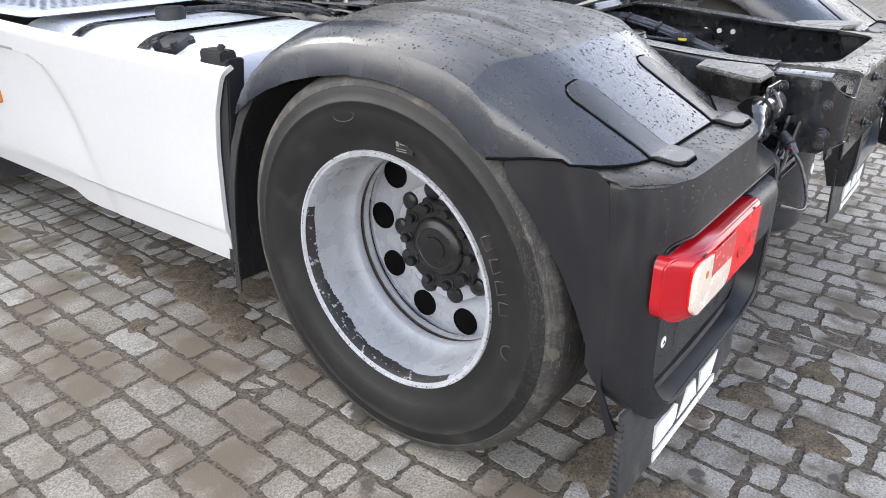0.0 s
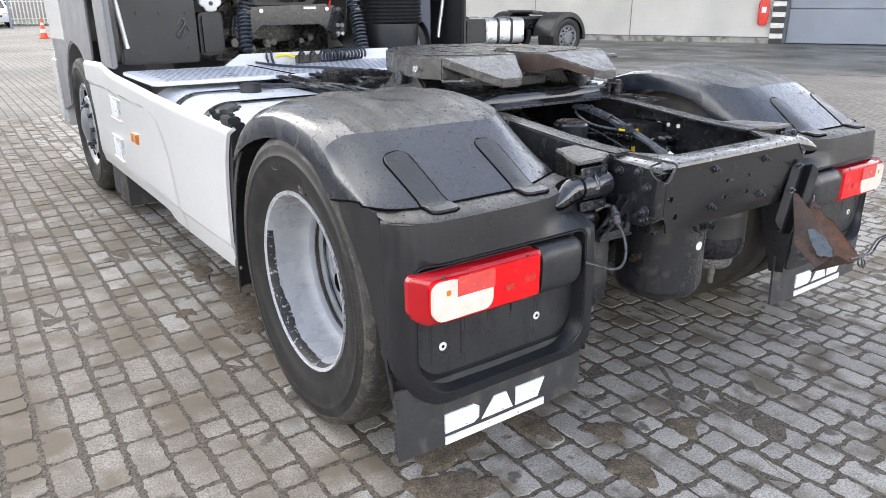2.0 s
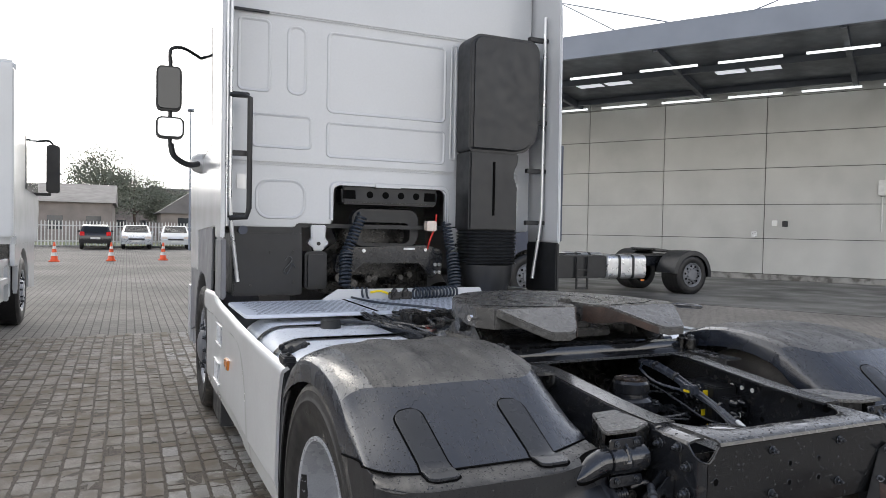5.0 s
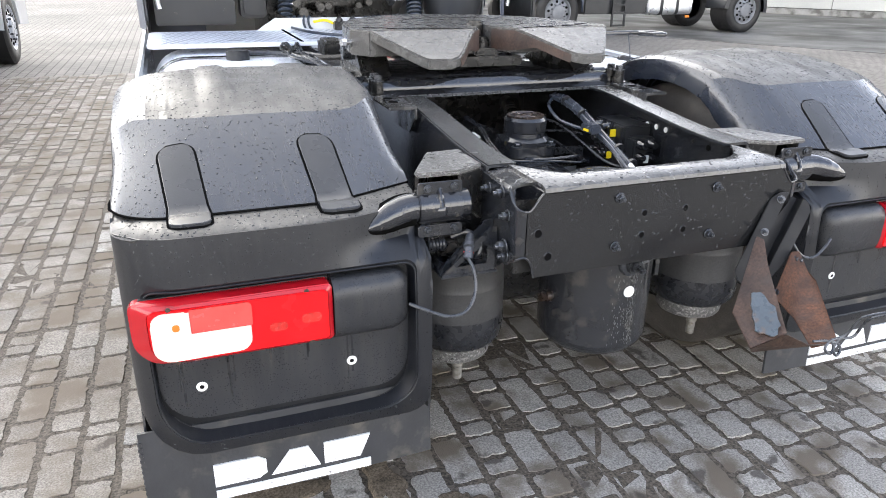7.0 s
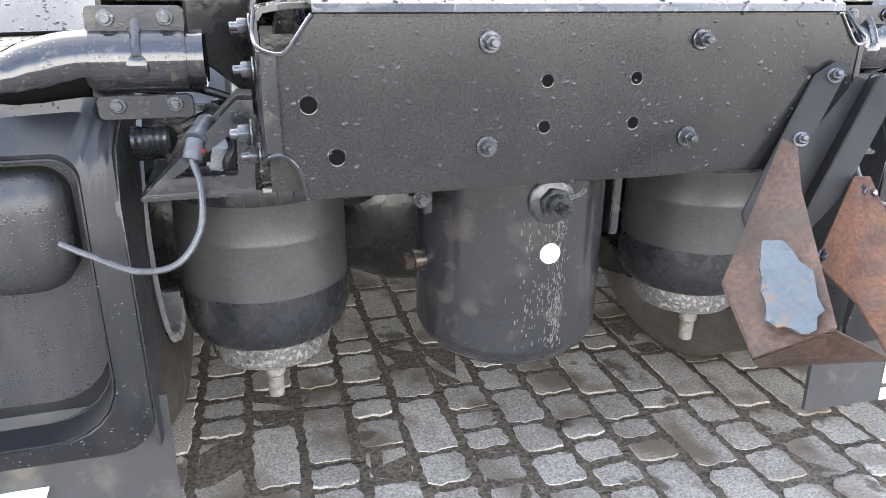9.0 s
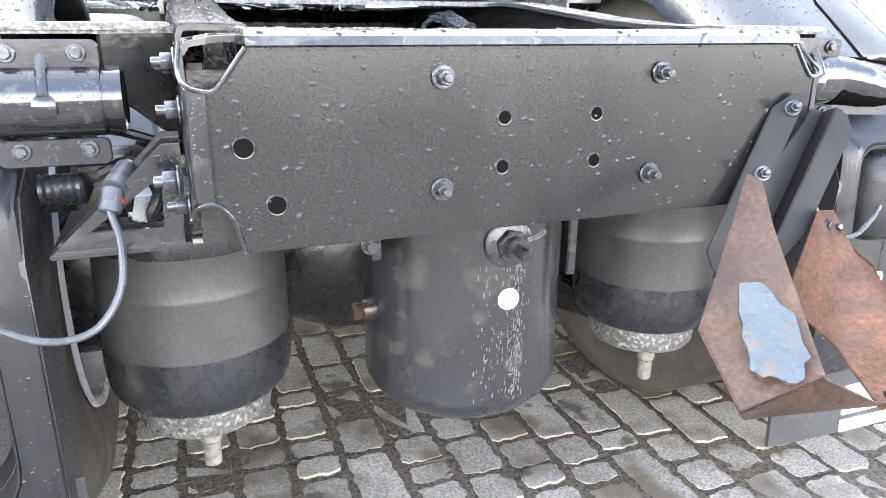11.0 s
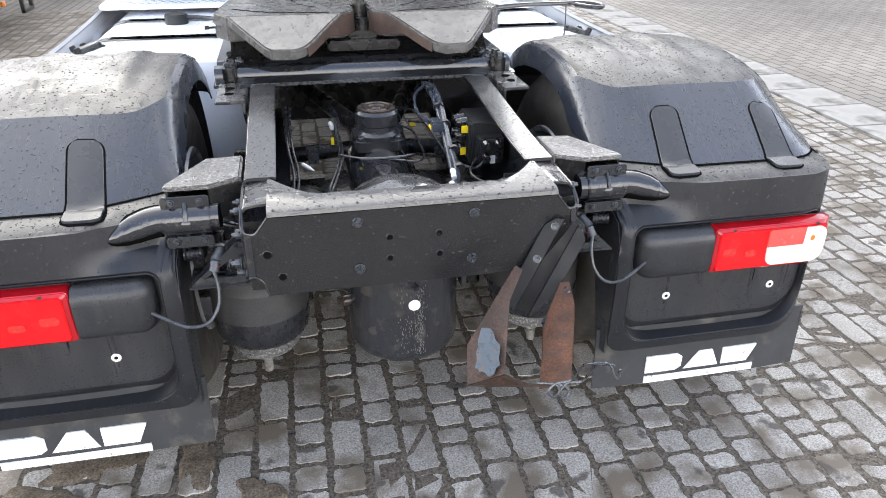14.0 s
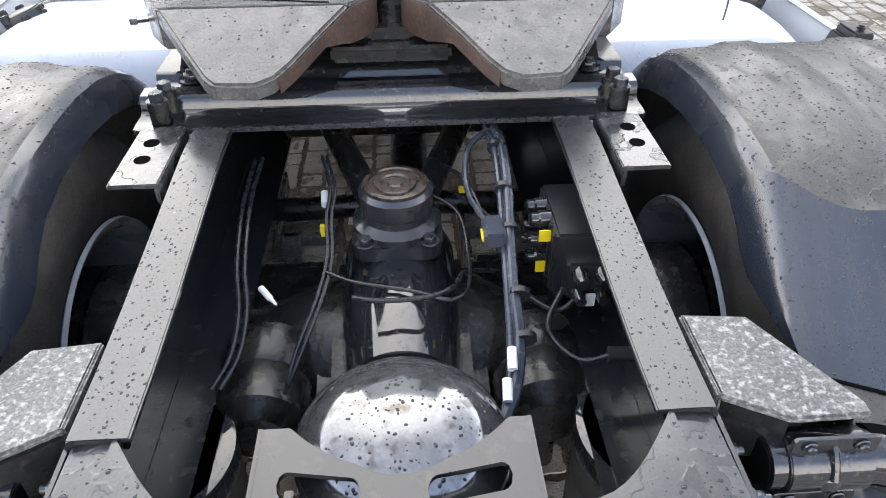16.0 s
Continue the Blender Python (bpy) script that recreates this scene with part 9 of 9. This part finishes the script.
def paver_mesh(length, seed):
    """A worn stone with a wavy outline and a thin rounded rim."""
    rnd = random.Random(seed)
    half_x, half_y, r = 0.0485, length / 2, 0.010
    count = 30 if length > 0.12 else 22 if length > 0.07 else 18
    loop = rounded(-half_x, half_x, -half_y, half_y, r, 3, 12)
    gaps = [math.dist(p, q) for p, q in zip(loop, loop[1:] + loop[:1])]
    whole = sum(gaps)
    p1, p2 = rnd.uniform(0, 6.28), rnd.uniform(0, 6.28)
    pts, i, gone = [], 0, 0.0
    for k in range(count):
        want = whole * k / count
        while gone + gaps[i] < want:
            gone += gaps[i]
            i += 1
        f = (want - gone) / gaps[i]
        p, q = loop[i], loop[(i + 1) % len(loop)]
        nx, ny = (q[1] - p[1]) / gaps[i], (p[0] - q[0]) / gaps[i]
        off = 0.0026 * math.sin(2 * math.pi * want / 0.043 + p1) + 0.0016 * math.sin(2 * math.pi * want / 0.071 + p2) + rnd.uniform(-0.0024, 0.0014)
        pts.append((p[0] + (q[0] - p[0]) * f + nx * off, p[1] + (q[1] - p[1]) * f + ny * off))
    b = bm()
    low = [b.verts.new((x, y, -0.012)) for x, y in pts]
    up = [b.verts.new((x * 0.955, y * (1 - 0.0022 / half_y), rnd.uniform(-0.0016, 0.0003))) for x, y in pts]
    k = len(pts)
    for i in range(k):
        b.faces.new((low[i], low[(i + 1) % k], up[(i + 1) % k], up[i]))
    b.faces.new(up)
    bmesh.ops.recalc_face_normals(b, faces=b.faces)
    me = bpy.data.meshes.new("paver")
    b.to_mesh(me)
    b.free()
    me.polygons.foreach_set("use_smooth", [True] * len(me.polygons))
    me.set_sharp_from_angle(angle=radians(40))
    return me


SIZES = [(0.22, 0.204), (0.15, 0.134), (0.11, 0.096), (0.08, 0.065)]
STONES = [[paver_mesh(length, 100 * j + k) for k in range(10)] for j, (_, length) in enumerate(SIZES)]
ALL = [me for row in STONES for me in row]
for me in ALL:
    me.materials.append(M["paver"])
base_v = {}
for me in ALL:
    co = np.empty(len(me.vertices) * 3)
    me.vertices.foreach_get("co", co)
    base_v[me.name] = (co.reshape(-1, 3), [tuple(p.vertices) for p in me.polygons])
verts, faces, placed, sandy = [], [], [], []
# left of this line stones take the sandier tone, darkened to balance the light
TONE_LINE = lambda y: -1.25 + 0.15 * math.sin(y * 1.7)
columns = int(2 * PAVE_HX / 0.113)
for i in range(columns):
    x = PAVE_CX - PAVE_HX + (i + 0.5) * 0.113
    y = PAVE_CY - PAVE_HY + (0.0 if i % 2 else -0.11)
    while y < PAVE_CY + PAVE_HY:
        kind = random.choices((0, 1, 2, 3), (0.26, 0.16, 0.40, 0.18) if x > -1.3 else (0.55, 0.15, 0.25, 0.05))[0]
        step = SIZES[kind][0]
        me = random.choice(STONES[kind])
        p = (x + random.uniform(-0.003, 0.003) + 0.012 * math.sin(y * 0.9 + x), y + step / 2 + random.uniform(-0.003, 0.003), random.uniform(-0.005, 0.001))
        placed.append((me, p, radians(random.uniform(-2.5, 2.5))))
        y += step
near = sorted(range(len(placed)), key=lambda k: min((placed[k][1][0] - 0.35) ** 2 + (placed[k][1][1] + 0.15) ** 2, (placed[k][1][0] + 1.55) ** 2 + (placed[k][1][1] - 0.35) ** 2))[:300]
near = set(near)
for k, (me, p, a) in enumerate(placed):
    if k in near:
        o_ = new("paver", me)
        o_.parent = ground
        o_.location, o_.rotation_euler = p, (0, 0, a)
        if p[0] + random.gauss(0, 0.15) < TONE_LINE(p[1]):
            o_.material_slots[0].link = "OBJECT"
            o_.material_slots[0].material = M["paver_sandy_dim"]
    else:
        sandy.extend([1 if p[0] + random.gauss(0, 0.15) < TONE_LINE(p[1]) else 0] * len(base_v[me.name][1]))
        co, fs = base_v[me.name]
        c_, s_ = math.cos(a), math.sin(a)
        n0 = len(verts)
        verts.extend(zip(co[:, 0] * c_ - co[:, 1] * s_ + p[0], co[:, 0] * s_ + co[:, 1] * c_ + p[1], co[:, 2] + p[2]))
        faces.extend(tuple(v + n0 for v in f) for f in fs)
me = bpy.data.meshes.new("paver_field")
me.from_pydata(verts, [], faces)
me.polygons.foreach_set("use_smooth", [True] * len(me.polygons))
me.set_sharp_from_angle(angle=radians(40))
me.materials.append(M["paver_far"])
me.materials.append(M["paver_sandy_dim"])
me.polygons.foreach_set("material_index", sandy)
field = new("paver_field", me)
field.parent = ground
tagged(field, kind="stuff")
